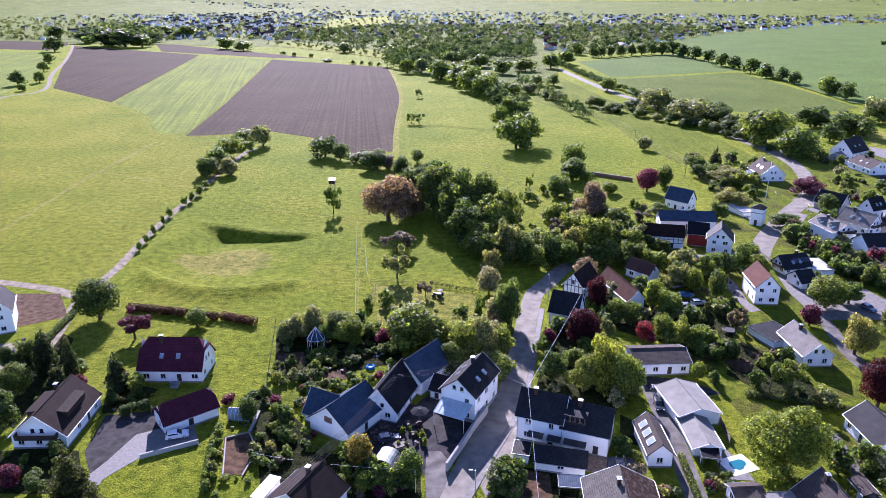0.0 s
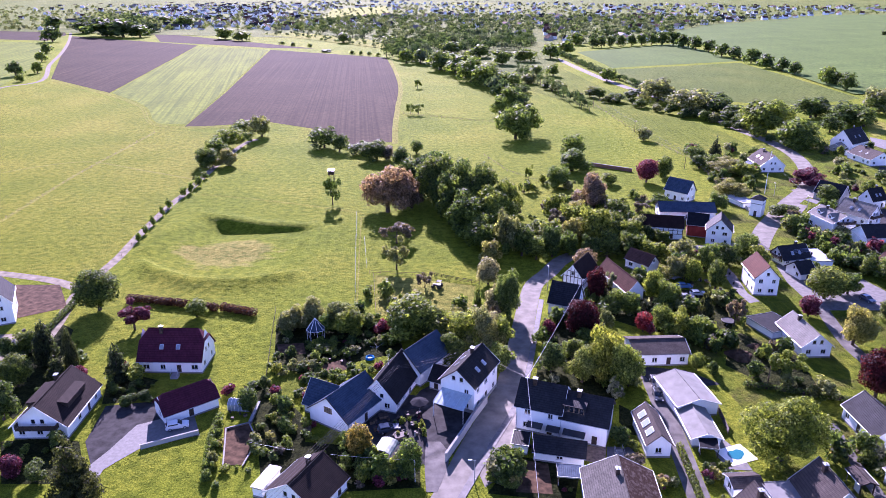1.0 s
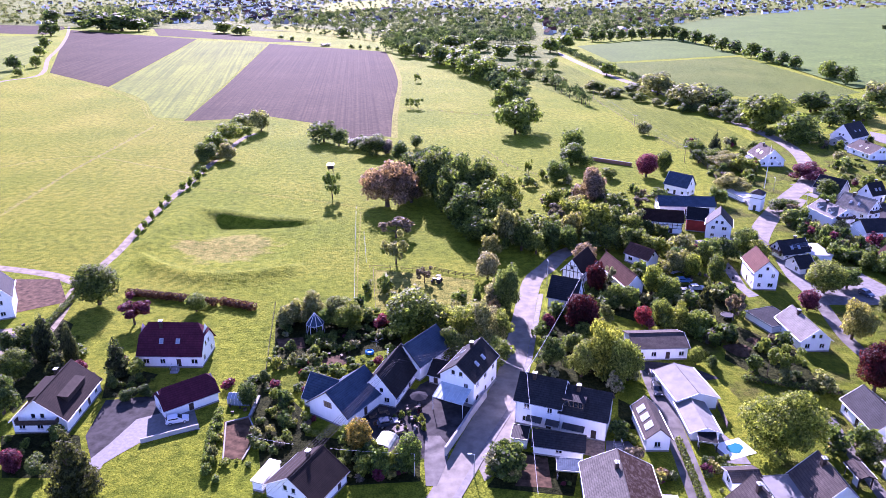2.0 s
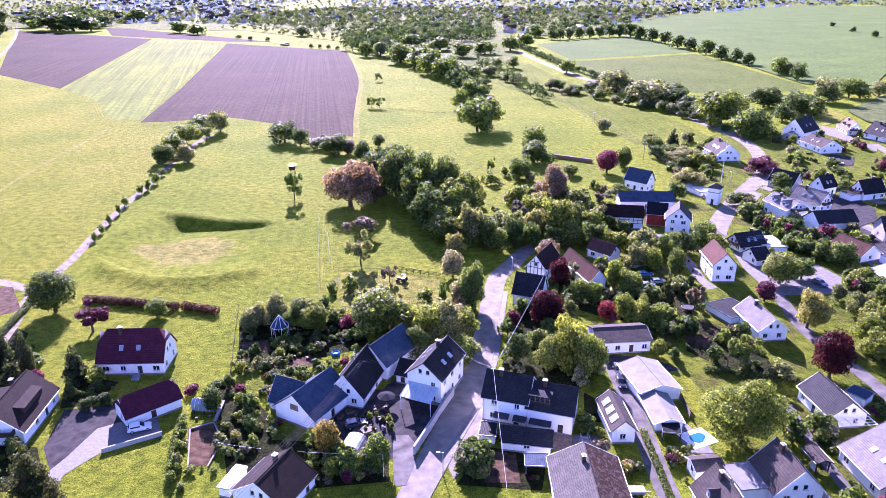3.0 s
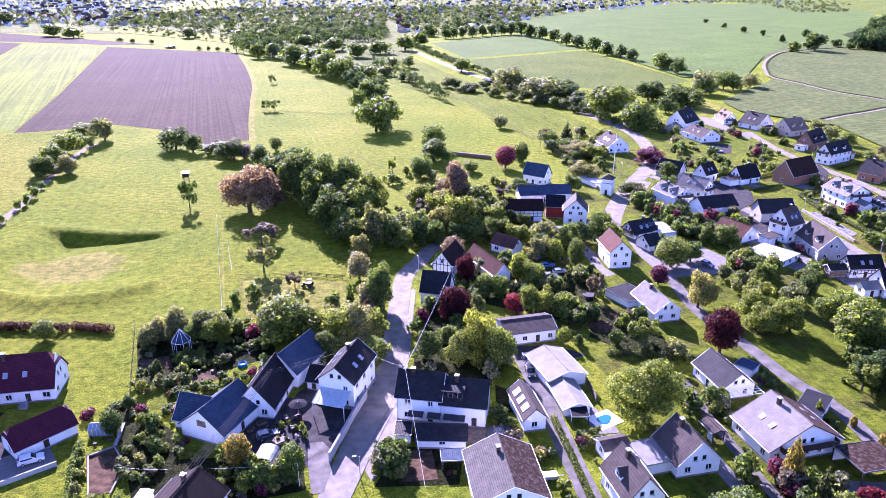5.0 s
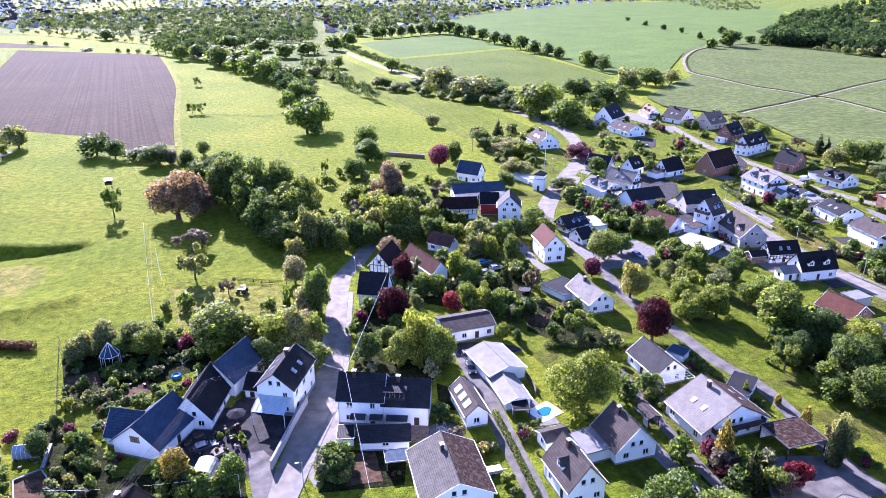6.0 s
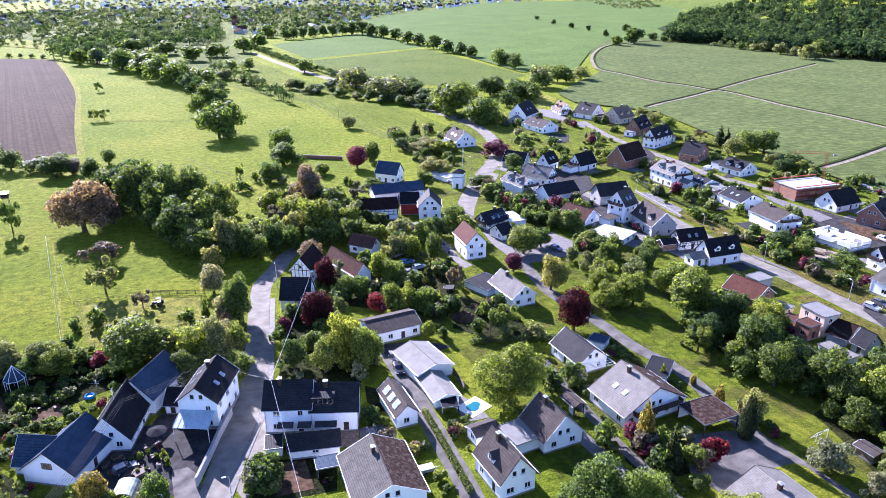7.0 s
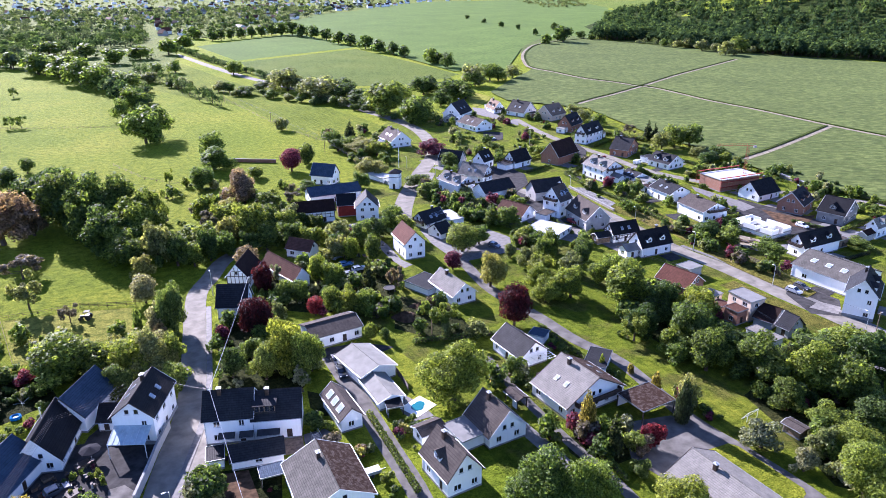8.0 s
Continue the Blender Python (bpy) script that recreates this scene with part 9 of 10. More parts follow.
def gazebo(x, y, w, h):
    g = thing("gazebo", pose(x, y, 0, 0, 0, 20), "octagonal garden gazebo with dark tent roof and white ribs", "gazebo")
    n = 8
    for i in range(n):
        a, b = 2 * math.pi * i / n, 2 * math.pi * (i + 1) / n
        pa, pb = (math.cos(a) * w / 2, math.sin(a) * w / 2, h * 0.5), (math.cos(b) * w / 2, math.sin(b) * w / 2, h * 0.5)
        part("roof_panel", slab([pa, pb, (0, 0, h)], 0.05), M["roof_slate"], g)
        part("rib", tube_mesh([((pa[0], pa[1], pa[2] + 0.03), (0, 0, h + 0.05), 0.05, 0.05), (pa, pb, 0.05, 0.05)], 5), M["pvc"], g)
        part("post", tube_mesh([((pa[0] * 0.94, pa[1] * 0.94, 0), (pa[0] * 0.94, pa[1] * 0.94, h * 0.5), 0.06, 0.06)], 6), M["pvc"], g)


def ring(r, t, z, n=20):
    bm = bmesh.new()
    for i in range(n):
        a, b = 2 * math.pi * i / n, 2 * math.pi * (i + 1) / n
        add_tube(bm, (r * math.cos(a), r * math.sin(a), z), (r * math.cos(b), r * math.sin(b), z), t, t, 6)
    return bm


def disc(r, z0, z1, n=20):
    return tube_mesh([((0, 0, z0), (0, 0, z1), r, r)], n)


M["blue_plastic"] = mat_plain("blue_plastic", (0.02, 0.2, 0.5), 0.35, 0, 0.1)
M["pool_water"] = Nodes("pool_water", 0.05, 0, 0.5).done((0.015, 0.13, 0.16))
M["dark_fabric"] = mat_plain("dark_fabric", (0.02, 0.02, 0.025), 0.7)
M["rust_steel"] = mat_plain("red_lead_steel", (0.4, 0.1, 0.05), 0.5, 0.2)
M["heap"] = mat_plain("gravel_heap", (0.24, 0.22, 0.19), 0.95, 0, 0.2, 1.5)


def paddling_pool(x, y, r):
    p = thing("paddling_pool", pose(x, y, 0), "round blue inflatable paddling pool on the grass", "pool")
    part("rim", ring(r, 0.22, 0.22), M["blue_plastic"], p)
    part("upper_rim", ring(r * 0.98, 0.18, 0.52), M["blue_plastic"], p)
    part("water", disc(r * 0.92, 0.0, 0.42), M["pool_water"], p)


def trampoline(x, y, r):
    p = thing("trampoline", pose(x, y, 0), "round garden trampoline with pale edge pad", "trampoline")
    part("pad", ring(r, 0.12, 0.85), M["pale_paving"], p)
    part("mat", disc(r * 0.93, 0.82, 0.86), M["dark_fabric"], p)
    for i in range(6):
        a = i * math.pi / 3
        part("leg", tube_mesh([((r * math.cos(a), r * math.sin(a), 0), (r * math.cos(a), r * math.sin(a), 0.85), 0.04, 0.04)]), M["galv"], p)


def canopy(x, y, rot, w, d, z0, z1):
    """A pale corrugated glass canopy on slim posts, sloping towards -y."""
    c = thing("glass_canopy", pose(x, y, 0, 0, 0, rot), "sloping pale corrugated canopy on white posts beside the house", "canopy")
    n = 7
    for i in range(n):
        a, b = -w / 2 + w * i / n, -w / 2 + w * (i + 1) / n
        part("panel", slab([(a + 0.02, -d / 2, z0), (b - 0.02, -d / 2, z0), (b - 0.02, d / 2, z1), (a + 0.02, d / 2, z1)], 0.03), M["canopy"], c)
        part("batten", tube_mesh([((a, -d / 2, z0 + 0.03), (a, d / 2, z1 + 0.03), 0.035, 0.035)], 5), M["galv"], c)
    for s in (-1, 1):
        part("post", boxes((s * (w / 2 - 0.1) - 0.05, -d / 2 + 0.1, 0, s * (w / 2 - 0.1) + 0.05, -d / 2 + 0.2, z0 - 0.03)), M["pvc"], c)
    part("beam", boxes((-w / 2, -d / 2 + 0.08, z0 - 0.16, w / 2, -d / 2 + 0.2, z0 - 0.035)), M["pvc"], c)


M["canopy"] = mat_plain("corrugated_sheet", (0.36, 0.43, 0.46), 0.35, 0, 0.08, 1.0)


def hunting_stand(x, y):
    s = thing("hunting_stand", pose(x, y, 0), "dark wooden raised hide on four timber legs", "raised hide")
    for px in (-0.9, 0.9):
        for py in (-0.9, 0.9):
            part("leg", tube_mesh([((px * 1.25, py * 1.25, 0), (px, py, 3.6), 0.09, 0.07)]), M["timber"], s)
    part("cabin", boxes((-1.2, -1.2, 3.6, 1.2, 1.2, 4.4), (-1.2, -1.2, 4.9, 1.2, 1.2, 5.3), (-1.2, -1.2, 4.4, -1.05, 1.2, 4.9), (1.05, -1.2, 4.4, 1.2, 1.2, 4.9), (-1.05, 1.05, 4.4, 1.05, 1.2, 4.9)), M["timber"], s)
    part("roof", slab([(-1.5, -1.5, 5.4), (1.5, -1.5, 5.4), (1.5, 1.5, 5.75), (-1.5, 1.5, 5.75)], 0.1), M["darkmetal"], s)
    part("ladder", tube_mesh([((-0.3, -2.4, 0), (-0.3, -1.2, 3.7), 0.05, 0.05), ((0.3, -2.4, 0), (0.3, -1.2, 3.7), 0.05, 0.05)] +
                             [((-0.3, -2.4 + 0.2 * i, 0.6 * i + 0.2), (0.3, -2.4 + 0.2 * i, 0.6 * i + 0.2), 0.03, 0.03) for i in range(6)], 5), M["wood"], s)


def transformer_tower(x, y, rot, w, h):
    t = thing("transformer_tower", pose(x, y, 0, 0, 0, rot), "narrow white transformer tower with a small tent roof", "tower")
    part("shaft", boxes((-w / 2, -w / 2, 0, w / 2, w / 2, h)), M["white"], t)
    part("band", boxes((-w / 2 - 0.08, -w / 2 - 0.08, h * 0.72, w / 2 + 0.08, w / 2 + 0.08, h * 0.76)), M["plinth"], t)
    part("door", boxes((-0.5, -w / 2 - 0.04, 0, 0.5, -w / 2 + 0.02, 2.1)), M["darkmetal"], t)
    q, z = w / 2 + 0.35, h
    for a, b in (((-q, -q), (q, -q)), ((q, -q), (q, q)), ((q, q), (-q, q)), ((-q, q), (-q, -q))):
        part("roof_panel", slab([(*a, z), (*b, z), (0, 0, z + 1.6)], 0.08), M["roof_anthracite"], t)


def crane(x, y, rot, h, arm):
    c = thing("tower_crane", pose(x, y, 0, 0, 0, rot), "orange lattice building crane over a new house", "crane")
    bars, n = [], int(h / 1.2)
    for px in (-0.45, 0.45):
        for py in (-0.45, 0.45):
            bars.append(((px, py, 0), (px, py, h), 0.05, 0.05))
    for i in range(n):
        z, k = i * h / n, 1 if i % 2 else -1
        bars += [((-0.45 * k, -0.45, z), (0.45 * k, -0.45, z + h / n), 0.03, 0.03), ((-0.45 * k, 0.45, z), (0.45 * k, 0.45, z + h / n), 0.03, 0.03),
                 ((0.45, -0.45 * k, z), (0.45, 0.45 * k, z + h / n), 0.03, 0.03)]
    part("mast", tube_mesh(bars, 4), M["rust_steel"], c)
    bars = [((-3, -0.35, h), (arm, -0.35, h), 0.05, 0.05), ((-3, 0.35, h), (arm, 0.35, h), 0.05, 0.05), ((-3, 0, h + 0.8), (arm, 0, h + 0.8), 0.05, 0.05)]
    for i in range(int(arm)):
        bars += [((i, -0.35, h), (i + 0.5, 0, h + 0.8), 0.03, 0.03), ((i + 0.5, 0, h + 0.8), (i + 1, 0.35, h), 0.03, 0.03)]
    part("jib", tube_mesh(bars, 4), M["rust_steel"], c)
    part("counterweight", boxes((-3.2, -0.5, h - 0.8, -2.2, 0.5, h)), M["plinth"], c)


def goal(x, y, rot, w=3.0, h=2.0):
    g = thing("football_goal", pose(x, y, 0, 0, 0, rot), "white tubular garden football goal on the lawn", "goal")
    part("frame", tube_mesh([((-w / 2, 0, 0), (-w / 2, 0, h), 0.05, 0.05), ((w / 2, 0, 0), (w / 2, 0, h), 0.05, 0.05), ((-w / 2, 0, h), (w / 2, 0, h), 0.05, 0.05)]), M["pvc"], g)
    part("stay", tube_mesh([((-w / 2, 0, h), (-w / 2, 1.2, 0), 0.03, 0.03), ((w / 2, 0, h), (w / 2, 1.2, 0), 0.03, 0.03), ((-w / 2, 1.2, 0.03), (w / 2, 1.2, 0.03), 0.03, 0.03)]), M["pvc"], g)


def clothes_dryer(x, y):
    d = thing("clothes_dryer", pose(x, y, 0, 0, 0, 25), "pale rotary clothes dryer on the lawn", "clothes dryer")
    part("post", tube_mesh([((0, 0, 0), (0, 0, 2.0), 0.03, 0.03)]), M["galv"], d)
    for i in range(4):
        a = i * math.pi / 2
        part("arm", tube_mesh([((0, 0, 1.4), (1.6 * math.cos(a), 1.6 * math.sin(a), 2.0), 0.025, 0.025)], 5), M["galv"], d)


def tractor(x, y, rot):
    t = thing("tractor", pose(x, y, 0.05, 0, 0, rot), "small old tractor parked in the paddock", "tractor")
    part("hood", boxes((0.1, -0.3, 0.65, 1.4, 0.3, 1.2), bevel=0.08), M["darkmetal"], t)
    part("cab", boxes((-1.0, -0.55, 0.9, 0.1, 0.55, 1.3), bevel=0.05), M["darkmetal"], t)
    part("cab_roof", boxes((-1.1, -0.65, 2.2, 0.2, 0.65, 2.3), bevel=0.03), M["plinth"], t)
    for px in (-0.95, 0.05):
        for s in (-1, 1):
            part("cab_post", boxes((px - 0.04, s * 0.55 - 0.04, 1.3, px + 0.04, s * 0.55 + 0.04, 2.2)), M["darkmetal"], t)
    for s in (-1, 1):
        part("wheel", tube_mesh([((-0.7, s * 0.6, 0.7), (-0.7, s * 0.95, 0.7), 0.7, 0.7)], 14), M["darkmetal"], t)
        part("wheel", tube_mesh([((1.3, s * 0.5, 0.42), (1.3, s * 0.75, 0.42), 0.42, 0.42)], 12), M["darkmetal"], t)


def heap(x, y, r, h, mat, label):
    rng2 = np.random.default_rng(int(abs(x * 10)))
    vs, fs, n, k = [], [], 18, 6
    for j in range(k + 1):
        for i in range(n):
            a, q = 2 * math.pi * i / n, j / k
            rr = r * q * (1 + 0.15 * math.sin(3 * a + x) + 0.06 * rng2.normal())
            vs.append((rr * math.cos(a), rr * math.sin(a), h * (1 - q) ** 0.9 * (1 + 0.08 * rng2.normal()) - 0.02))
    for j in range(k):
        for i in range(n):
            fs.append((j * n + i, (j + 1) * n + i, (j + 1) * n + (i + 1) % n, j * n + (i + 1) % n))
    ob = new("earth_mound", mesh_from("earth_mound", vs, fs, M[mat]))
    return tagged_at(ob, pose(x, y, 0), label, "heap")


def crate(x, y, rot, l, w, h, mat, name, label):
    """Yard clutter: a boarded box with battens and a lid."""
    c = thing(name, pose(x, y, 0.05, 0, 0, rot), label, name.replace("_", " "), "yard clutter")
    part("body", boxes((-l / 2, -w / 2, 0, l / 2, w / 2, h), bevel=0.03), M[mat], c)
    part("lid", boxes((-l / 2 - 0.04, -w / 2 - 0.04, h, l / 2 + 0.04, w / 2 + 0.04, h + 0.05)), M["timber"], c)


def parasol(x, y, r, h):
    """A large dark garden umbrella with eight ribs."""
    p = thing("parasol", pose(x, y, 0.05), "large dark grey parasol open in the farmyard", "parasol")
    bm = bmesh.new()
    tip = bm.verts.new((0, 0, h))
    rim = [bm.verts.new((math.cos(k * math.pi / 4) * r, math.sin(k * math.pi / 4) * r, h - 0.6)) for k in range(8)]
    low = [bm.verts.new((v.co.x, v.co.y, v.co.z - 0.15)) for v in rim]
    for k in range(8):
        bm.faces.new((tip, rim[k], rim[(k + 1) % 8]))
        bm.faces.new((rim[k], low[k], low[(k + 1) % 8], rim[(k + 1) % 8]))
    part("canopy", bm, M["awning_cloth"], p)
    bm = bmesh.new()
    add_tube(bm, (0, 0, 0.06), (0, 0, h), 0.035, 0.03, 8)
    part("pole", bm, M["galv"], p)
    part("base", boxes((-0.35, -0.35, 0, 0.35, 0.35, 0.1), bevel=0.02), M["plinth"], p)
    for k in range(8):
        bm = bmesh.new()
        c, s = math.cos(k * math.pi / 4), math.sin(k * math.pi / 4)
        add_tube(bm, (c * 0.1, s * 0.1, h - 0.1), (c * r, s * r, h - 0.62), 0.012, 0.012, 5)
        part("rib", bm, M["galv"], p)


def trailer(x, y, rot, label):
    t = thing("trailer", pose(x, y, 0.05, 0, 0, rot), label, "trailer")
    part("bed", boxes((-1.7, -0.85, 0.5, 1.7, 0.85, 0.62), (-1.7, -0.85, 0.62, 1.7, -0.8, 1.0), (-1.7, 0.8, 0.62, 1.7, 0.85, 1.0), (-1.7, -0.8, 0.62, -1.65, 0.8, 1.0), (1.65, -0.8, 0.62, 1.7, 0.8, 1.0)), M["galv"], t)
    part("cover", boxes((-1.66, -0.8, 1.02, 1.66, 0.8, 1.1), bevel=0.03), M["pvc"], t)
    part("drawbar", boxes((1.7, -0.05, 0.5, 2.8, 0.05, 0.6)), M["galv"], t)
    for s in (-1, 1):
        part("wheel", tube_mesh([((0, s * 0.88, 0.32), (0, s * 1.05, 0.32), 0.32, 0.32)], 12), M["darkmetal"], t)


def pergola(x, y, rot, w, d, h):
    p = thing("pergola", pose(x, y, 0, 0, 0, rot), "white glazed terrace pergola against the house", "pergola")
    for i in range(6):
        q = -w / 2 + w * i / 5
        part("rafter", boxes((q - 0.05, -d / 2, h - 0.12, q + 0.05, d / 2, h)), M["pvc"], p)
    for i in range(4):
        q = -d / 2 + d * i / 3
        part("purlin", boxes((-w / 2, q - 0.04, h + 0.002, w / 2, q + 0.04, h + 0.08)), M["pvc"], p)
    for sx in (-1, 1):
        part("post", boxes((sx * (w / 2 - 0.08) - 0.06, -d / 2 + 0.02, 0, sx * (w / 2 - 0.08) + 0.06, -d / 2 + 0.14, h - 0.12)), M["pvc"], p)


def swimming_pool(x, y):
    p = thing("swimming_pool", pose(x, y, 0.07, 0, 0, 20), "small curved garden pool with turquoise water and white surround", "pool")
    bm = disc(1.3, 0.0, 0.06, 24)
    add_tube(bm, (1.1, 0.3, 0), (1.1, 0.3, 0.058), 1.0, 1.0, 20)
    part("water", bm, M["pool_water"], p)
    part("surround", boxes((-2.6, -2.4, -0.05, 3.2, 2.4, -0.004)), M["white"], p)


def entrance_steps(x, y, rot):
    e = thing("entrance_steps", pose(x, y, 0, 0, 0, rot), "grey stone entrance steps with a steel handrail", "steps")
    for i in range(5):
        part("step", boxes((-0.8, -0.9 + i * 0.3, 0, 0.8, -0.6 + i * 0.3, 0.17 * (i + 1))), M["plinth"], e)
    for s in (-1, 1):
        part("handrail", tube_mesh([((s * 0.75, -0.8, 1.0), (s * 0.75, 0.5, 1.75), 0.03, 0.03), ((s * 0.75, -0.8, 0.1), (s * 0.75, -0.8, 1.0), 0.025, 0.025), ((s * 0.75, 0.5, 0.8), (s * 0.75, 0.5, 1.75), 0.025, 0.025)]), M["galv"], e)


def tarp_shelter(x, y, rot, w, d, h):
    """A pale sheet stretched over hoops on four posts."""
    t = thing("tarp_shelter", pose(x, y, 0.05, 0, 0, rot), "pale green plastic sheet shelter beside the yard", "shelter")
    vs, fs = [], []
    for i in range(9):
        a = math.pi * i / 8
        for k in range(5):
            vs.append((-w / 2 * math.cos(a), d * (k / 4 - 0.5), h * 0.62 + h * 0.38 * math.sin(a) - 0.06 * (k % 2)))
    for i in range(8):
        for k in range(4):
            fs.append((i * 5 + k, i * 5 + 5 + k, i * 5 + 6 + k, i * 5 + 1 + k))
    part("cover", mesh_from("cover", vs, fs, M["sheeting"]), None, t)
    for px in (-w / 2, w / 2):
        for py in (-d / 2, 0, d / 2):
            part("post", tube_mesh([((px, py, 0), (px, py, h * 0.62), 0.04, 0.04)], 6), M["galv"], t)
    for k in (-0.5, 0.0, 0.5):
        part("hoop", tube_mesh([((-w / 2 * math.cos(math.pi * i / 8), d * k, h * (0.62 + 0.36 * math.sin(math.pi * i / 8)) - 0.03), (-w / 2 * math.cos(math.pi * (i + 1) / 8), d * k, h * (0.62 + 0.36 * math.sin(math.pi * (i + 1) / 8)) - 0.03), 0.025, 0.025) for i in range(8)], 5), M["galv"], t)


car(-52.0, 115.9, 19, (0.75, 0.75, 0.76), "white estate car parked on the paved driveway")
car(45.3, 126.5, -96, (0.03, 0.035, 0.04), "dark car parked beside the garages")
car(46.2, 131.6, -94, (0.04, 0.04, 0.045), "black car parked by the workshop")
car(169.1, 105.0, -85, (0.5, 0.52, 0.54), "silver car parked in front of the barn")
car(230.2, 228.8, 10, (0.78, 0.78, 0.78), "white delivery van parked by a house", van=True)
car(199.6, 304.0, -17, (0.55, 0.57, 0.6), "silver car parked on a shaded drive")
car(-10.5, 114.8, 17, (0.06, 0.07, 0.09), "dark blue car parked in the farmyard")
car(69.1, 183.0, 4, (0.1, 0.2, 0.35), "blue scrap car standing in a yard")
car(71.2, 177.9, 3, (0.5, 0.52, 0.5), "pale scrap car standing in a yard")
car(68.8, 189.8, 24, (0.3, 0.3, 0.32), "grey scrap car standing in a yard")
car(67.4, 175.4, 1, (0.2, 0.21, 0.23), "dark grey scrap car in a yard")
car(173.1, 105.5, -92, (0.08, 0.08, 0.09), "dark car parked by the barn")
car(218.8, 137.6, -93, (0.7, 0.7, 0.72), "white car parked at the new houses")
car(152.7, 179.8, -93, (0.3, 0.05, 0.05), "red car parked between houses")
car(116.4, 174.1, -73, (0.08, 0.1, 0.14), "dark car on the parking area")
car(214.1, 235.5, -97, (0.1, 0.1, 0.12), "dark car on the drive")
trailer(37.6, 93.0, -3, "covered pale car trailer beside the lane")
street_lamp(5.6, 99.8, 4.7, 180)
street_lamp(169.0, 140.3, 6.1, 90)
street_lamp(168.2, 111.0, 5.8, 90)
street_lamp(160.8, 80.2, 6.9, 90)
street_lamp(174.0, 171.3, 4.6, 90)
street_lamp(180.1, 215.0, 4.5, 90)
street_lamp(135.2, 274.4, 5.2, 90)
street_lamp(139.3, 255.2, 5.5, 90)
street_lamp(207.6, 281.3, 9.0, 90)
street_lamp(29.8, 181.5, 7.0, 90)
pole(160.7, 77.8, 8.1, "weathered wooden utility pole with a crossarm", 0.13, 0.9, "wood")
pole(132.5, 277.0, 17.9, "tall pale concrete mast by the junction", 0.16, 0, "pvc")
pole(103.9, 485.4, 8.9, "weathered wooden utility pole with a crossarm", 0.13, 0.9, "wood")
pole(111.1, 402.6, 6.9, "weathered wooden utility pole with a crossarm", 0.13, 0.9, "wood")
pole(113.1, 319.0, 8.1, "weathered wooden utility pole with a crossarm", 0.13, 0.9, "wood")
pole(116.2, 281.4, 5.8, "weathered wooden utility pole with a crossarm", 0.13, 0.9, "wood")
cable((103.2, 485.4, 8.7), (110.4, 402.6, 6.7), 1.2)
cable((104.6, 485.4, 8.7), (111.8, 402.6, 6.7), 1.2)
cable((110.4, 402.6, 6.7), (112.4, 319.0, 7.9), 1.2)
cable((111.8, 402.6, 6.7), (113.8, 319.0, 7.9), 1.2)
cable((112.4, 319.0, 7.9), (115.5, 281.4, 5.6), 1.2)
cable((113.8, 319.0, 7.9), (116.9, 281.4, 5.6), 1.2)
pole(71.3, 132.8, 5.2, "bare wooden pole on the lawn", 0.13, 0, "wood")
pole(141.9, 71.7, 4.8, "weathered wooden utility pole with a crossarm", 0.13, 0.9, "wood")
cable((136.1, 93.0, 8.0), (141.4, 71.7, 4.6), 0.8)
cable((141.4, 71.7, 4.6), (137.3, 55.9, 9.0), 0.8)
cable((136.1, 93.0, 8.2), (141.9, 71.7, 4.6), 0.8)
cable((141.9, 71.7, 4.6), (137.3, 55.9, 9.2), 0.8)
cable((136.1, 93.0, 8.3), (142.4, 71.7, 4.6), 0.8)
cable((142.4, 71.7, 4.6), (137.3, 55.9, 9.3), 0.8)
cable((-9.8, 122.9, 9.8), (-28.5, 84.2, 9.5), 0.9, 0.022)
cable((-9.7, 122.8, 9.7), (-27.8, 84.4, 9.3), 0.9, 0.022)
cable((-9.6, 122.7, 9.5), (-27.1, 84.6, 9.2), 0.9, 0.022)
cable((-9.5, 122.7, 9.4), (-26.4, 84.8, 9.1), 0.9, 0.022)
cable((-9.4, 122.6, 9.2), (-25.7, 84.9, 8.9), 0.9, 0.022)
cable((-9.6, 122.9, 9.8), (3.3, 130.0, 8.9), 0.4)
cable((-9.6, 122.8, 9.6), (3.5, 128.6, 8.9), 0.4)
cable((-9.6, 122.7, 9.4), (3.7, 127.2, 8.9), 0.4)
cable((37.1, 169.2, 8.7), (16.6, 118.9, 9.7), 0.5, 0.034, "galv", "thick pale overhead supply cable above the gardens")
cable((16.6, 118.9, 9.7), (15.2, 88.9, 5.5), 0.3, 0.034, "galv", "thick pale overhead supply cable above the gardens")
cable((16.6, 118.9, 9.7), (11.1, 131.5, 6.1), 0.3)
pole(37.1, 169.2, 8.9, "slim steel service mast rising through a roof", 0.05, 0.35, "galv")
pole(16.6, 118.9, 9.9, "slim steel service mast rising through a roof", 0.05, 0.35, "galv")
cable((111.1, 125.7, 7.5), (132.9, 91.9, 7.5), 1.0)
cable((116.6, 183.9, 7.5), (132.4, 162.7, 7.5), 1.0)
cable((145.1, 302.7, 7.5), (127.3, 183.3, 7.5), 1.0)
cable((165.1, 162.2, 7.5), (166.2, 136.8, 7.5), 1.0)
cable((163.7, 108.2, 7.5), (159.5, 79.4, 7.5), 1.0)
fence([(-2.3, 191.3), (4.0, 188.0), (10.7, 185.2)], 1.3, 2.2, 3, "timber", "dark timber post and rail paddock fence", 0.08, 0.06)
fence([(-21.8, 193.5), (-12.1, 192.2), (-2.3, 191.3)], 1.1, 3, 2, "wood", "weathered wooden post and rail fence", 0.06, 0.04)
fence([(-20.4, 191.3), (-17.4, 165.2)], 1.1, 3, 2, "wood", "weathered wooden post and rail fence", 0.06, 0.04)
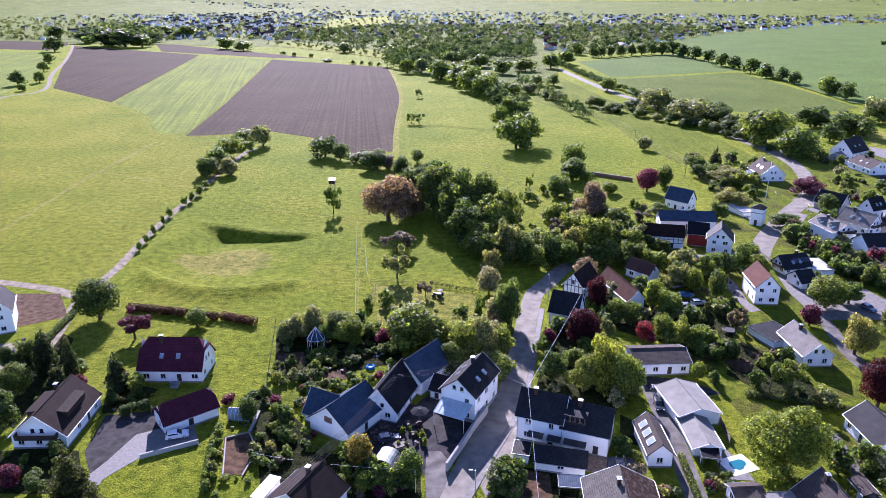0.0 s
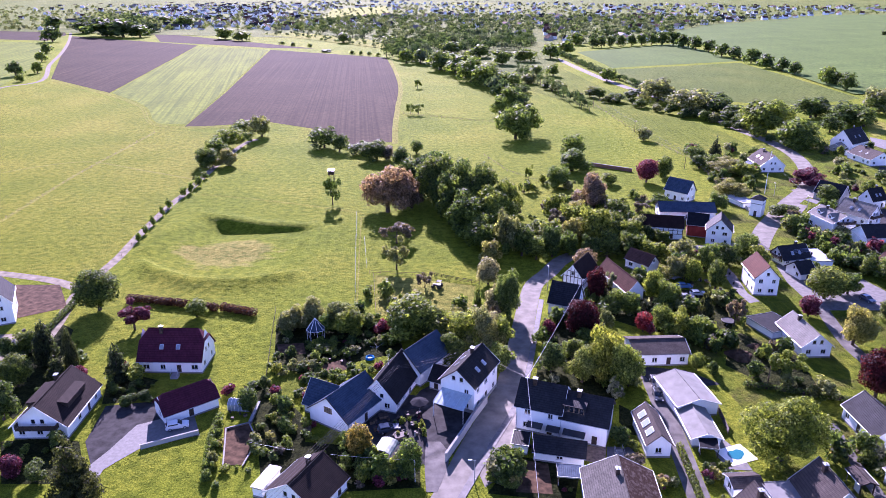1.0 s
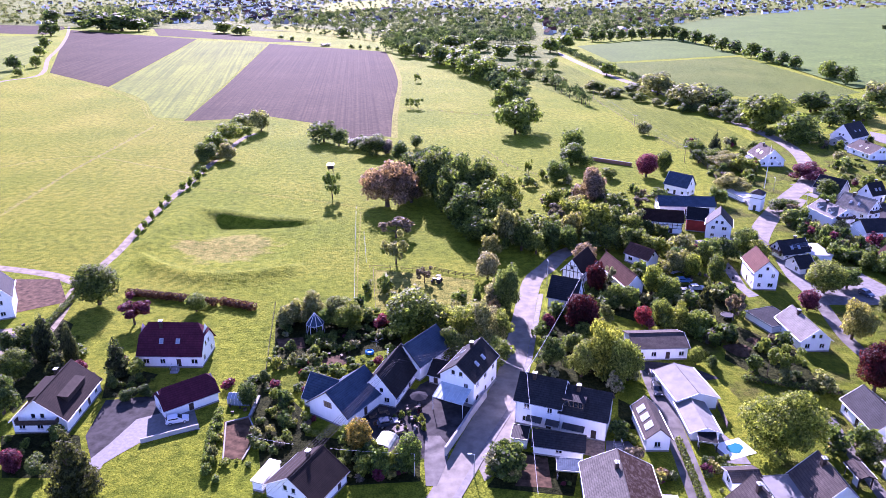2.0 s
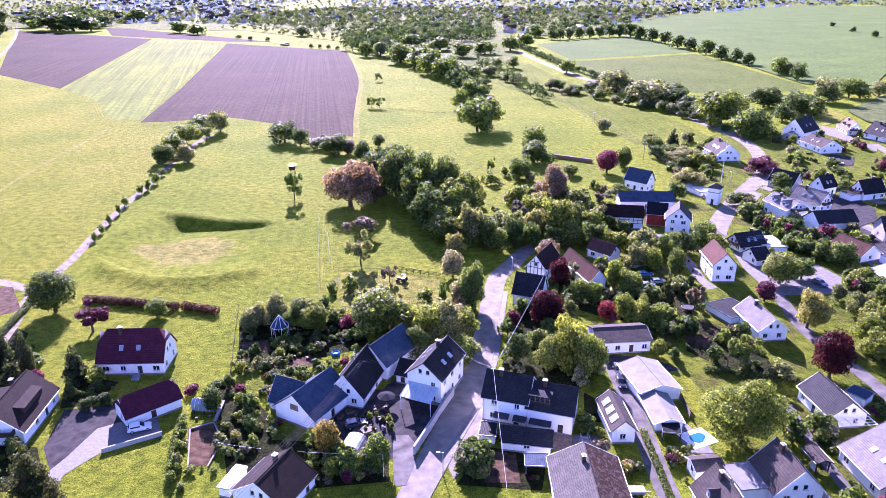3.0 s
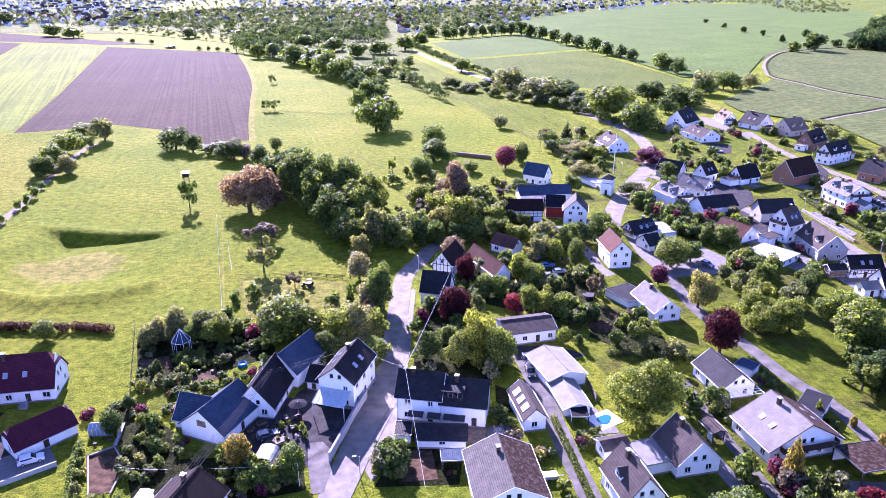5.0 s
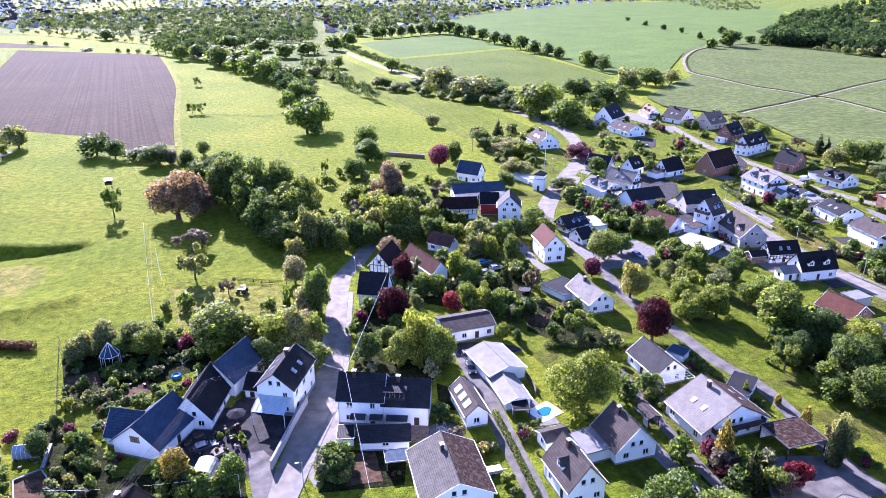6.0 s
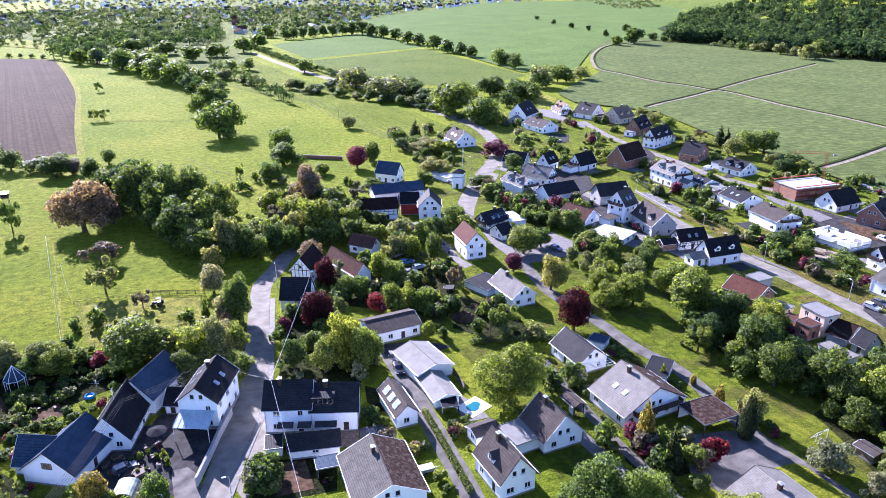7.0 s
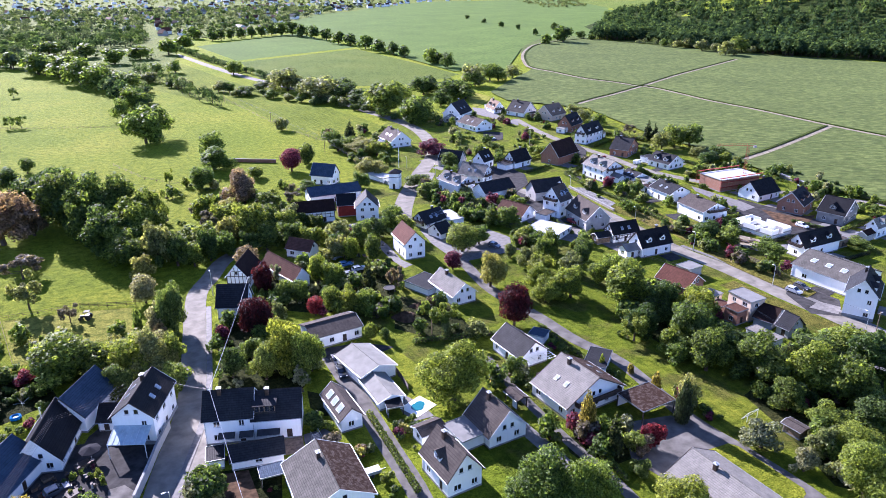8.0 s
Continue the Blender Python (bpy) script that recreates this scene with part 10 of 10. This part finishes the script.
fence([(-32.2, 250.4), (-27.6, 207.3), (-23.5, 170.2)], 1.2, 5, 2, "galv", "wire stock fence on slim posts", 0.05, 0.012)
fence([(-26.4, 222.8), (-23.1, 197.9)], 1.2, 5, 2, "galv", "wire stock fence on slim posts", 0.05, 0.012)
fence([(-44.3, 168.2), (-41.0, 147.2), (-38.2, 130.0)], 1.2, 2.5, 3, "timber", "dark garden fence along the lawn", 0.05, 0.02)
fence([(-25.6, 461.4), (5.7, 445.2), (37.5, 430.1)], 1.3, 7, 2, "wood", "long field fence across the pasture", 0.08, 0.03)
fence([(20.9, 343.8), (30.0, 312.8), (42.0, 295.4), (54.5, 289.1)], 1.3, 6, 2, "wood", "field fence across the pasture", 0.08, 0.03)
fence([(106.9, 502.0), (113.2, 379.6), (122.8, 334.4), (114.2, 257.4)], 1.3, 7, 2, "wood", "field fence along the pasture edge", 0.08, 0.03)
fence([(-161.2, 245.8), (-164.5, 302.9), (-166.3, 402.6)], 1.1, 9, 2, "wood", "long wire pasture fence on wooden posts", 0.07, 0.015)
fence([(-102.0, 207.3), (-104.9, 237.5), (-107.0, 289.1), (-106.2, 318.0)], 1.1, 8, 2, "wood", "pasture fence beside the track", 0.07, 0.015)
fence([(56.2, 123.3), (55.7, 117.8), (55.2, 113.5)], 1.5, 1.8, 4, "timber", "dark board fence beside the lawn", 0.06, 0.1)
fence([(135.9, 96.7), (135.4, 81.9), (149.3, 86.0)], 1.2, 3, 2, "wood", "weathered wooden post and rail fence", 0.06, 0.04)
fence([(66.3, 132.3), (74.6, 129.3), (83.7, 125.8)], 1.0, 2.5, 2, "timber", "low dark garden fence", 0.06, 0.04)
fence([(177.9, 130.5), (177.1, 119.8), (174.9, 113.5)], 1.5, 2.0, 4, "timber", "dark board fence above the bank", 0.06, 0.1)
fence([(153.4, 159.2), (150.4, 145.8), (155.0, 134.1)], 1.1, 2.5, 2, "wood", "weathered wooden post and rail fence", 0.06, 0.04)
garden_wall([(9.2, 124.6), (6.0, 117.9), (3.9, 112.8), (0.6, 105.4)], 1.9, 0.35, "grey", "pale retaining wall along the steep street")
garden_wall([(-47.2, 113.9), (-51.8, 111.6), (-56.6, 109.2)], 0.9, 0.25, "grey", "grey retaining wall beside the driveway")
garden_wall([(117.4, 278.9), (116.7, 254.1)], 1.0, 0.3, "grey", "pale boundary wall by the junction")
garden_wall([(69.9, 324.4), (87.0, 312.8)], 1.6, 0.4, "brick", "old brown brick field wall")
garden_wall([(-39.6, 104.0), (-42.3, 115.3), (-38.3, 117.2)], 0.35, 0.15, "wood", "low wooden edging of a vegetable bed")
garden_wall([(-38.3, 117.2), (-35.3, 111.4), (-36.1, 104.0)], 0.35, 0.15, "wood", "low wooden edging of a vegetable bed")
garden_wall([(-38.1, 117.2), (-38.0, 124.2)], 0.6, 0.5, "pale_paving", "pale concrete slab wall beside the greenhouse")
garden_wall([(268.5, 182.9), (266.3, 173.8), (265.5, 164.5)], 1.3, 1.2, "heap", "rough stone wall at the edge of the barley")
garden_wall([(179.2, 214.6), (174.4, 182.6)], 0.8, 0.6, "heap", "rough stone embankment wall")
pole(-4.8, 99.9, 4.7, "slim white washing line post", 0.05, 0, "pvc")
cable((-4.8, 99.9, 4.7), (-20.0, 103.7, 3.0), 0.15, 0.015, "pvc", "white washing line across the garden")
cable((-35.4, 107.3, 3.0), (-26.7, 104.9, 3.0), 0.15, 0.015, "pvc", "white washing line across the garden")
entrance_steps(-59.2, 134.8, 0)
entrance_steps(32.7, 107.5, 10)
entrance_steps(64.1, 90.9, -35)
canopy(2.0, 120.3, -27, 6.8, 4.2, 3.2, 4.4)
pergola(84.3, 107.6, 2, 8.4, 2.6, 2.4)
greenhouse(-41.5, 122.8, -4, 4.4, 2.6)
gazebo(-30.9, 152.2, 4.4, 5.8)
paddling_pool(-16.8, 142.7, 0.85)
clothes_dryer(-15.5, 145.7)
trampoline(73.1, 160.7, 1.6)
swimming_pool(54.1, 107.3)
hunting_stand(-48.2, 295.4)
transformer_tower(117.7, 249.8, -40, 4.2, 6.4)
crane(243.7, 182.3, 152, 16.5, 13)
goal(109.4, 71.2, 1)
tractor(-1.4, 182.8, 160)
heap(-102.8, 149.1, 3.2, 1.6, "heap", "pale gravel heap on a building plot")
heap(-103.1, 145.9, 2.2, 1.1, "heap", "pale sand heap on a building plot")
heap(69.5, 144.0, 3.0, 1.8, "soil", "brown heap of dug soil in the garden")
heap(75.5, 148.1, 2.2, 1.0, "soil", "brown heap of dug soil on a plot")
heap(68.9, 148.7, 2.6, 1.4, "verge", "overgrown heap of soil and weeds")
heap(191.4, 134.0, 3, 1.0, "gravel", "rubble heap beside a building shell")
heap(188.8, 139.5, 2.4, 0.9, "soil", "earth heap beside a building shell")
crate(-8.9, 119.5, 122, 0.30, 0.27, 0.40, "wood", "timber_stack", "stack of sawn timber in the yard")
crate(-3.8, 114.5, 56, 0.56, 0.36, 0.59, "wood", "crate", "old wooden crate in the cluttered farmyard")
crate(-4.5, 118.3, 164, 0.78, 0.49, 0.30, "wood", "crate", "old wooden crate in the cluttered farmyard")
crate(-8.1, 115.7, 22, 0.81, 0.35, 0.39, "timber", "tool_chest", "dark green metal tool chest in the yard")
crate(-8.7, 118.4, 22, 0.89, 0.50, 0.67, "timber", "tool_chest", "dark green metal tool chest in the yard")
crate(-4.5, 120.2, 146, 0.70, 0.34, 0.58, "timber", "tool_chest", "dark green metal tool chest in the yard")
crate(-9.0, 117.1, 110, 0.51, 0.32, 0.33, "timber", "tool_chest", "dark green metal tool chest in the yard")
crate(-4.8, 119.6, 160, 0.93, 0.41, 0.52, "wood", "timber_stack", "stack of sawn timber in the yard")
crate(-5.5, 119.2, 17, 0.48, 0.31, 0.52, "darkmetal", "water_barrel", "dark plastic water barrel in the yard")
crate(-8.5, 117.6, 82, 0.64, 0.31, 0.36, "darkmetal", "rubbish_bin", "dark rubbish bin standing in the yard")
crate(-4.3, 115.1, 149, 0.63, 0.32, 0.37, "timber", "tool_chest", "dark green metal tool chest in the yard")
crate(-9.2, 116.9, 91, 0.69, 0.52, 0.68, "wood", "crate", "old wooden crate in the cluttered farmyard")
crate(-5.0, 113.4, 82, 0.39, 0.54, 0.59, "wood", "crate", "old wooden crate in the cluttered farmyard")
crate(-7.3, 113.5, 19, 0.40, 0.31, 0.42, "darkmetal", "rubbish_bin", "dark rubbish bin standing in the yard")
crate(-9.5, 117.4, 84, 0.60, 0.36, 0.43, "darkmetal", "water_barrel", "dark plastic water barrel in the yard")
crate(-7.7, 114.5, 146, 0.27, 0.54, 0.41, "timber", "tool_chest", "dark green metal tool chest in the yard")
crate(-13.4, 118.2, 43, 0.61, 0.54, 0.50, "wood", "crate", "old wooden crate in the cluttered farmyard")
crate(-11.4, 114.3, 9, 0.28, 0.41, 0.59, "timber", "tool_chest", "dark green metal tool chest in the yard")
crate(-11.8, 111.5, 51, 0.36, 0.37, 0.22, "wood", "timber_stack", "stack of sawn timber in the yard")
crate(-12.2, 116.8, 55, 0.54, 0.26, 0.33, "wood", "timber_stack", "stack of sawn timber in the yard")
crate(-13.1, 117.1, 106, 0.83, 0.29, 0.23, "darkmetal", "water_barrel", "dark plastic water barrel in the yard")
crate(-9.5, 114.5, 103, 0.90, 0.45, 0.64, "darkmetal", "rubbish_bin", "dark rubbish bin standing in the yard")
crate(-10.8, 118.4, 23, 0.49, 0.53, 0.49, "wood", "timber_stack", "stack of sawn timber in the yard")
crate(-9.6, 117.4, 168, 0.52, 0.52, 0.36, "timber", "tool_chest", "dark green metal tool chest in the yard")
crate(-12.2, 117.0, 86, 0.87, 0.54, 0.24, "timber", "tool_chest", "dark green metal tool chest in the yard")
crate(70.9, 172.3, 11, 0.47, 0.44, 0.58, "darkmetal", "water_barrel", "dark plastic water barrel in the yard")
crate(65.6, 177.5, 162, 0.52, 0.39, 0.40, "darkmetal", "water_barrel", "dark plastic water barrel in the yard")
crate(67.0, 177.9, 40, 0.22, 0.51, 0.26, "darkmetal", "water_barrel", "dark plastic water barrel in the yard")
crate(70.8, 176.1, 140, 0.24, 0.54, 0.28, "darkmetal", "water_barrel", "dark plastic water barrel in the yard")
crate(68.8, 176.5, 120, 0.87, 0.38, 0.24, "darkmetal", "rubbish_bin", "dark rubbish bin standing in the yard")
crate(74.9, 189.0, 65, 0.62, 0.29, 0.38, "darkmetal", "rubbish_bin", "dark rubbish bin standing in the yard")
crate(72.3, 180.9, 76, 0.80, 0.50, 0.24, "wood", "crate", "old wooden crate in the cluttered farmyard")
crate(71.4, 184.6, 99, 0.36, 0.40, 0.68, "timber", "tool_chest", "dark green metal tool chest in the yard")
crate(69.4, 192.0, 93, 0.55, 0.38, 0.63, "darkmetal", "rubbish_bin", "dark rubbish bin standing in the yard")
crate(76.0, 189.4, 163, 0.40, 0.50, 0.41, "darkmetal", "water_barrel", "dark plastic water barrel in the yard")
crate(75.4, 187.4, 45, 0.70, 0.35, 0.63, "darkmetal", "water_barrel", "dark plastic water barrel in the yard")
crate(64.7, 175.5, 43, 0.21, 0.34, 0.47, "wood", "crate", "old wooden crate in the cluttered farmyard")
crate(68.5, 178.9, 134, 0.25, 0.32, 0.62, "wood", "timber_stack", "stack of sawn timber in the yard")
crate(67.0, 178.6, 13, 0.62, 0.34, 0.66, "wood", "crate", "old wooden crate in the cluttered farmyard")
crate(-23.1, 141.1, 129, 0.76, 0.43, 0.42, "timber", "tool_chest", "dark green metal tool chest in the yard")
crate(-26.0, 141.8, 169, 0.43, 0.38, 0.50, "timber", "tool_chest", "dark green metal tool chest in the yard")
crate(-21.5, 142.6, 95, 0.33, 0.49, 0.54, "timber", "tool_chest", "dark green metal tool chest in the yard")
crate(-20.1, 145.4, 84, 0.66, 0.35, 0.35, "darkmetal", "water_barrel", "dark plastic water barrel in the yard")
crate(-27.6, 145.7, 91, 0.78, 0.54, 0.28, "wood", "crate", "old wooden crate in the cluttered farmyard")
crate(37.3, 99.7, 19, 0.74, 0.54, 0.26, "darkmetal", "rubbish_bin", "dark rubbish bin standing in the yard")
crate(37.1, 98.0, 158, 0.76, 0.45, 0.63, "darkmetal", "water_barrel", "dark plastic water barrel in the yard")
crate(36.7, 96.2, 125, 0.70, 0.34, 0.32, "darkmetal", "water_barrel", "dark plastic water barrel in the yard")
crate(35.1, 99.6, 102, 0.55, 0.54, 0.36, "wood", "timber_stack", "stack of sawn timber in the yard")
crate(36.0, 99.5, 47, 0.85, 0.39, 0.48, "timber", "tool_chest", "dark green metal tool chest in the yard")
crate(39.3, 99.5, 159, 0.23, 0.40, 0.43, "wood", "timber_stack", "stack of sawn timber in the yard")
crate(16.3, 109.5, 154, 0.77, 0.52, 0.58, "timber", "tool_chest", "dark green metal tool chest in the yard")
crate(15.4, 110.0, 154, 0.76, 0.29, 0.32, "wood", "timber_stack", "stack of sawn timber in the yard")
crate(186.3, 133.2, 101, 0.77, 0.45, 0.47, "darkmetal", "water_barrel", "dark plastic water barrel in the yard")
crate(205.9, 134.2, 62, 0.31, 0.28, 0.22, "darkmetal", "rubbish_bin", "dark rubbish bin standing in the yard")
crate(197.3, 141.6, 164, 0.39, 0.52, 0.55, "wood", "crate", "old wooden crate in the cluttered farmyard")
crate(196.9, 132.3, 20, 0.59, 0.46, 0.56, "darkmetal", "water_barrel", "dark plastic water barrel in the yard")
crate(196.0, 135.4, 55, 0.81, 0.40, 0.23, "darkmetal", "water_barrel", "dark plastic water barrel in the yard")
crate(185.1, 135.0, 131, 0.46, 0.45, 0.63, "timber", "tool_chest", "dark green metal tool chest in the yard")
crate(193.9, 138.6, 7, 0.39, 0.45, 0.35, "wood", "timber_stack", "stack of sawn timber in the yard")
crate(205.6, 137.6, 155, 0.79, 0.32, 0.48, "wood", "crate", "old wooden crate in the cluttered farmyard")
crate(-102.8, 148.9, 115, 0.93, 0.46, 0.66, "darkmetal", "water_barrel", "dark plastic water barrel in the yard")
crate(-101.8, 152.8, 135, 0.61, 0.28, 0.51, "darkmetal", "water_barrel", "dark plastic water barrel in the yard")
crate(-102.5, 153.6, 153, 0.72, 0.50, 0.31, "wood", "timber_stack", "stack of sawn timber in the yard")
crate(-101.6, 148.0, 78, 0.76, 0.39, 0.62, "darkmetal", "rubbish_bin", "dark rubbish bin standing in the yard")
crate(-104.7, 156.3, 80, 0.84, 0.45, 0.55, "darkmetal", "water_barrel", "dark plastic water barrel in the yard")
crate(-40.9, 120.3, 20, 0.32, 0.26, 0.46, "timber", "tool_chest", "dark green metal tool chest in the yard")
crate(-39.7, 119.7, 51, 0.68, 0.35, 0.50, "wood", "crate", "old wooden crate in the cluttered farmyard")
crate(-43.2, 121.1, 130, 0.80, 0.27, 0.31, "darkmetal", "rubbish_bin", "dark rubbish bin standing in the yard")
crate(-42.0, 118.8, 2, 0.53, 0.29, 0.38, "wood", "crate", "old wooden crate in the cluttered farmyard")
crate(82.8, 179.5, 99, 0.64, 0.37, 0.29, "timber", "tool_chest", "dark green metal tool chest in the yard")
crate(85.8, 192.6, 130, 0.40, 0.46, 0.59, "darkmetal", "rubbish_bin", "dark rubbish bin standing in the yard")
crate(84.1, 185.2, 54, 0.22, 0.52, 0.67, "darkmetal", "water_barrel", "dark plastic water barrel in the yard")
rnd = random.Random(77)
YARD_GOODS = [("wood", "crate", "old wooden crate in the cluttered farmyard", 1.1, 0.8), ("darkmetal", "water_barrel", "dark plastic water barrel in the yard", 0.7, 0.9),
              ("timber", "tool_chest", "dark green metal tool chest in the yard", 1.3, 0.7), ("wood", "timber_stack", "stack of sawn timber in the yard", 2.2, 0.6), ("galv", "rubbish_bin", "grey metal bin standing in the yard", 0.6, 1.0)]
for x0, x1, y0, y1, count in ((-14.5, -3.5, 112.0, 123.0, 22), (64.0, 78.0, 172.0, 192.0, 16), (186.0, 196.0, 127.0, 142.0, 10)):
    while count:
        x, y = rnd.uniform(x0, x1), rnd.uniform(y0, y1)
        count -= 1
        mat, name, label, size, tall = rnd.choice(YARD_GOODS)
        if not any(abs((x - hx) * math.cos(r) + (y - hy) * math.sin(r)) < a + 0.8 and abs((y - hy) * math.cos(r) - (x - hx) * math.sin(r)) < b + 0.8 for hx, hy, r, a, b in PLOTS):
            crate(x, y, rnd.uniform(0, 180), size * rnd.uniform(0.6, 1.1), size * rnd.uniform(0.4, 0.7), tall * rnd.uniform(0.6, 1.1), mat, name, label)
parasol(-4.7, 121.4, 1.9, 2.9)
crate(79.0, 181.4, 160, 0.88, 0.37, 0.58, "wood", "timber_stack", "stack of sawn timber in the yard")
tarp_shelter(-10.5, 107.7, -18, 3.6, 4.2, 2.3)
